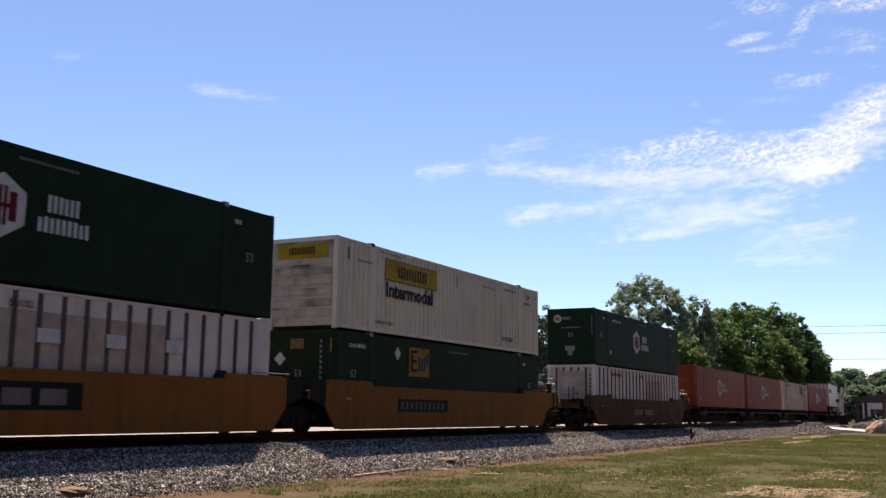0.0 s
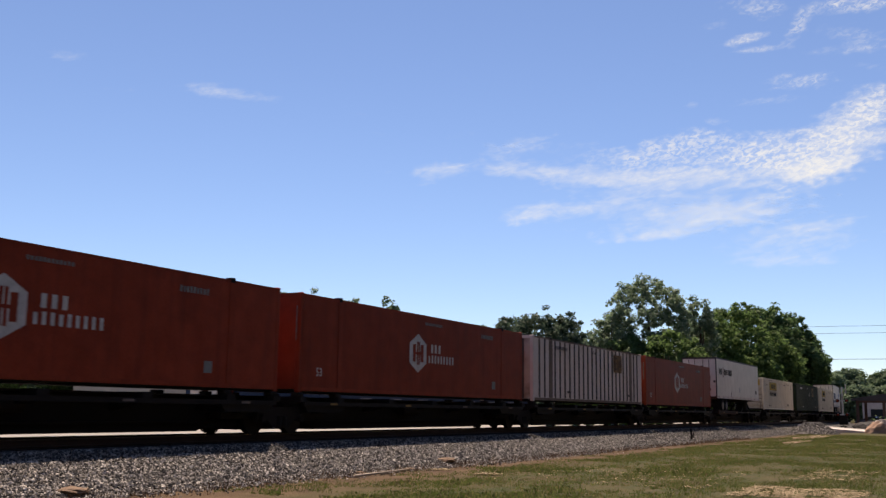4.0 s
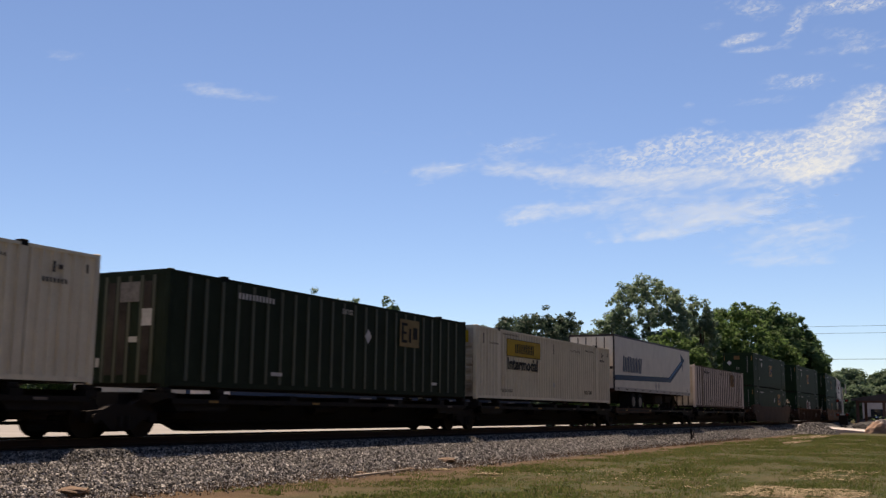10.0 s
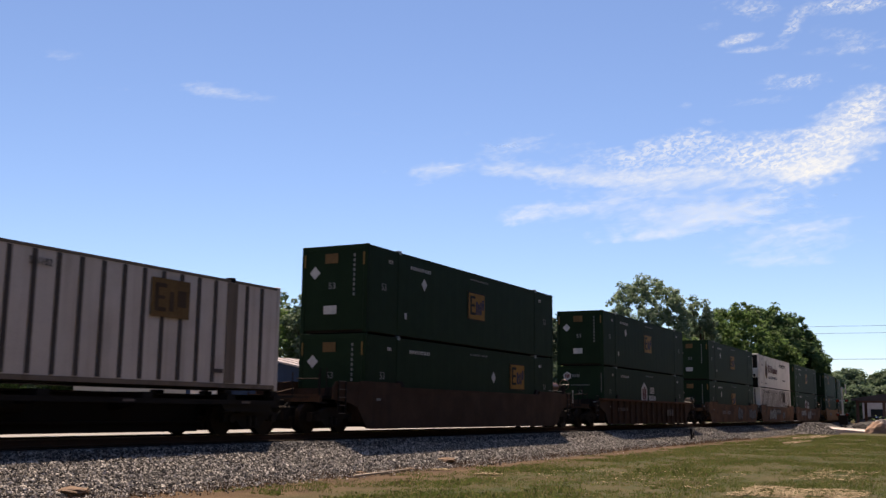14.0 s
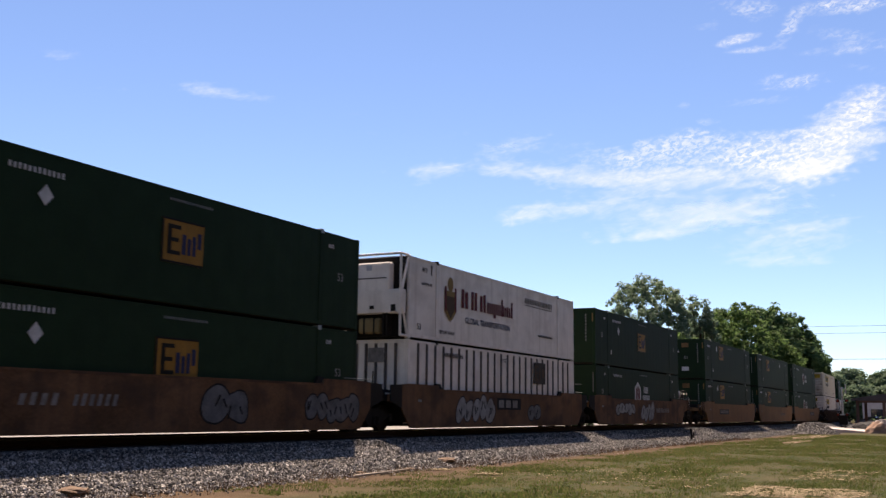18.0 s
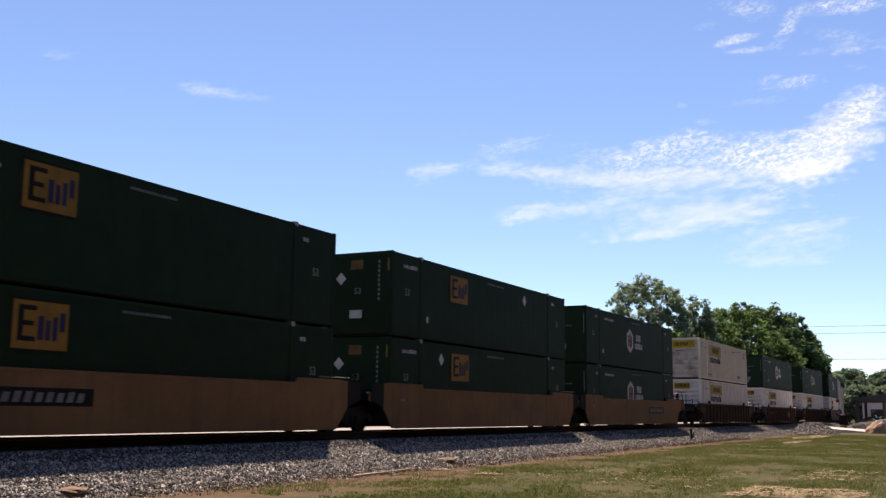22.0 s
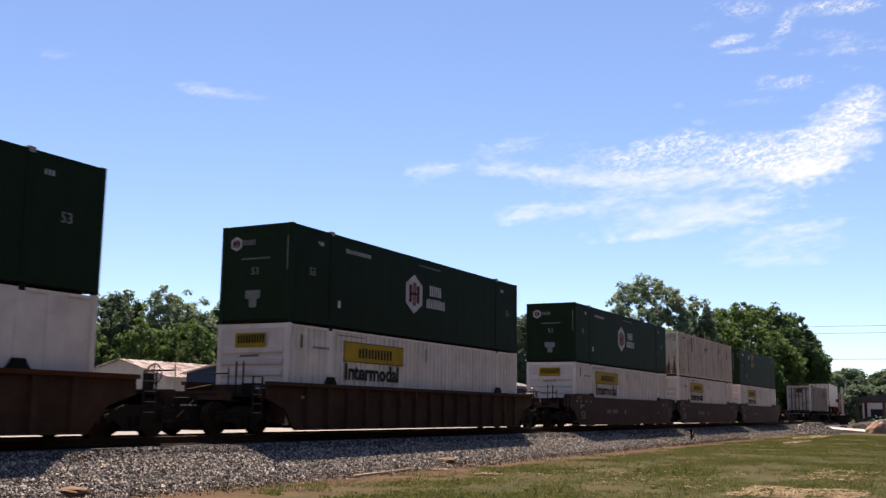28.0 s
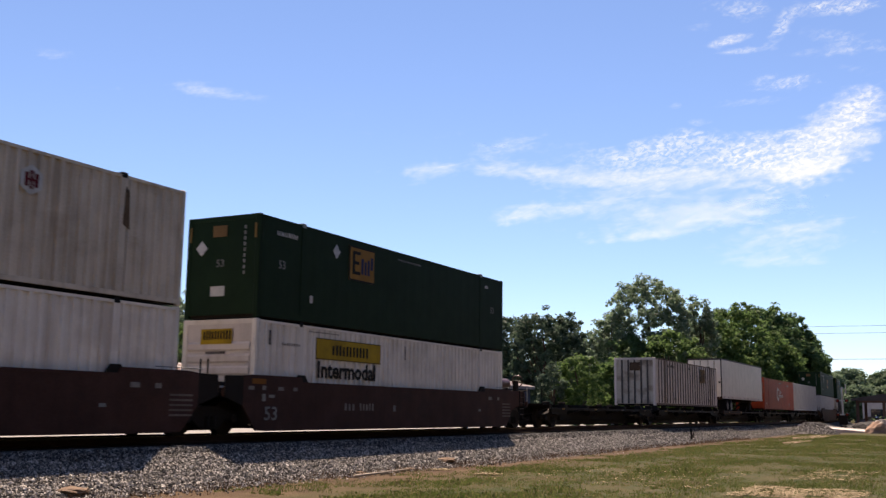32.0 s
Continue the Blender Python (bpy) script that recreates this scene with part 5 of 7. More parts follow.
def spine_car(name, label, front_single, rear_single, for_trailer=False, half=8.62):
    """One unit of a skeleton car: a deep centre beam with arms."""
    root = thing(name, label, "rail car", "spine cars of the train")
    e = half
    part("centre_beam", prism(bmesh.new(), [(-e, 1.02), (-e, 0.62), (-6.9, 0.5), (-5.9, 0.1), (5.9, 0.1), (6.9, 0.5), (e, 0.62), (e, 1.02)], "y", -0.36, 0.36), BLACK_STEEL, root)
    part("beam_flange", boxed(-e + 0.2, e - 0.2, -0.5, 0.5, 1.02, 1.06), GRIMY, root)
    for x in (-7.95, -6.0, -3.0, 0.0, 3.0, 6.0, 7.95):
        arm = part("cross_arm", prism(bmesh.new(), [(-1.4, 0.92), (-0.36, 0.62), (0.36, 0.62), (1.4, 0.92), (1.4, 1.06), (-1.4, 1.06)], "x", x - 0.16, x + 0.16), BLACK_STEEL, root)
        if not for_trailer and abs(x) > 5:
            for s in (-1, 1):
                part("pedestal", boxed(x - 0.14, x + 0.14, s * 1.16 - 0.14, s * 1.16 + 0.14, 1.06, 1.178, bevel=0.02), GRIMY, arm)
    for s in (-1, 1):
        part("side_rail", boxed(-7.9, 7.9, *sorted((s * 1.36, s * 1.42)), 0.80, 0.92), BLACK_STEEL, root)
        for x in (-6.6, -2.1, 2.2, 6.4):
            part("reflector", boxed(x, x + 0.36, *sorted((s * 1.42, s * 1.426)), 0.83, 0.89), GOLD if x < 0 else DIM_MARK, root, "yellow reflective strip")
        for x in (-5.0, -1.4, 1.6, 5.0):
            part("walkway", boxed(x - 1.3, x + 1.3, *sorted((s * 0.5, s * 0.95)), 1.02, 1.05), GRIMY, root)
    if for_trailer:
        part("wheel_deck", boxed(-8.2, -1.6, -1.35, 1.35, 0.76, 0.84), GRIMY, root)
        part("deck_edge", boxed(-8.2, -1.6, -1.42, -1.35, 0.72, 0.98), TTX_BROWN, root)
        part("deck_edge", boxed(-8.2, -1.6, 1.35, 1.42, 0.72, 0.98), TTX_BROWN, root)
        for s in (-0.5, 0.5):
            part("hitch_strut", tubed((4.6, s, 1.06), (6.8, s * 0.7, 1.84), 0.06, 8), BLACK_STEEL, root)
            part("hitch_strut", tubed((7.9, s, 1.06), (7.0, s * 0.7, 1.84), 0.06, 8), BLACK_STEEL, root)
        hs = part("hitch_stand", prism(bmesh.new(), [(6.5, 1.06), (7.3, 1.06), (7.1, 1.86), (6.7, 1.86)], "y", -0.45, 0.45), BLACK_STEEL, root)
        part("hitch_plate", boxed(6.4, 7.4, -0.55, 0.55, 1.86, 1.93, bevel=0.02), GRIMY, hs)
    for x in (-6.75, 6.75):
        part("brake_beam", boxed(x - 0.5, x + 0.5, -0.9, 0.9, 0.42, 0.6, bevel=0.02), GRIMY, root)
        part("air_valve", boxed(x - 0.25, x + 0.2, -1.3, -0.95, 0.58, 0.86, bevel=0.03), BLACK_STEEL, root)
        for s in (-1, 1):
            part("side_bearer", prism(bmesh.new(), [(x - 0.9, 0.62), (x + 0.9, 0.62), (x + 1.1, 0.84), (x - 1.1, 0.84)], "y", s * 1.3 - 0.05, s * 1.3 + 0.05), BLACK_STEEL, root)
    part("train_pipe", tubed((-e + 0.5, -0.48, 0.34), (e - 0.5, -0.48, 0.34), 0.035, 6), GRIMY, root)
    part("brake_cylinder", tubed((-1.0, -0.62, 0.7), (0.1, -0.62, 0.7), 0.16, 10), GRIMY, root)
    for s, single in ((-1, front_single), (1, rear_single)):
        if single:
            x1 = e + 0.15
            part("end_deck", boxed(*sorted((s * (e - 0.9), s * x1)), -1.35, 1.35, 1.02, 1.08), GRIMY, root)
            for y in (-1.3, 1.3):
                part("grab_iron", tubed((s * x1, y, 1.08), (s * x1, y, 1.75), 0.02, 6), GRIMY, root)
            coupler(root, s * (x1 - 0.3), s)
    return root


# ---- the train, front to back: car, loads and the first load's front end along the line at the start ----
FLEET = []      # (object, s at the start, height)


def run(ob, s, z):
    FLEET.append((ob, s, z))
    return ob


STOCK = {}


def stock(key, maker):
    """The first of a kind is built, the next ones are copies of it."""
    if key not in STOCK:
        STOCK[key] = maker()
        return STOCK[key]
    return copy_thing(STOCK[key], Matrix.Identity(4))


def load(kind):
    makers = {
        "hub": lambda: hub_box("container", "dark green steel container with a white hexagon badge and name bars", GREEN, CASTING_PALE),
        "red": lambda: hub_box("container", "orange-red steel container with a white hexagon badge", RED, CASTING, True),
        "emp": lambda: emp_box("container", "dark green steel container with an orange square badge amidships", (-0.03, 1.58), (-4.27, 1.95)),
        "emp_front": lambda: emp_box("container", "dark green steel container with an orange square badge near its nose", (-2.85, 2.11), (-4.3, 2.34)),
        "emp_low": lambda: emp_box("container", "dark green steel container with an orange square badge near its nose", (-2.97, 2.06), (-4.47, 2.29)),
        "emp_far": lambda: emp_box("container", "dark green steel container with an orange badge and a rear placard", (-3.12, 2.06), (3.18, 2.29)),
        "emp_rear": lambda: emp_box("container", "dark green steel container with an orange square badge near its rear", (3.95, 1.9), (1.6, 1.8)),
        "jb": lambda: jb_box("container", "white corrugated container with a yellow name panel", WHITE_CREAM, "fine"),
        "jb_clean": lambda: jb_box("container", "clean white corrugated container with a yellow name panel", WHITE_CLEAN, "fine"),
        "jb_wide": lambda: jb_box("container", "white wide-panelled container with a yellow name panel", WHITE_CLEAN, "wide"),
        "rib": lambda: ribbed_box("container", "white container with dark upright ribs and a weathered badge", WHITE, RIB_DARK, BADGE_BROWN, RIB_DARK, stained=True),
        "rib_clean": lambda: ribbed_box("container", "white container with grey upright ribs and a dark badge", WHITE_CLEAN, RIB_DARK, BADGE_DARK, RIB_DARK),
        "rib_plain": lambda: ribbed_box("container", "white container with dark upright ribs and blank stickers", WHITE, RIB_DARK, None, RIB_DARK),
        "rib_ghost": lambda: ribbed_box("container", "white container with dark upright ribs and brown sticker traces", WHITE, RIB_DARK, None, RIB_DARK, True),
        "rib_green": lambda: ribbed_box("container", "dull green container with pale upright ribs", GREEN_DULL, GREEN_RIB, BADGE_TAN, LETTER),
        "reefer": reefer_box,
        "old": old_box,
        "grey": lambda: shell("container", "plain pale grey steel container", GREY_PALE, GREY_PALE, "fine"),
        "trailer": lambda: trailer("white panelled road trailer with black name bars", False),
        "trailer_plain": lambda: trailer("plain white panelled road trailer", False, False),
        "trailer_blue": lambda: trailer("white road trailer with a blue bent stripe and arrow", True),
    }
    return stock(kind, makers[kind])


WELLS = {
    "orange": (TTX_ORANGE, False, None, "smooth-sided orange well car, dust-covered and scuffed"),
    "dirty": (DIRTY_ORANGE, False, None, "smooth-sided orange well car, brown with grime"),
    "brown": (TTX_BROWN, False, None, "smooth-sided brown well car with grime streaks"),
    "rust": (TTX_RUST, False, None, "rust-brown smooth-sided well car with spray-painted scrawls"),
    "tan": (TTX_TAN, False, None, "smooth-sided tan well car"),
    "maroon": (FEC_MAROON, False, None, "dark maroon smooth-sided well car"),
    "posts": (TTX_BROWN, True, CHORD_OR, "brown well car with upright side posts and orange top chord"),
    "posts_dark": (TTX_BROWN, True, None, "dark brown well car with upright side posts"),
}


def well(style, front, lower, upper, fs, rs, lower_rise=0.25):
    body, ribbed, chord, label = WELLS[style]
    s = front + CL / 2
    car = stock(("well", style, fs, rs), lambda: well_car("well_car", label, body, ribbed, fs, rs, chord))
    run(car, s, 0.0)
    if lower:
        run(load(lower), s, lower_rise)
    if upper:
        run(load(upper), s, 3.165)
    return car


def spine(front, kind, fs, rs, truck_front=None, truck_rear=None):
    s = front + (CL / 2 if "trailer" not in kind else 8.05)
    car = spine_car("spine_car", "black skeleton spine car with a deep centre beam", fs, rs, "trailer" in kind)
    if truck_front is not None:
        truck(truck_front - s, car)
    if truck_rear is not None:
        truck(truck_rear - s, car)
    run(car, s, 0.0)
    if kind not in ("none", "none trailer"):
        run(load(kind), s, 1.178 if "trailer" not in kind else 0.84)
    return car


def marks(car, name, polys, material, label=""):
    decal(name, polys, -1.456, material, car, label)


def stroke(p, q, w):
    d = Vector((q[0] - p[0], q[1] - p[1]))
    n = Vector((-d.y, d.x)).normalized() * w
    return [(p[0] - n.x, p[1] - n.y), (q[0] - n.x * 0.8, q[1] - n.y * 0.8), (q[0] + n.x * 0.8, q[1] + n.y * 0.8), (p[0] + n.x, p[1] + n.y)]


def blot(u, v, ru, rv, seed, lean=0.0):
    """A rounded, uneven sprayed letter body."""
    rnd = random.Random(seed)
    lobes = [rnd.uniform(0.72, 1.12) for _ in range(7)]
    pts = []
    for i in range(21):
        a = 2 * math.pi * i / 21
        k = lobes[i // 3] * (1 - (i % 3) / 3) + lobes[(i // 3 + 1) % 7] * (i % 3) / 3
        y = rv * k * math.sin(a)
        pts.append((u + ru * k * math.cos(a) + lean * y, v + y))
    return pts


def scrawl(car, u0, u1, v0, v1, seed, material=None):
    """Fat sprayed bubble shapes that tell no word: a dark rim, a pale body and a few dark inner lines."""
    rnd = random.Random(seed)
    n = max(2, round((u1 - u0) / 0.62))
    w, h = (u1 - u0) / n, v1 - v0
    y = -1.456
    for i in range(n):
        u, v, lean = u0 + w * (i + 0.5), (v0 + v1) / 2 + rnd.uniform(-0.08, 0.08), rnd.uniform(-0.2, 0.35)
        ru, rv = w * rnd.uniform(0.52, 0.72), h * rnd.uniform(0.4, 0.55)
        decal("spray_rim", [blot(u, v, ru + 0.05, rv + 0.05, seed * 31 + i, lean)], y, BLACK_STEEL, car, thick=0.003)
        decal("spray_body", [blot(u, v, ru, rv, seed * 31 + i, lean)], y - 0.004, material or GRAFFITI, car, "pale spray-painted bubble shapes" if i == 0 else "", thick=0.003)
        for k in range(2):
            p = (u + ru * rnd.uniform(-0.5, 0.5), v + rv * rnd.uniform(-0.1, 0.6))
            decal("spray_line", [stroke(p, (p[0] + rnd.uniform(-0.2, 0.2), p[1] - rv * rnd.uniform(0.4, 0.8)), 0.035)], y - 0.008, BLACK_STEEL, car, thick=0.003)
        y -= 0.0006


def train():
    # unloaded copies first, so that the copies carry no marks of their own
    w1 = well("orange", 6.65, "rib_plain", "hub", True, False)
    w2 = well("orange", 26.0, "emp_front", "jb", False, True)
    w3 = well("dirty", 49.7, "rib_ghost", "hub", True, True)
    r1 = spine(70.8, "red", True, False, 71.6, 87.45)
    spine(87.95, "red", False, False, None, 104.75)
    spine(105.32, "rib", False, False, None, 121.9)
    spine(122.35, "red", False, False, None, 139.6)
    spine(140.63, "trailer", False, True, None, 155.4)
    spine(159.2, "jb", True, False, 160.2, 176.5)
    spine(177.58, "rib_green", False, False, None, 194.2)
    spine(194.68, "jb", False, False, None, 211.4)
    spine(211.65, "trailer_blue", False, False, None, 228.6)
    spine(229.1, "rib", False, True, None, 244.4)
    e1 = well("brown", 249.8, "emp_rear", "emp", True, True)
    e2 = well("posts", 273.1, "hub", "emp", True, True)
    e3 = well("rust", 296.5, "emp", "emp", True, False)
    cr = well("rust", 315.9, "rib_clean", "reefer", False, False)
    e4 = well("rust", 335.2, "hub", "emp", False, True)
    e5 = well("tan", 358.7, "emp_front", "emp_front", True, False)
    e6 = well("tan", 378.25, "emp_low", "emp_far", False, False)
    e7 = well("tan", 397.4, "hub", "hub", False, True)
    j3 = well("posts_dark", 420.9, "jb_clean", "jb", True, True)
    h4 = well("posts", 444.15, "jb_wide", "hub", True, True)
    h5 = well("posts_dark", 467.4, "jb_clean", "hub", True, True)
    h6 = well("maroon", 490.65, "jb_clean", "hub", True, False)
    pp = well("maroon", 509.88, "jb_clean", "old", False, False)
    ej = well("maroon", 529.02, "jb_clean", "emp_front", False, True)
    spine(550.1, "none", True, False, 551.1, 566.9)
    spine(567.5, "rib", False, False, None, 584.5)
    spine(585.4, "trailer_plain", False, False, None, 602.0)
    spine(602.6, "red", False, False, None, 619.0)
    spine(619.4, "grey", False, True, None, 634.7)
    well("brown", 639.5, "grey", "emp", True, True)
    well("brown", 662.9, "rib", "emp", True, True)
    # marks on single cars
    marks(w1, "number_panel", [rect(-1.9, 1.4, 0.62, 1.2)], BLACK, "dark number panel")
    decal("number_mark", bars(-1.6, 1.2, 0.72, 1.1, 3, 3, 0.0, 0.75), -1.464, DIM_MARK, w1)
    marks(w3, "number_mark", bars(-1.9, -0.4, 0.62, 0.9, 5, 3, 0.05) + bars(0.0, 1.6, 0.62, 0.9, 5, 7, 0.05), NUMBER_DIM)
    marks(w2, "number_panel", [rect(-4.5, -0.9, 0.66, 1.08)], BLACK, "dark number panel")
    decal("number_mark", bars(-4.3, -1.1, 0.74, 1.0, 10, 3, 0.05, 0.45), -1.464, DIM_MARK, w2)
    marks(e3, "number_mark", bars(-4.7, -3.6, 0.72, 0.98, 4, 6, 0.06, 0.5) + bars(-3.3, -1.95, 0.72, 0.98, 6, 6, 0.06, 0.5), NUMBER_DIM)
    scrawl(e3, 0.95, 2.5, 0.3, 1.2, 5, GRAFFITI_D)
    scrawl(e3, 5.2, 8.0, 0.35, 1.15, 6, GRAFFITI_D)
    scrawl(cr, -4.66, -1.42, 0.3, 1.25, 8)
    scrawl(cr, 2.0, 3.4, 0.3, 1.0, 9, GRAFFITI_D)
    marks(cr, "number_panel", [rect(-1.1, 1.25, 0.78, 1.24)], BLACK_STEEL, "dark number panel")
    decal("number_mark", bars(-0.95, 1.1, 0.86, 1.16, 3, 4, 0.0, 0.7), -1.464, NUMBER_DIM, cr)
    scrawl(e4, -5.3, -2.0, 0.55, 1.25, 10)
    scrawl(e4, -0.7, 1.75, 0.25, 1.28, 11)
    marks(e4, "number_mark", bars(2.3, 5.1, 0.76, 1.02, 10, 7, 0.06, 0.5), NUMBER_DIM)
    for car in (e5, e7):
        u = -4.55 if car is e5 else 2.0
        marks(car, "number_panel", [rect(u, u + 3.15, 0.7, 1.08)], BLACK, "dark number panel")
        decal("number_mark", bars(u + 0.2, u + 2.95, 0.78, 1.0, 10, 3, 0.06), -1.464, NUMBER_DIM, car)
    marks(e6, "number_mark", bars(2.0, 4.6, 0.7, 0.9, 10, 3, 0.04, 0.5), DIM_MARK)
    for car in (h6, pp, ej):
        letter("length_mark", "53", 0.52, -7.8, 0.4, -1.458, LETTER_DIM, car, 1.2)
        marks(car, "number_mark", bars(-3.85, -3.2, 0.68, 0.9, 3, 3, 0, 0.5) + bars(-3.0, -2.1, 0.68, 0.9, 5, 3, 0, 0.5), NUMBER_DIM)
        marks(car, "stencil", [rect(-8.5, -8.25, 1.2, 1.3), rect(-7.9, -7.75, 1.2, 1.32), rect(-7.2, -6.95, 1.2, 1.3), rect(-6.5, -6.3, 1.2, 1.3), rect(6.4, 6.7, 1.15, 1.27), rect(7.2, 7.4, 1.15, 1.27)], NUMBER_DIM)
        marks(car, "notice", [rect(7.7, 8.5, 0.5 + 0.12 * i, 0.55 + 0.12 * i) for i in range(5)], DIM_MARK)
        marks(car, "warning_patch", [rect(-8.35, -7.75, 1.36, 1.5)], TTX_ORANGE, "faded orange warning patch")
        marks(car, "reflector", [rect(-0.95, -0.8, 0.66, 0.86), rect(-7.9, -7.75, 0.9, 1.1), rect(5.5, 5.7, 0.7, 0.78)], LETTER_DIM)
    for car in (e2, h4):
        decal("number_mark", bars(-6.6, -4.8, 0.82, 1.0, 7, 3, fill=0.4), -1.566, DIM_MARK, car)
        decal("name_mark", bars(2.95, 4.5, 0.57, 0.96, 3, 5, 0.0, 0.7), -1.566, DIM_MARK, car)


train()


# ---- trees ----
def leaf_mesh(quads):
    """One mesh of four-cornered leaves."""
    n = len(quads)
    me = bpy.data.meshes.new("crown")
    me.vertices.add(n * 4)
    me.vertices.foreach_set("co", quads.astype(np.float32).ravel())
    me.loops.add(n * 4)
    me.loops.foreach_set("vertex_index", np.arange(n * 4, dtype=np.int32))
    me.polygons.add(n)
    me.polygons.foreach_set("loop_start", np.arange(0, n * 4, 4, dtype=np.int32))
    me.update(calc_edges=True)
    return me


def foliage(centres, rc, leaf_size, per, nr, flat=0.8):
    """Leaves gathered in round clumps: outward-facing quads on each clump's shell."""
    c = np.repeat(centres, per, axis=0)
    r = np.repeat(rc, per)[:, None]
    n = len(c)
    d = nr.normal(size=(n, 3))
    d /= np.linalg.norm(d, axis=1, keepdims=True)
    o = c + d * r * (0.3 + 0.75 * nr.rand(n, 1) ** 0.7) * (1, 1, flat)
    f = d * 0.7 + (0, 0, 0.45) + nr.normal(size=(n, 3)) * 0.35
    f /= np.linalg.norm(f, axis=1, keepdims=True)
    u = np.cross(f, nr.normal(size=(n, 3)))
    u /= np.linalg.norm(u, axis=1, keepdims=True)
    v = np.cross(f, u) * leaf_size * nr.uniform(0.45, 0.8, (n, 1))
    u = u * leaf_size * nr.uniform(0.7, 1.2, (n, 1))
    return leaf_mesh(np.stack([o - u, o - v * 0.8, o + u, o + v], 1))


def tree(name, az, dist, top, radius, leaf, seed, label, low=0.15, clumps=360, airy=0.0, coarse=1.0):
    """A tree at the bearing az (degrees from the line) and distance from the camera's tripod; top in metres above ground."""
    rnd = random.Random(seed)
    nr = np.random.RandomState(seed)
    root = thing(name, label, "tree")
    root.location = (EYE[0] + dist * math.cos(radians(az)), EYE[1] + dist * math.sin(radians(az)), GROUND)
    tr = top * 0.02 + 0.08
    bm = bmesh.new()
    prev, r = Vector((0, 0, -0.2)), tr
    for i in range(5):
        nxt = Vector((rnd.gauss(0, 0.14), rnd.gauss(0, 0.14), top * 0.15 * (i + 1)))
        tube(bm, prev, nxt, r, 8, r * 0.78)
        prev, r = nxt, r * 0.78
    part("trunk", bm, BARK, root)
    rc0 = dist * 0.0042 * coarse
    mid, half = top * (1 + low) / 2, top * (1 - low) / 2 - rc0 * 0.6
    wide = radius - rc0 * 0.6
    seedv = Vector((seed * 1.7, seed * 0.9, 0))
    centres, radii, tries = [], [], 0
    while len(centres) < clumps and tries < clumps * 12:
        tries += 1
        d = Vector((rnd.gauss(0, 1), rnd.gauss(0, 1), rnd.gauss(0.12, 1))).normalized()
        lump = noise.noise(d * 2.1 + seedv) + 0.5 * noise.noise(d * 4.6 + seedv)
        if airy and noise.noise(d * 3.4 + seedv * 2) < -0.35 + 0.55 * airy * rnd.random():
            continue
        k = (0.94 + 0.26 * lump) * (1 - (0.22 + 0.25 * airy) * rnd.random() ** (2.2 - airy))
        k = min(k, 1.07)
        centres.append((d.x * wide * k, d.y * wide * k, mid + d.z * half * k))
        radii.append(rc0 * rnd.uniform(0.65, 1.35))
    part_of = max(5, int(6 + 4 * airy))
    for i in range(part_of):
        c = Vector(centres[i * len(centres) // part_of])
        part("limb", tubed((0, 0, max(0.8, c.z * 0.5)), c * 0.94, tr * 0.36, 6, tr * 0.08), BARK, root)
    put("crown", foliage(np.array(centres), np.array(radii), dist * 0.0017 * coarse, 34, nr), leaf, root)
    return root


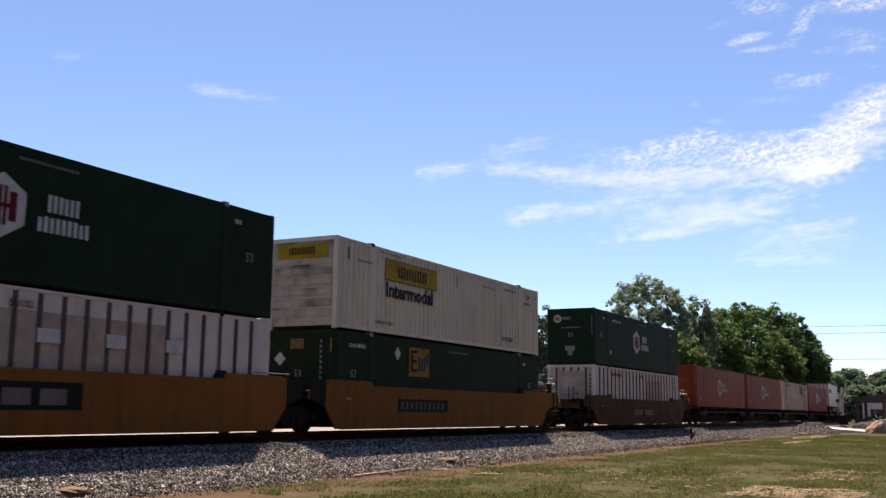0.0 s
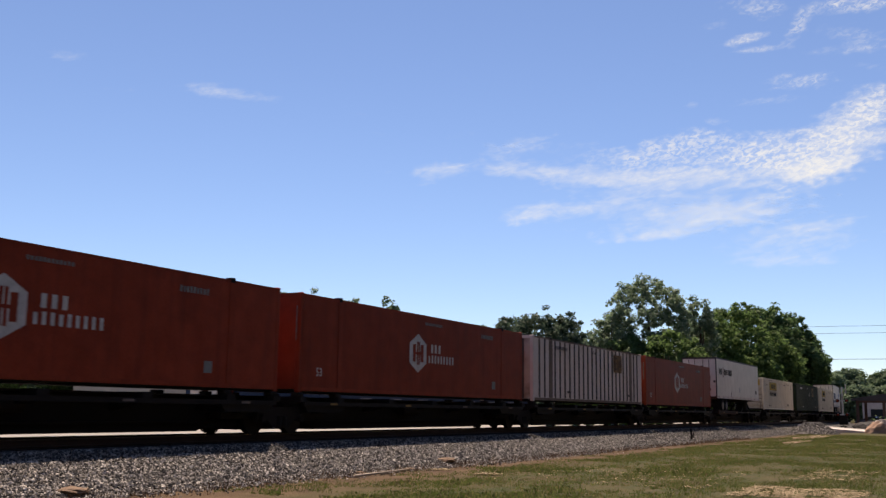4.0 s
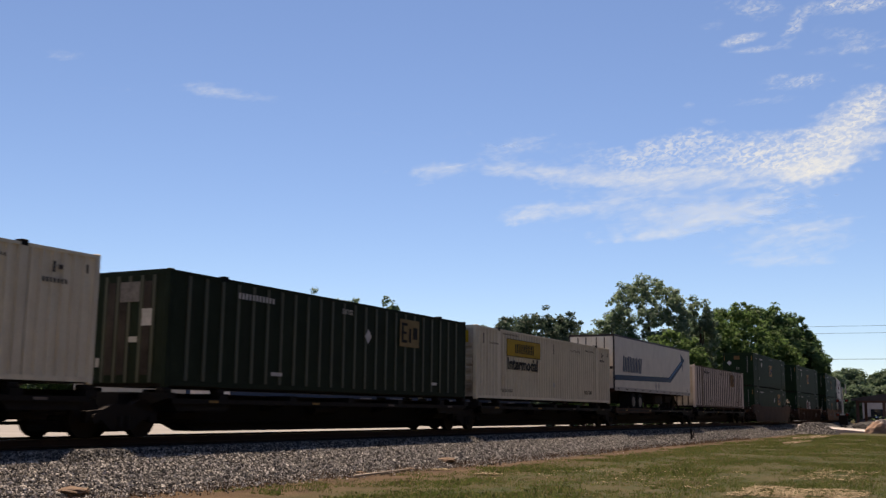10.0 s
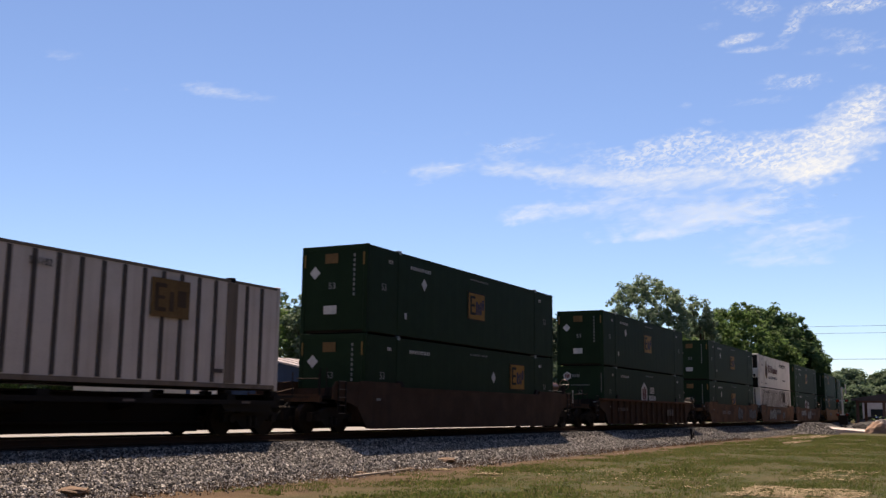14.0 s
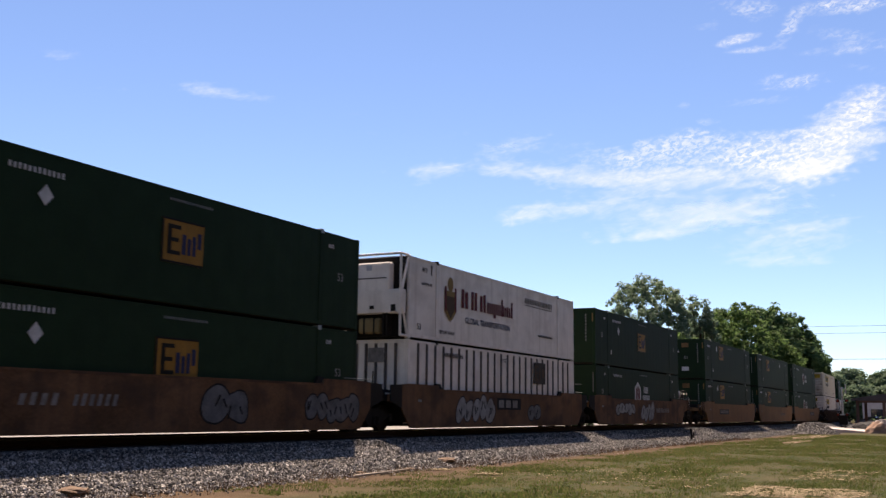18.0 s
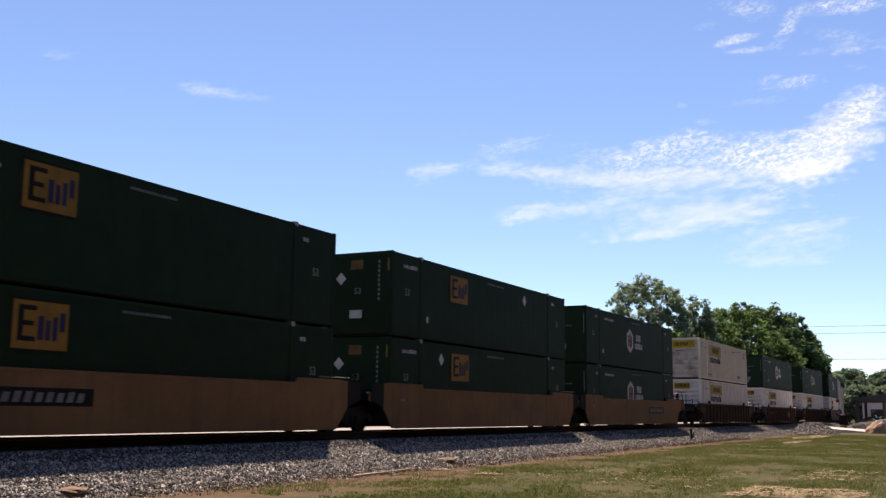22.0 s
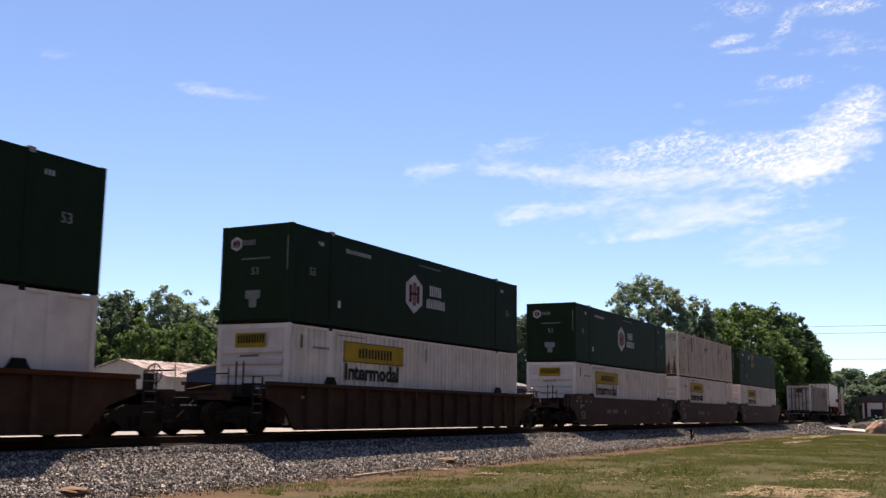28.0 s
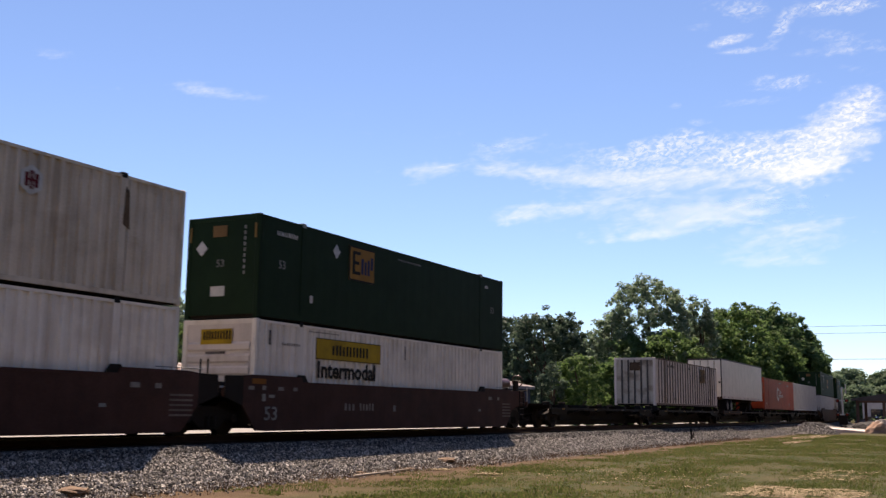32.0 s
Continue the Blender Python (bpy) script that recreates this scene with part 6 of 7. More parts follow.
def trees():
    def rise(dist, el):
        return dist * math.tan(radians(el)) + EYE[2] - GROUND
    broad = "broad leafy tree in full summer green behind the track"
    grey = "tall airy tree with pale grey-green leaves"
    dark = "dense dark green tree behind the track"
    bush = "dense leafy bush growing beside the warehouse"
    beyond = [  # name, bearing, distance, top's elevation, radius, leaf, label, low, clumps, airy
        ("pecan_tree", 16.3, 114, 7.7, 5.5, LEAF_C, grey, 0.2, 560, 0.2),
        ("pecan_tree", 18.3, 112, 5.75, 3.0, LEAF_C, grey, 0.12, 240, 0.5),
        ("pecan_tree", 13.5, 118, 6.55, 2.3, LEAF_C, grey, 0.3, 150, 0.6),
        ("oak_tree", 11.5, 132, 6.3, 5.2, LEAF_A, broad, 0.06, 420, 0.15),
        ("oak_tree", 12.9, 126, 5.5, 4.2, LEAF_A, broad, 0.06, 340, 0.15),
        ("oak_tree", 10.2, 148, 6.1, 5.4, LEAF_B, dark, 0.05, 420, 0.0),
        ("oak_tree", 8.95, 158, 5.35, 4.9, LEAF_B, dark, 0.04, 400, 0.0),
        ("oak_tree", 8.05, 164, 4.2, 3.6, LEAF_B, dark, 0.04, 300, 0.0),
        ("oak_tree", 9.6, 140, 4.5, 4.0, LEAF_A, broad, 0.04, 320, 0.2),
        ("oak_tree", 7.75, 158, 3.0, 2.6, LEAF_A, broad, 0.04, 220, 0.1),
        ("oak_tree", 15.2, 108, 4.5, 4.4, LEAF_A, broad, 0.05, 340, 0.2),
        ("oak_tree", 17.3, 110, 4.4, 3.6, LEAF_B, broad, 0.05, 300, 0.2),
        ("oak_tree", 11.0, 128, 3.9, 4.2, LEAF_A, broad, 0.04, 300, 0.2),
        ("magnolia_tree", 22.1, 122, 5.90, 4.5, LEAF_D, dark, 0.06, 420, 0.1),
        ("magnolia_tree", 23.6, 126, 5.60, 3.4, LEAF_D, dark, 0.06, 300, 0.1),
        ("magnolia_tree", 20.8, 124, 5.50, 3.2, LEAF_D, dark, 0.06, 300, 0.1),
        ("pecan_tree", 19.5, 130, 4.75, 2.6, LEAF_C, grey, 0.2, 150, 0.9),
        ("bush", 20.2, 92, 3.35, 2.6, LEAF_A, bush, 0.0, 220, 0.1),
        ("bush", 21.6, 90, 2.75, 1.5, LEAF_D, bush, 0.0, 120, 0.3),
        ("bush", 18.2, 96, 3.2, 2.6, LEAF_A, bush, 0.0, 220, 0.1),
        ("bush", 16.2, 98, 2.9, 2.8, LEAF_A, bush, 0.0, 220, 0.1),
    ]
    beside = [
        ("oak_tree", 25.9, 128, 5.10, 1.9, LEAF_C, grey, 0.3, 110, 0.8),
        ("oak_tree", 28.6, 132, 3.90, 3.2, LEAF_B, dark, 0.1, 220, 0.3),
        ("oak_tree", 31.2, 128, 4.60, 3.6, LEAF_A, broad, 0.06, 260, 0.3),
        ("pecan_tree", 33.3, 122, 6.50, 3.4, LEAF_C, grey, 0.12, 260, 0.8),
        ("pecan_tree", 35.4, 120, 6.70, 3.4, LEAF_C, grey, 0.12, 260, 0.8),
        ("oak_tree", 37.4, 122, 5.90, 4.4, LEAF_A, dark, 0.04, 320, 0.2),
        ("oak_tree", 39.9, 120, 5.90, 3.2, LEAF_B, dark, 0.04, 300, 0.1),
        ("pecan_tree", 41.4, 116, 6.40, 2.9, LEAF_C, grey, 0.15, 170, 1.0),
        ("pecan_tree", 43.1, 114, 6.80, 3.6, LEAF_C, grey, 0.1, 300, 0.6),
        ("oak_tree", 42.0, 106, 5.00, 3.4, LEAF_A, broad, 0.04, 300, 0.2),
        ("oak_tree", 44.3, 104, 4.80, 3.2, LEAF_A, broad, 0.04, 280, 0.2),
        ("oak_tree", 46.1, 116, 6.35, 3.9, LEAF_D, dark, 0.04, 340, 0.2),
        ("pecan_tree", 49.0, 112, 7.30, 3.8, LEAF_C, grey, 0.06, 320, 0.6),
        ("oak_tree", 50.4, 106, 5.20, 4.2, LEAF_A, broad, 0.04, 320, 0.2),
        ("oak_tree", 52.4, 104, 5.90, 4.4, LEAF_A, broad, 0.04, 320, 0.2),
        ("oak_tree", 55.5, 100, 6.50, 4.6, LEAF_A, dark, 0.04, 300, 0.2),
        ("oak_tree", 45.0, 120, 5.85, 3.4, LEAF_A, broad, 0.05, 320, 0.1),
        ("oak_tree", 40.6, 124, 5.5, 3.6, LEAF_A, broad, 0.05, 320, 0.1),
        ("oak_tree", 47.6, 110, 5.3, 3.4, LEAF_A, broad, 0.05, 300, 0.2),
    ]
    # far trees: haze is painted in through their paler leaves
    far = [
        ("oak_tree", 6.1, 285, 2.65, 6.2, LEAF_HAZE, broad, 0.04, 300, 0.3),
        ("oak_tree", 6.9, 270, 2.3, 4.6, LEAF_HAZE, broad, 0.04, 220, 0.3),
        ("oak_tree", 5.2, 300, 2.0, 5.6, LEAF_HAZE, broad, 0.04, 260, 0.1),
        ("oak_tree", 4.3, 290, 2.45, 5.0, LEAF_HAZE, broad, 0.04, 260, 0.4),
        ("oak_tree", 2.6, 290, 2.6, 6.5, LEAF_HAZE, broad, 0.04, 260, 0.2),
        ("oak_tree", 5.6, 262, 1.65, 4.6, LEAF_HAZE, broad, 0.04, 220, 0.1),
        ("oak_tree", 4.6, 266, 1.6, 4.8, LEAF_HAZE, broad, 0.04, 220, 0.1),
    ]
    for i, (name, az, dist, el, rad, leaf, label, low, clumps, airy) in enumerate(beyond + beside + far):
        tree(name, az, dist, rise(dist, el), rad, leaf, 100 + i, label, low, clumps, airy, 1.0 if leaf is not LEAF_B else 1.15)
    # the wood that closes the view behind, in one mass
    nr = np.random.RandomState(77)
    n = 4200
    az = nr.uniform(-4, 62, n)
    dist = np.where(az < 9, nr.uniform(330, 420, n), nr.uniform(150, 215, n))
    crest = np.where(az < 9, 1.35, np.where(az < 25, 3.3, np.where(az < 30, 1.95, 4.9)))
    crest = crest * (1 + 0.2 * np.sin(az * 2.1) + 0.12 * np.sin(az * 5.3 + 1) + 0.08 * np.sin(az * 11.0 + dist))
    up = dist * np.tan(np.radians(crest)) * nr.rand(n) ** 0.6 + 1.0
    o = np.stack([EYE[0] + dist * np.cos(np.radians(az)), EYE[1] + dist * np.sin(np.radians(az)), GROUND + up], 1)
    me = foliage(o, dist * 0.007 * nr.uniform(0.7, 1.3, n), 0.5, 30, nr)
    # the distant wood has the same painted haze
    tagged(put("far_wood", me, LEAF_HAZE, None), "dense green woodland in the distance", "woodland", kind="stuff")


# ---- buildings beyond the track ----
def shed(name, label, x0, x1, y0, y1, eave, ridge, wall, roof, ribs):
    """A gabled shed whose ridge runs along the line; heights over the ground."""
    root = thing(name, label, "building")
    ym = (y0 + y1) / 2
    g = GROUND
    for x in (x0, x1 - 0.15):
        part("gable_wall", prism(bmesh.new(), [(y0, g), (y1, g), (y1, g + eave), (ym, g + ridge - 0.1), (y0, g + eave)], "x", x, x + 0.15), wall, root)
    for y in (y0, y1 - 0.15):
        part("side_wall", boxed(x0 + 0.15, x1 - 0.15, y, y + 0.15, g, g + eave - 0.03), wall, root)
    for s in (-1, 1):
        edge = y0 - 0.4 if s < 0 else y1 + 0.4
        drop = (ridge - eave) / (ym - y0) * 0.4
        sheet = part("roof", prism(bmesh.new(), [(edge, g + eave - drop), (ym, g + ridge), (ym, g + ridge + 0.06), (edge, g + eave - drop + 0.06)], "x", x0 - 0.3, x1 + 0.3), roof, root)
        n = int((x1 - x0) / ribs)
        for i in range(n + 1):
            x = x0 - 0.25 + i * (x1 - x0 + 0.45) / n
            part("roof_seam", prism(bmesh.new(), [(edge, g + eave - drop + 0.065), (ym, g + ridge + 0.065), (ym, g + ridge + 0.1), (edge, g + eave - drop + 0.1)], "x", x, x + 0.05), roof, sheet)
    return root


def buildings():
    g = GROUND
    b = shed("warehouse", "long blue metal warehouse with a bright white metal roof", 58, 95, 21.5, 33.5, 4.15, 5.35, BUILDING_BLUE, ROOF_WHITE, 1.6)
    door = part("roll_door", boxed(57.93, 58.0, 29.3, 33.0, g, g + 3.35), DOOR_WHITE, b, "white roll-up door")
    for i in range(7):
        part("door_slat", boxed(57.9, 57.93, 29.35, 32.95, g + 0.1 + i * 0.46, g + 0.5 + i * 0.46), DOOR_WHITE, door)
    part("doorway", boxed(57.95, 58.0, 23.0, 24.4, g, g + 2.2), BUILDING_GREY, b, "dark side door")
    for i in range(7):
        w = part("window", boxed(63 + i * 4.4, 64.6 + i * 4.4, 21.42, 21.5, g + 1.3, g + 2.5), BUILDING_GREY, b)
        part("window_frame", boxed(62.9 + i * 4.4, 64.7 + i * 4.4, 21.40, 21.46, g + 1.18, g + 1.27), ROOF_WHITE, w)
    part("fascia", boxed(57.9, 95.1, 21.05, 21.12, g + 3.86, g + 4.06), BUILDING_GREY, b)
    r = shed("barn", "old tan shed with a rusty white tin roof", 66.5, 81, 43.5, 54.5, 4.3, 5.8, BUILDING_TAN, ROOF_RUST, 0.75)
    part("shed_door", boxed(66.43, 66.5, 46.0, 48.9, g, g + 2.9), DOOR_WHITE, r, "pale double door")
    part("shed_window", boxed(69.5, 71.5, 43.43, 43.5, g + 1.2, g + 2.6), DOOR_WHITE, r)
    # utility poles with a transformer
    for x, y, h, fat in ((88.5, 28.6 + 3.6, 11.4, True), (92.6, 33.4 + 3.0, 7.6, False)):
        pole = thing("utility_pole", "tall weathered wooden utility pole with crossarm", "utility pole", "utility poles")
        part("pole", tubed((x, y, GROUND - 0.2), (x, y, GROUND + h), 0.16, 10, 0.11), WOOD_POLE, pole)
        part("crossarm", boxed(x - 0.06, x + 0.06, y - 1.1, y + 1.1, GROUND + h - 0.75, GROUND + h - 0.6), WOOD_POLE, pole)
        for k in (-1.0, -0.35, 0.35, 1.0):
            part("insulator", tubed((x, y + k, GROUND + h - 0.6), (x, y + k, GROUND + h - 0.42), 0.045, 6), GALV, pole)
        if fat:
            for k in (-0.55, 0.0, 0.55):
                part("transformer", tubed((x + 0.35, y + k, GROUND + h - 5.0), (x + 0.35, y + k, GROUND + h - 3.9), 0.24, 10), GALV, pole, "grey transformer can")
    # shop sign on a post
    s = thing("pole_sign", "dark shop sign with pale lettering bars on a post", "sign")
    sx, sy = 90.5, 24.9
    part("post", boxed(sx - 0.1, sx + 0.1, sy - 0.1, sy + 0.1, g, g + 5.4), BRICKISH, s)
    part("panel", boxed(sx - 0.12, sx + 0.12, sy - 1.35, sy + 1.15, g + 6.2, g + 8.2, bevel=0.03), SIGN_DARK, s)
    part("lower_panel", boxed(sx - 0.12, sx + 0.12, sy - 1.35, sy + 1.15, g + 5.4, g + 6.1, bevel=0.03), DOOR_WHITE, s, "white lower board")
    decal("lettering_mark", bars(-sy - 0.8, -sy + 0.9, g + 7.1, g + 7.6, 6, 2), sx - 0.125, LETTER, s, end=True)
    decal("small_mark", bars(-sy - 0.8, -sy + 0.9, g + 5.6, g + 5.85, 9, 3), sx - 0.125, BLACK, s, end=True)


# ---- the crossing and what stands beyond it ----
def crossing():
    g = GROUND
    ramp = [(-60.0, 0.02), (-11.0, 0.03), (-4.6, 0.44), (-2.3, 0.66), (-1.5, 0.68)]
    outline = [(y, g + z) for y, z in ramp] + [(-1.5, g - 0.1), (-60.0, g - 0.1)]
    tagged(part("crossing_road", prism(bmesh.new(), outline, "x", 107.9, 117.5), LOT, None),
           "pale side road rising to the level crossing", "road", kind="structure")
    bm = bmesh.new()
    low, high = [], []
    for y, z in [(-60.0, 0.02), (-30.0, 0.02)] + ramp[1:4]:
        low.append(bm.verts.new((106.7, y, g + z - 0.03)))
        high.append(bm.verts.new((107.9, y, g + z + 0.07)))
    back = [bm.verts.new((107.95, v.co.y, g - 0.05)) for v in high]
    foot = [bm.verts.new((106.7, v.co.y, g - 0.1)) for v in low]
    for i in range(len(low) - 1):
        bm.faces.new((low[i], low[i + 1], high[i + 1], high[i]))
        bm.faces.new((high[i], high[i + 1], back[i + 1], back[i]))
        bm.faces.new((foot[i], foot[i + 1], low[i + 1], low[i]))
    bmesh.ops.recalc_face_normals(bm, faces=bm.faces[:])
    tagged(part("kerb", bm, DOOR_WHITE, None),
           "white concrete apron along the side road", "kerb", kind="structure")
    for name, label, cx, cy, rx, ry, material in (("sand_patch", "bare pale sandy patch in the grass", 83.0, -7.2, 10.0, 1.05, SAND_M), ("sand_patch", "bare pale sandy patch in the grass", 66.0, -8.6, 5.0, 0.5, SAND_M)):
        rnd = random.Random(cx)
        pts = [(cx + rx * math.cos(2 * math.pi * i / 28) * rnd.uniform(0.75, 1.1), cy + ry * math.sin(2 * math.pi * i / 28) * rnd.uniform(0.7, 1.15)) for i in range(28)]
        tagged(part(name, prism(bmesh.new(), pts, "z", g - 0.08, g + 0.035), material, None), label, "bare ground", kind="structure")
    m = thing("crossing_signal", "grey level-crossing mast with dark lamp hoods and a white board", "crossing signal")
    x, y = 127.0, -4.35
    part("mast", tubed((x, y, g), (x, y, g + 4.7), 0.11, 10), GALV, m)
    part("base", boxed(x - 0.35, x + 0.35, y - 0.35, y + 0.35, g, g + 0.45, bevel=0.04), GRIMY, m)
    part("gate_box", boxed(x - 0.45, x + 0.35, y - 0.5, y + 0.4, g + 0.6, g + 1.7, bevel=0.05), GRIMY, m)
    for h0 in (3.35, 1.75):
        part("lamp_bar", boxed(x - 0.12, x - 0.05, y - 0.6, y + 0.6, g + h0 - 0.05, g + h0 + 0.05), ALU, m)
        for k in (-0.5, 0.5):
            hood = part("lamp_hood", tubed((x - 0.35, y + k, g + h0), (x - 0.05, y + k, g + h0), 0.2, 14), GRIMY, m, "dark round lamp hood")
            part("lens", tubed((x - 0.37, y + k, g + h0), (x - 0.355, y + k, g + h0), 0.14, 12), SIG_RED, hood)
            part("hood_cap", boxed(x - 0.36, x - 0.05, y + k - 0.14, y + k + 0.14, g + h0 + 0.17, g + h0 + 0.2), ALU, hood)
    part("bell", tubed((x, y, g + 4.7), (x, y, g + 4.95), 0.17, 10, 0.08), CAR_WHITE, m, "white bell cap")
    part("flag", boxed(x - 0.1, x - 0.07, y - 0.48, y - 0.34, g + 4.2, g + 5.3), CAR_WHITE, m, "white marker board")
    p = thing("pavilion", "open-sided pavilion with a low dark shingle roof", "pavilion")
    x0, x1, y0, y1 = 158, 170, -20.5, -2.9
    part("roof", prism(bmesh.new(), [(y0 - 0.8, g + 4.05), (y0 + 5.5, g + 4.75), (y1 - 3.5, g + 4.75), (y1 + 0.8, g + 4.05), (y1 + 0.8, g + 3.8), (y0 - 0.8, g + 3.8)], "x", x0 - 0.8, x1 + 0.8), SHINGLE, p)
    for i in range(6):
        for xx in (x0, x1):
            yy = y0 + (y1 - y0) * i / 5
            part("post", boxed(xx - 0.2, xx + 0.2, yy - 0.2, yy + 0.2, g, g + 3.8), BRICKISH, p)
    part("beam", boxed(x0 - 0.15, x0 + 0.15, y0, y1, g + 3.5, g + 3.8), BRICKISH, p)
    for i, (cx, cy) in enumerate(((150.5, -6.6), (151.5, -10.4), (190.0, -1.6), (190.5, -4.6), (191.0, -7.6))):
        c = thing("parked_car", "parked white car beside the pavilion" if i < 2 else "dark parked car behind the pavilion", "car", "parked cars")
        paint = CAR_WHITE if i < 2 else SIGN_DARK
        c.matrix_basis = pose(cx, cy, g + 0.02, 0, 0, 80)
        part("body", prism(bmesh.new(), [(-2.2, 0.35), (2.2, 0.35), (2.25, 0.75), (1.4, 0.95), (-2.1, 1.0), (-2.25, 0.7)], "y", -0.88, 0.88), paint, c)
        part("cabin", prism(bmesh.new(), [(-1.7, 1.0), (1.05, 0.96), (0.35, 1.48), (-1.1, 1.5)], "y", -0.78, 0.78), CAR_GLASS, c, "dark glass cabin")
        part("roof_panel", boxed(-1.05, 0.3, -0.72, 0.72, 1.49, 1.53), paint, c)
        for wx in (-1.35, 1.35):
            for wy in (-0.8, 0.8):
                part("wheel", tubed((wx, wy - 0.1, 0.33), (wx, wy + 0.1, 0.33), 0.33, 14), RUBBER, c)
    lot = grid_mesh("car_park", [140 + 8 * i for i in range(13)], [-62, -45, -30, -18, -8, -3], lambda x, y: g + 0.03)
    tagged(put("car_park", lot, LOT, None), "pale car park around the pavilion", "car park", kind="structure")
    shop = thing("shop_building", "low pale shop building behind the car park", "building")
    part("wall", boxed(206, 214, -18.0, 1.0, g, g + 4.7), CAR_WHITE_WALL, shop)
    part("roof", boxed(205.6, 214.4, -18.4, 1.4, g + 4.7, g + 4.9), SHINGLE, shop)
    for i in range(5):
        part("window", boxed(205.93, 206.0, -17.0 + i * 3.6, -14.8 + i * 3.6, g + 0.6, g + 2.9), CAR_GLASS, shop)

    def heap(name, label, category, cx, cy, rx, ry, h, material):
        bm = bmesh.new()
        bmesh.ops.create_icosphere(bm, subdivisions=3, radius=1)
        for v in bm.verts:
            k = 1 + 0.3 * noise.noise(v.co * 2.2 + Vector((cx, 0, 0)))
            v.co = Vector((v.co.x * rx * k, v.co.y * ry * k, max(v.co.z, -0.05) * h * k))
        ob = part(name, bm, material, None)
        ob.location = (cx, cy, g)
        tagged(ob, label, category)
    heap("earth_heap", "heap of red-orange earth beside the road", "earth heap", 105.4, -10.1, 1.0, 1.35, 1.2, DIRT_PILE)
    heap("boulder", "pale stone lying on the earth heap", "boulder", 105.4, -10.2, 0.75, 1.0, 1.38, SANDSTONE_PALE)
    heap("rubble_mound", "low grey gravel heap by the crossing", "gravel heap", 138, -6.6, 2.2, 2.2, 1.0, BALLAST_M)
    rnd = random.Random(5)
    verts, faces = [], []
    for _ in range(1400):
        a = rnd.uniform(0, 6.3)
        o = Vector((147 + rnd.gauss(0, 0.5), -8.4 + rnd.gauss(0, 1.1), g + abs(rnd.gauss(0.6, 0.4))))
        u = Vector((rnd.gauss(0, 1), rnd.gauss(0, 1), rnd.gauss(0, 1))).normalized() * 0.16
        v = u.orthogonal() * 0.6
        i = len(verts)
        verts += [tuple(o - u), tuple(o - v), tuple(o + u), tuple(o + v)]
        faces.append((i, i + 1, i + 2, i + 3))
    me = bpy.data.meshes.new("hedge")
    me.from_pydata(verts, [], faces)
    hd = thing("hedge", "low clipped dark green hedge", "hedge")
    put("leaves", me, LEAF_B, hd)
    part("stems", boxed(146.8, 147.2, -9.6, -7.2, g, g + 0.5), BARK, hd)
    for az in (10.5, -6.3):
        px, py = 222 * math.cos(radians(az)), EYE[1] + 222 * math.sin(radians(az))
        pl = thing("utility_pole", "tall weathered wooden utility pole with crossarm", "utility pole", "utility poles")
        part("pole", tubed((px, py, g - 0.2), (px, py, EYE[2] + 222 * math.tan(radians(4.66)) + 0.3), 0.2, 10, 0.12), WOOD_POLE, pl)
        part("crossarm", boxed(px - 1.0, px + 1.0, py - 0.08, py + 0.08, EYE[2] + 222 * math.tan(radians(4.66)) - 0.2, EYE[2] + 222 * math.tan(radians(4.66)) - 0.02), WOOD_POLE, pl)
    for el, name in ((4.66, "power_line"), (4.29, "power_line"), (2.93, "power_line")):
        bm = bmesh.new()
        d = 222
        h = EYE[2] + d * math.tan(radians(el))
        prev = None
        for i in range(13):
            az = radians(10.5 - i * 1.4)
            q = (d * math.cos(az), EYE[1] + d * math.sin(az), h)
            if prev:
                tube(bm, prev, q, 0.045 if el < 4 else 0.03, 4)
            prev = q
        tagged(part(name, bm, WIRE, None), "long overhead power wire against the sky", "wire", "power wires")


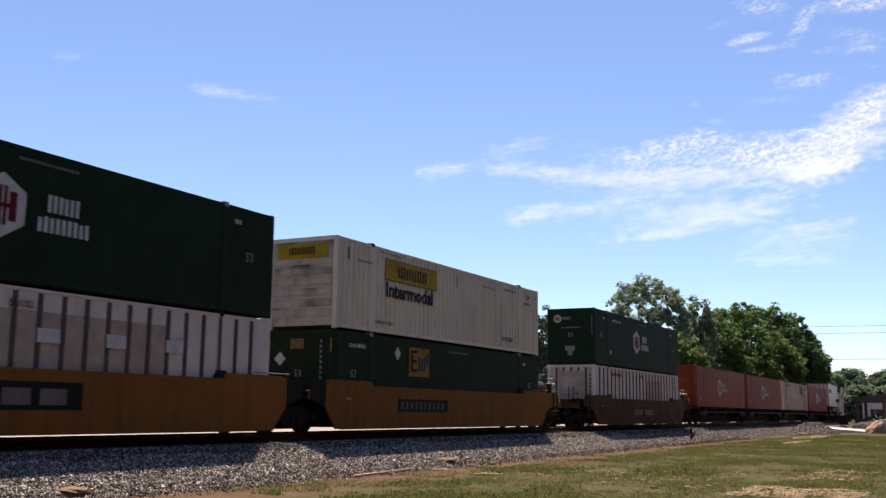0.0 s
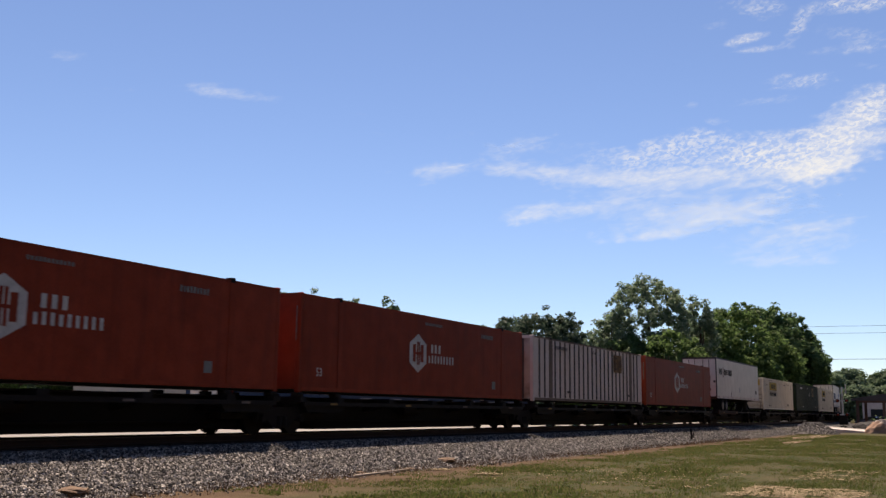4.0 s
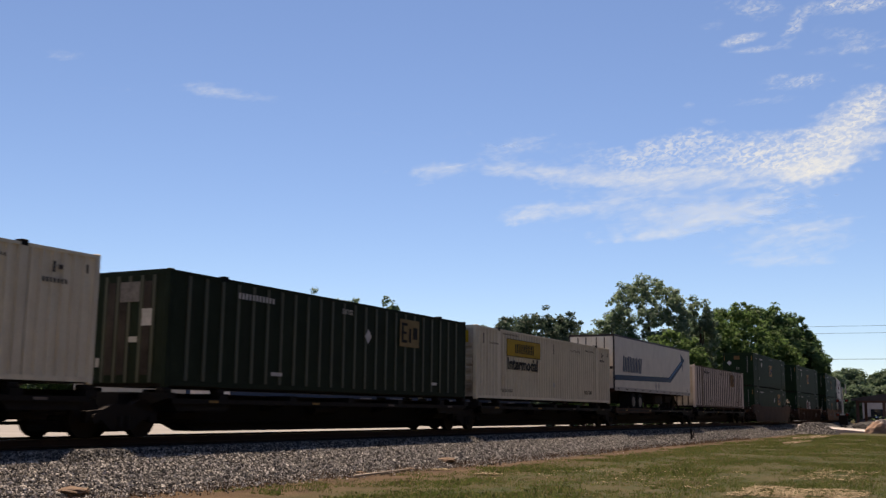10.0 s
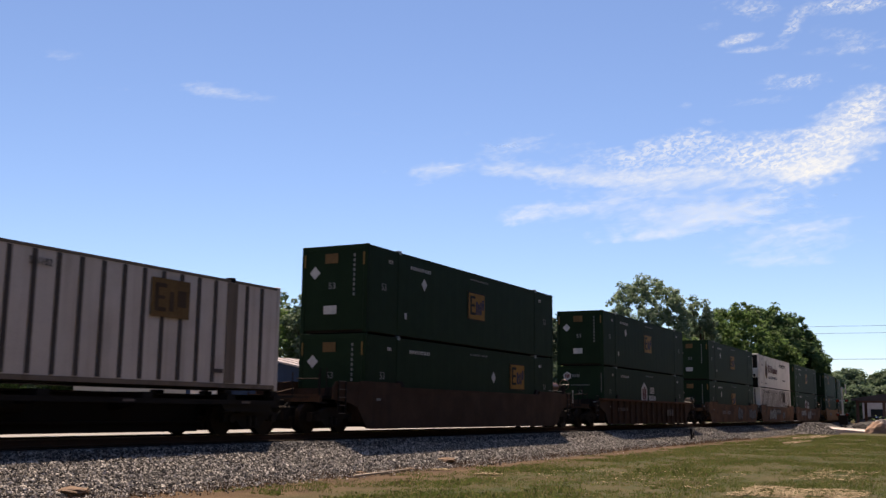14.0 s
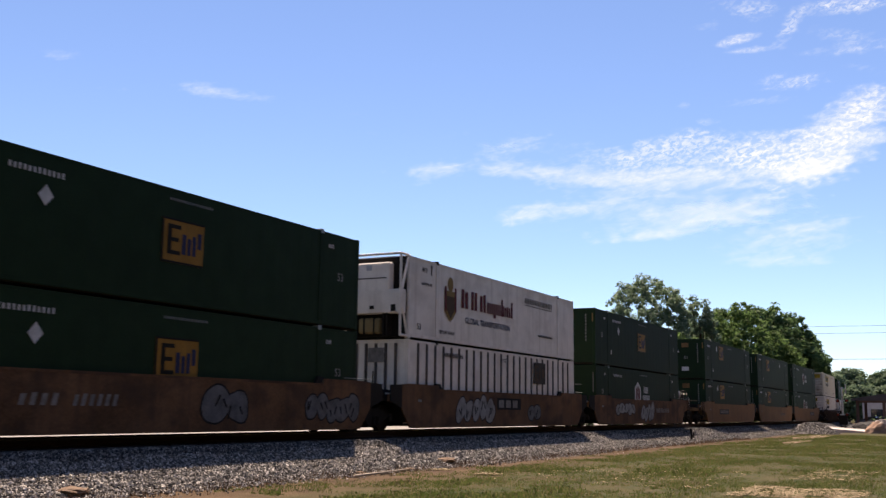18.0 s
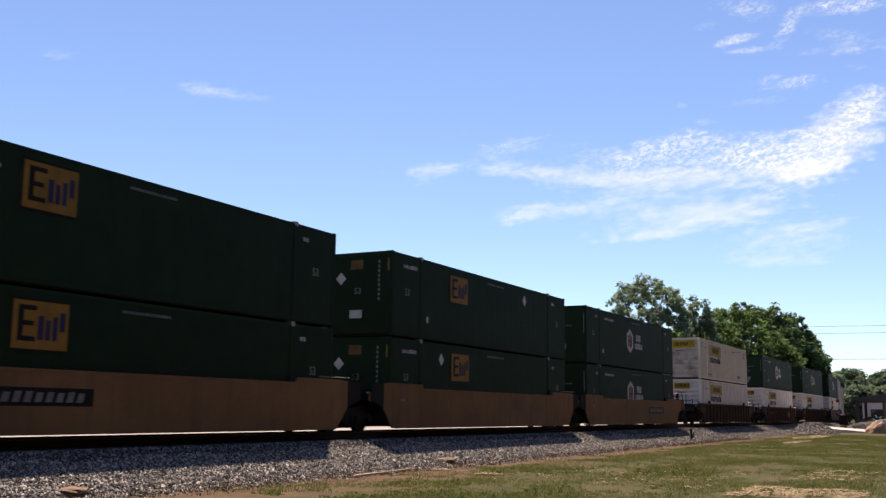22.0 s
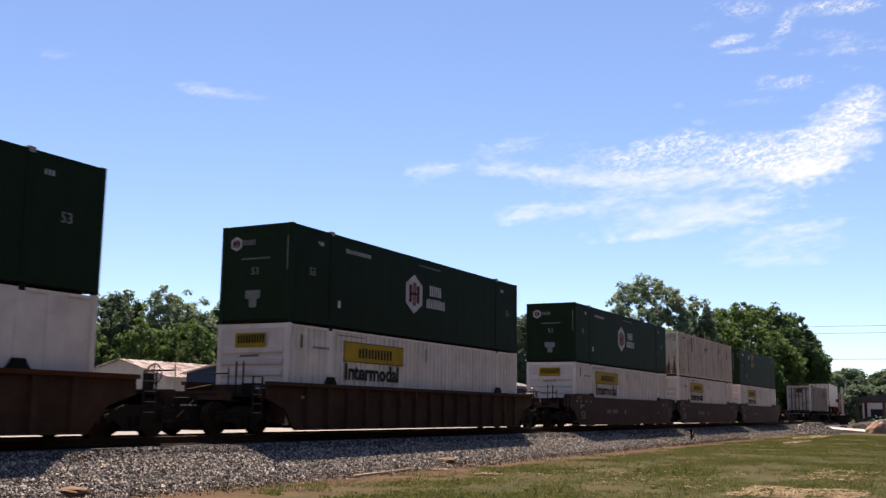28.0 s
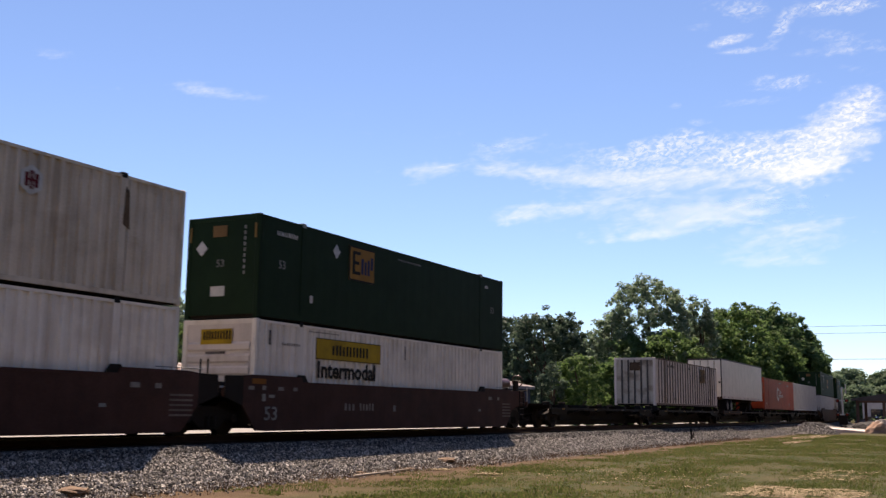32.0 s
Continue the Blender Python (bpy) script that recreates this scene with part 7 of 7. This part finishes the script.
# ---- clouds: thin high sheets far off, drifting slowly ----
def cloud_material():
    m = bpy.data.materials.new("thin_cloud")
    m.use_nodes = True
    nt = m.node_tree
    nt.nodes.remove(nt.nodes["Principled BSDF"])
    at = nt.nodes.new("ShaderNodeAttribute")
    at.attribute_name = "cover"
    mo = nt.nodes.new("ShaderNodeAttribute")
    mo.attribute_name = "fleece"
    uv = nt.nodes.new("ShaderNodeAttribute")
    uv.attribute_name = "bearing"

    def nz(scale, stretch, detail, dist):
        mp = nt.nodes.new("ShaderNodeMapping")
        mp.inputs["Scale"].default_value = stretch
        link(nt, uv.outputs["Vector"], mp.inputs["Vector"])
        n = nt.nodes.new("ShaderNodeTexNoise")
        n.inputs["Scale"].default_value, n.inputs["Detail"].default_value = scale, detail
        n.inputs["Distortion"].default_value = dist
        link(nt, mp.outputs[0], n.inputs["Vector"])
        return n.outputs[0]

    def op(kind, a, b):
        x = nt.nodes.new("ShaderNodeMath")
        x.operation = kind
        for sock, v in ((0, a), (1, b)):
            if isinstance(v, float):
                x.inputs[sock].default_value = v
            else:
                link(nt, v, x.inputs[sock])
        return x.outputs[0]
    def rng(v, lo, hi, smooth=False):
        r = nt.nodes.new("ShaderNodeMapRange")
        r.interpolation_type = "SMOOTHSTEP" if smooth else "LINEAR"
        r.inputs["From Min"].default_value, r.inputs["From Max"].default_value = lo, hi
        link(nt, v, r.inputs["Value"])
        return r.outputs[0]
    wisp = rng(nz(1.0, (0.35, 1.9, 1), 7.0, 0.8), 0.28, 0.72)
    fleece = rng(nz(1.0, (2.9, 5.2, 1), 4.0, 0.8), 0.36, 0.64, True)
    cover = at.outputs["Fac"]
    broken = op("SUBTRACT", 1.0, op("MULTIPLY", mo.outputs["Fac"], op("SUBTRACT", 0.85, op("MULTIPLY", fleece, 0.85))))
    torn = op("ADD", op("MULTIPLY", wisp, 0.6), op("MULTIPLY", rng(nz(1.0, (1.1, 2.6, 1), 6.0, 1.2), 0.3, 0.7), 0.4))
    soft = rng(op("SUBTRACT", cover, op("MULTIPLY", op("SUBTRACT", 1.0, torn), 0.42)), -0.1, 1.0, True)
    alpha = op("MINIMUM", op("MULTIPLY", soft, broken), 0.84)
    em = nt.nodes.new("ShaderNodeEmission")
    em.inputs["Color"].default_value, em.inputs["Strength"].default_value = (0.80, 0.93, 1.0, 1), 0.58
    tr = nt.nodes.new("ShaderNodeBsdfTransparent")
    mx = nt.nodes.new("ShaderNodeMixShader")
    link(nt, alpha, mx.inputs[0])
    link(nt, tr.outputs[0], mx.inputs[1])
    link(nt, em.outputs[0], mx.inputs[2])
    link(nt, mx.outputs[0], nt.nodes["Material Output"].inputs[0])
    return m


def cloud(label, puffs, material, reach, drift):
    """puffs: (bearing, elevation, half width, half height, slant, strength, fleece), in degrees; reach: its distance; drift: degrees in half the clip."""
    a0, a1 = min(p[0] - p[2] * 1.7 for p in puffs), max(p[0] + p[2] * 1.7 for p in puffs)
    e0, e1 = min(p[1] - p[3] * 2.4 - p[2] * abs(p[4]) for p in puffs), max(p[1] + p[3] * 2.4 + p[2] * abs(p[4]) for p in puffs)
    na, ne = max(12, int((a1 - a0) * 8)), max(8, int((e1 - e0) * 12))
    verts, cover, fleece, bearing = [], [], [], []
    for j in range(ne + 1):
        for i in range(na + 1):
            a, e = a0 + (a1 - a0) * i / na, e0 + (e1 - e0) * j / ne
            clear, most, mottled = 1.0, 0.0, 0.0
            ja = 0.5 * noise.noise((a * 0.9, e * 1.9, 3.0)) + 0.25 * noise.noise((a * 2.3, e * 4.0, 5.0))
            je = 0.32 * noise.noise((a * 0.9, e * 1.9, 9.0)) + 0.25 * noise.noise((a * 2.3, e * 4.0, 1.0))
            for pa, pe, wa, we, slant, k, m in puffs:
                u, v = (a - pa) / wa + ja, (e - pe - (pa - a) * slant) / we + je
                c = k * max(0.0, 1 - (u * u + v * v) / 2.4) ** 1.5
                clear *= 1 - c
                most, mottled = most + c, mottled + c * m
            verts.append((reach * math.cos(radians(e)) * math.cos(radians(a)), reach * math.cos(radians(e)) * math.sin(radians(a)), reach * math.sin(radians(e))))
            cover.append(1 - clear)
            fleece.append(mottled / most if most else 0.0)
            bearing.append((a, e + 0.14 * a, 0.0))
    n = na + 1
    faces = [(j * n + i, j * n + i + 1, (j + 1) * n + i + 1, (j + 1) * n + i) for j in range(ne) for i in range(na)]
    me = bpy.data.meshes.new("cloud")
    me.from_pydata(verts, [], faces)
    for key, values in (("cover", cover), ("fleece", fleece)):
        me.attributes.new(key, "FLOAT", "POINT").data.foreach_set("value", values)
    me.attributes.new("bearing", "FLOAT_VECTOR", "POINT").data.foreach_set("vector", [q for p in bearing for q in p])
    ob = tagged(put("cloud", me, material, None), label, "cloud", kind="structure")
    ob.location = EYE
    CLOUDS.append((ob, drift))


CLOUDS = []
BANK_FLEECE = [
    (5.91, 14.48, 2.76, 1.78, 0.488, 0.92, 0.55),
    (9.27, 13.83, 2.67, 1.19, 0.030, 0.83, 0.8),
    (13.36, 14.14, 3.64, 1.08, 0.046, 0.57, 1),
    (14.43, 15.00, 2.11, 0.58, 0.100, 0.55, 1),
    (17.13, 13.95, 2.32, 0.83, 0.029, 0.46, 0.9),
    (23.93, 14.90, 2.02, 0.56, 0.205, 0.41, 0.5),
    (20.34, 14.57, 2.36, 0.62, -0.035, 0.26, 0.7),
    (9.20, 11.86, 1.82, 0.47, -0.008, 0.30, 1),
    (4.55, 16.12, 1.25, 0.70, 0.226, 0.55, 0.9),
]
BANK_SHEET = [
    (14.32, 13.06, 6.77, 0.68, -0.007, 0.54, 0.15),
    (20.84, 13.29, 5.43, 0.52, -0.093, 0.40, 0.1),
    (25.74, 13.76, 4.04, 0.45, 0.039, 0.29, 0.1),
    (28.56, 13.40, 1.32, 0.60, 0.109, 0.38, 0.2),
    (6.96, 13.12, 2.28, 0.66, 0.164, 0.58, 0.2),
    (23.28, 11.08, 1.27, 0.46, 0.222, 0.45, 0.1),
    (20.05, 11.45, 4.49, 0.63, 0.108, 0.36, 0.1),
    (15.13, 11.61, 4.89, 0.70, 0.021, 0.28, 0.15),
    (14.54, 10.62, 4.86, 0.82, 0.114, 0.50, 0.15),
    (15.95, 9.81, 2.27, 0.28, 0.085, 0.43, 0.1),
    (10.72, 10.89, 3.19, 0.67, 0.047, 0.36, 0.2),
    (13.41, 12.44, 7.05, 0.60, -0.041, 0.16, 0.3),
]
LOW_VEIL = [
    (8.87, 9.10, 3.60, 0.93, 0.078, 0.40, 0.1),
    (7.81, 10.10, 2.43, 0.40, 0.089, 0.34, 0.1),
    (8.76, 8.16, 2.76, 0.30, -0.017, 0.32, 0.1),
]
HIGH_FLEECE = [
    (10.17, 21.72, 1.71, 0.58, -0.174, 0.52, 1.00),
    (8.01, 20.68, 0.79, 0.64, 0.887, 0.61, 1.00),
    (11.00, 20.17, 1.04, 0.26, 0.137, 0.65, 0.65),
    (10.10, 19.59, 1.37, 0.20, 0.008, 0.56, 0.65),
    (4.98, 21.30, 2.07, 0.40, -0.053, 0.68, 1.00),
    (5.01, 19.58, 1.95, 0.63, -0.252, 0.40, 0.95),
    (5.39, 19.05, 2.39, 0.22, -0.047, 0.28, 0.65),
    (7.99, 17.74, 1.74, 0.45, -0.016, 0.56, 0.95),
    (9.90, 16.84, 1.86, 0.23, 0.004, 0.36, 0.75),
    (14.03, 16.90, 0.39, 0.17, -0.012, 0.40, 0.55),
    (12.64, 15.93, 0.64, 0.20, 0.021, 0.45, 0.65),
    (12.63, 21.05, 0.83, 0.23, 0.081, 0.32, 0.75),
    (4.31, 18.02, 1.07, 0.28, -0.222, 0.28, 0.75),
]
WISPS = [
    (41.81, 17.47, 1.5, 0.42, -0.038, 0.36, 0.4),
    (39.92, 17.28, 2.2, 0.34, -0.058, 0.30, 0.4),
    (49.54, 18.44, 1.3, 0.32, 0.025, 0.27, 0.3),
    (46.62, 16.91, 1.26, 0.23, 0.040, 0.19, 0.1),
    (49.37, 20.01, 0.58, 0.16, 0.026, 0.12, 0.2),
    (27.40, 15.56, 2.22, 0.24, 0.058, 0.12, 0.2),
]


def clouds():
    m = cloud_material()
    cloud("bright ripples of fleecy high cloud", BANK_FLEECE, m, 2600.0, 0.36)
    cloud("long smooth sheet of thin high cloud", BANK_SHEET, m, 2640.0, 0.32)
    cloud("faint low veil of thin cloud", LOW_VEIL, m, 2680.0, 0.3)
    cloud("broken fleecy cloud high in the sky", HIGH_FLEECE, m, 2720.0, 0.52)
    cloud("small faint wisps of high cloud", WISPS, m, 2760.0, 0.4)


trees()
buildings()
crossing()
clouds()


# ---- sleepers: those beside the camera one by one, the rest in one mesh ----
def sleepers():
    bed = thing("sleepers", "dark creosoted wooden sleepers under the rails", "sleeper", kind="structure")
    me = bpy.data.meshes.new("sleeper")
    bm = boxed(-0.115, 0.115, -1.3, 1.3, -0.36, -0.17, bevel=0.012)
    bm.to_mesh(me)
    bm.free()
    rnd = random.Random(3)
    for i in range(250):
        ob = put("sleeper", me, SLEEPER, bed)
        ob.matrix_basis = line_at(-2 + i * 0.55 + rnd.uniform(-0.02, 0.02)) @ pose(0, rnd.uniform(-0.05, 0.05), rnd.uniform(-0.008, 0.004), 0, 0, rnd.uniform(-0.8, 0.8))
    bm = bmesh.new()
    for s in [-58 + i * 0.55 for i in range(101)] + [135.6 + i * 0.55 for i in range(400)]:
        m = line_at(s)
        vs = [bm.verts.new(m @ Vector((x, y, z))) for x in (-0.115, 0.115) for y in (-1.3, 1.3) for z in (-0.36, -0.17)]
        for f in ((0, 1, 3, 2), (4, 6, 7, 5), (0, 4, 5, 1), (2, 3, 7, 6), (0, 2, 6, 4), (1, 5, 7, 3)):
            bm.faces.new([vs[j] for j in f])
    tagged(part("far_sleepers", bm, SLEEPER, bed), kind="stuff")


sleepers()


# ---- what moves: the whole train along the line, its wheels, and the clouds ----
def motions():
    times = [i * 0.5 for i in range(65)]
    for ob, s0, z in FLEET:
        walk(ob, [(t, line_at(s0 - travelled(t), 0.0, z)) for t in times])
    spin = None
    for ob, s0, z in FLEET:
        for w in ob.children_recursive:
            if w.name.startswith("wheelset"):
                if spin is None:
                    spin = w
                    walk(w, [(i / 30, pose(0, 0, 0, 0, -math.degrees(travelled(i / 30) / 0.44), 0)) for i in range(961)])
                else:
                    w.rotation_mode = "QUATERNION"
                    w.animation_data_create()
                    w.animation_data.action = spin.animation_data.action
                    w.animation_data.action_slot = spin.animation_data.action_slot
    for c, drift in CLOUDS:
        walk(c, [(0, pose(*EYE, 0, 0, -drift)), (32, pose(*EYE, 0, 0, drift))])


motions()
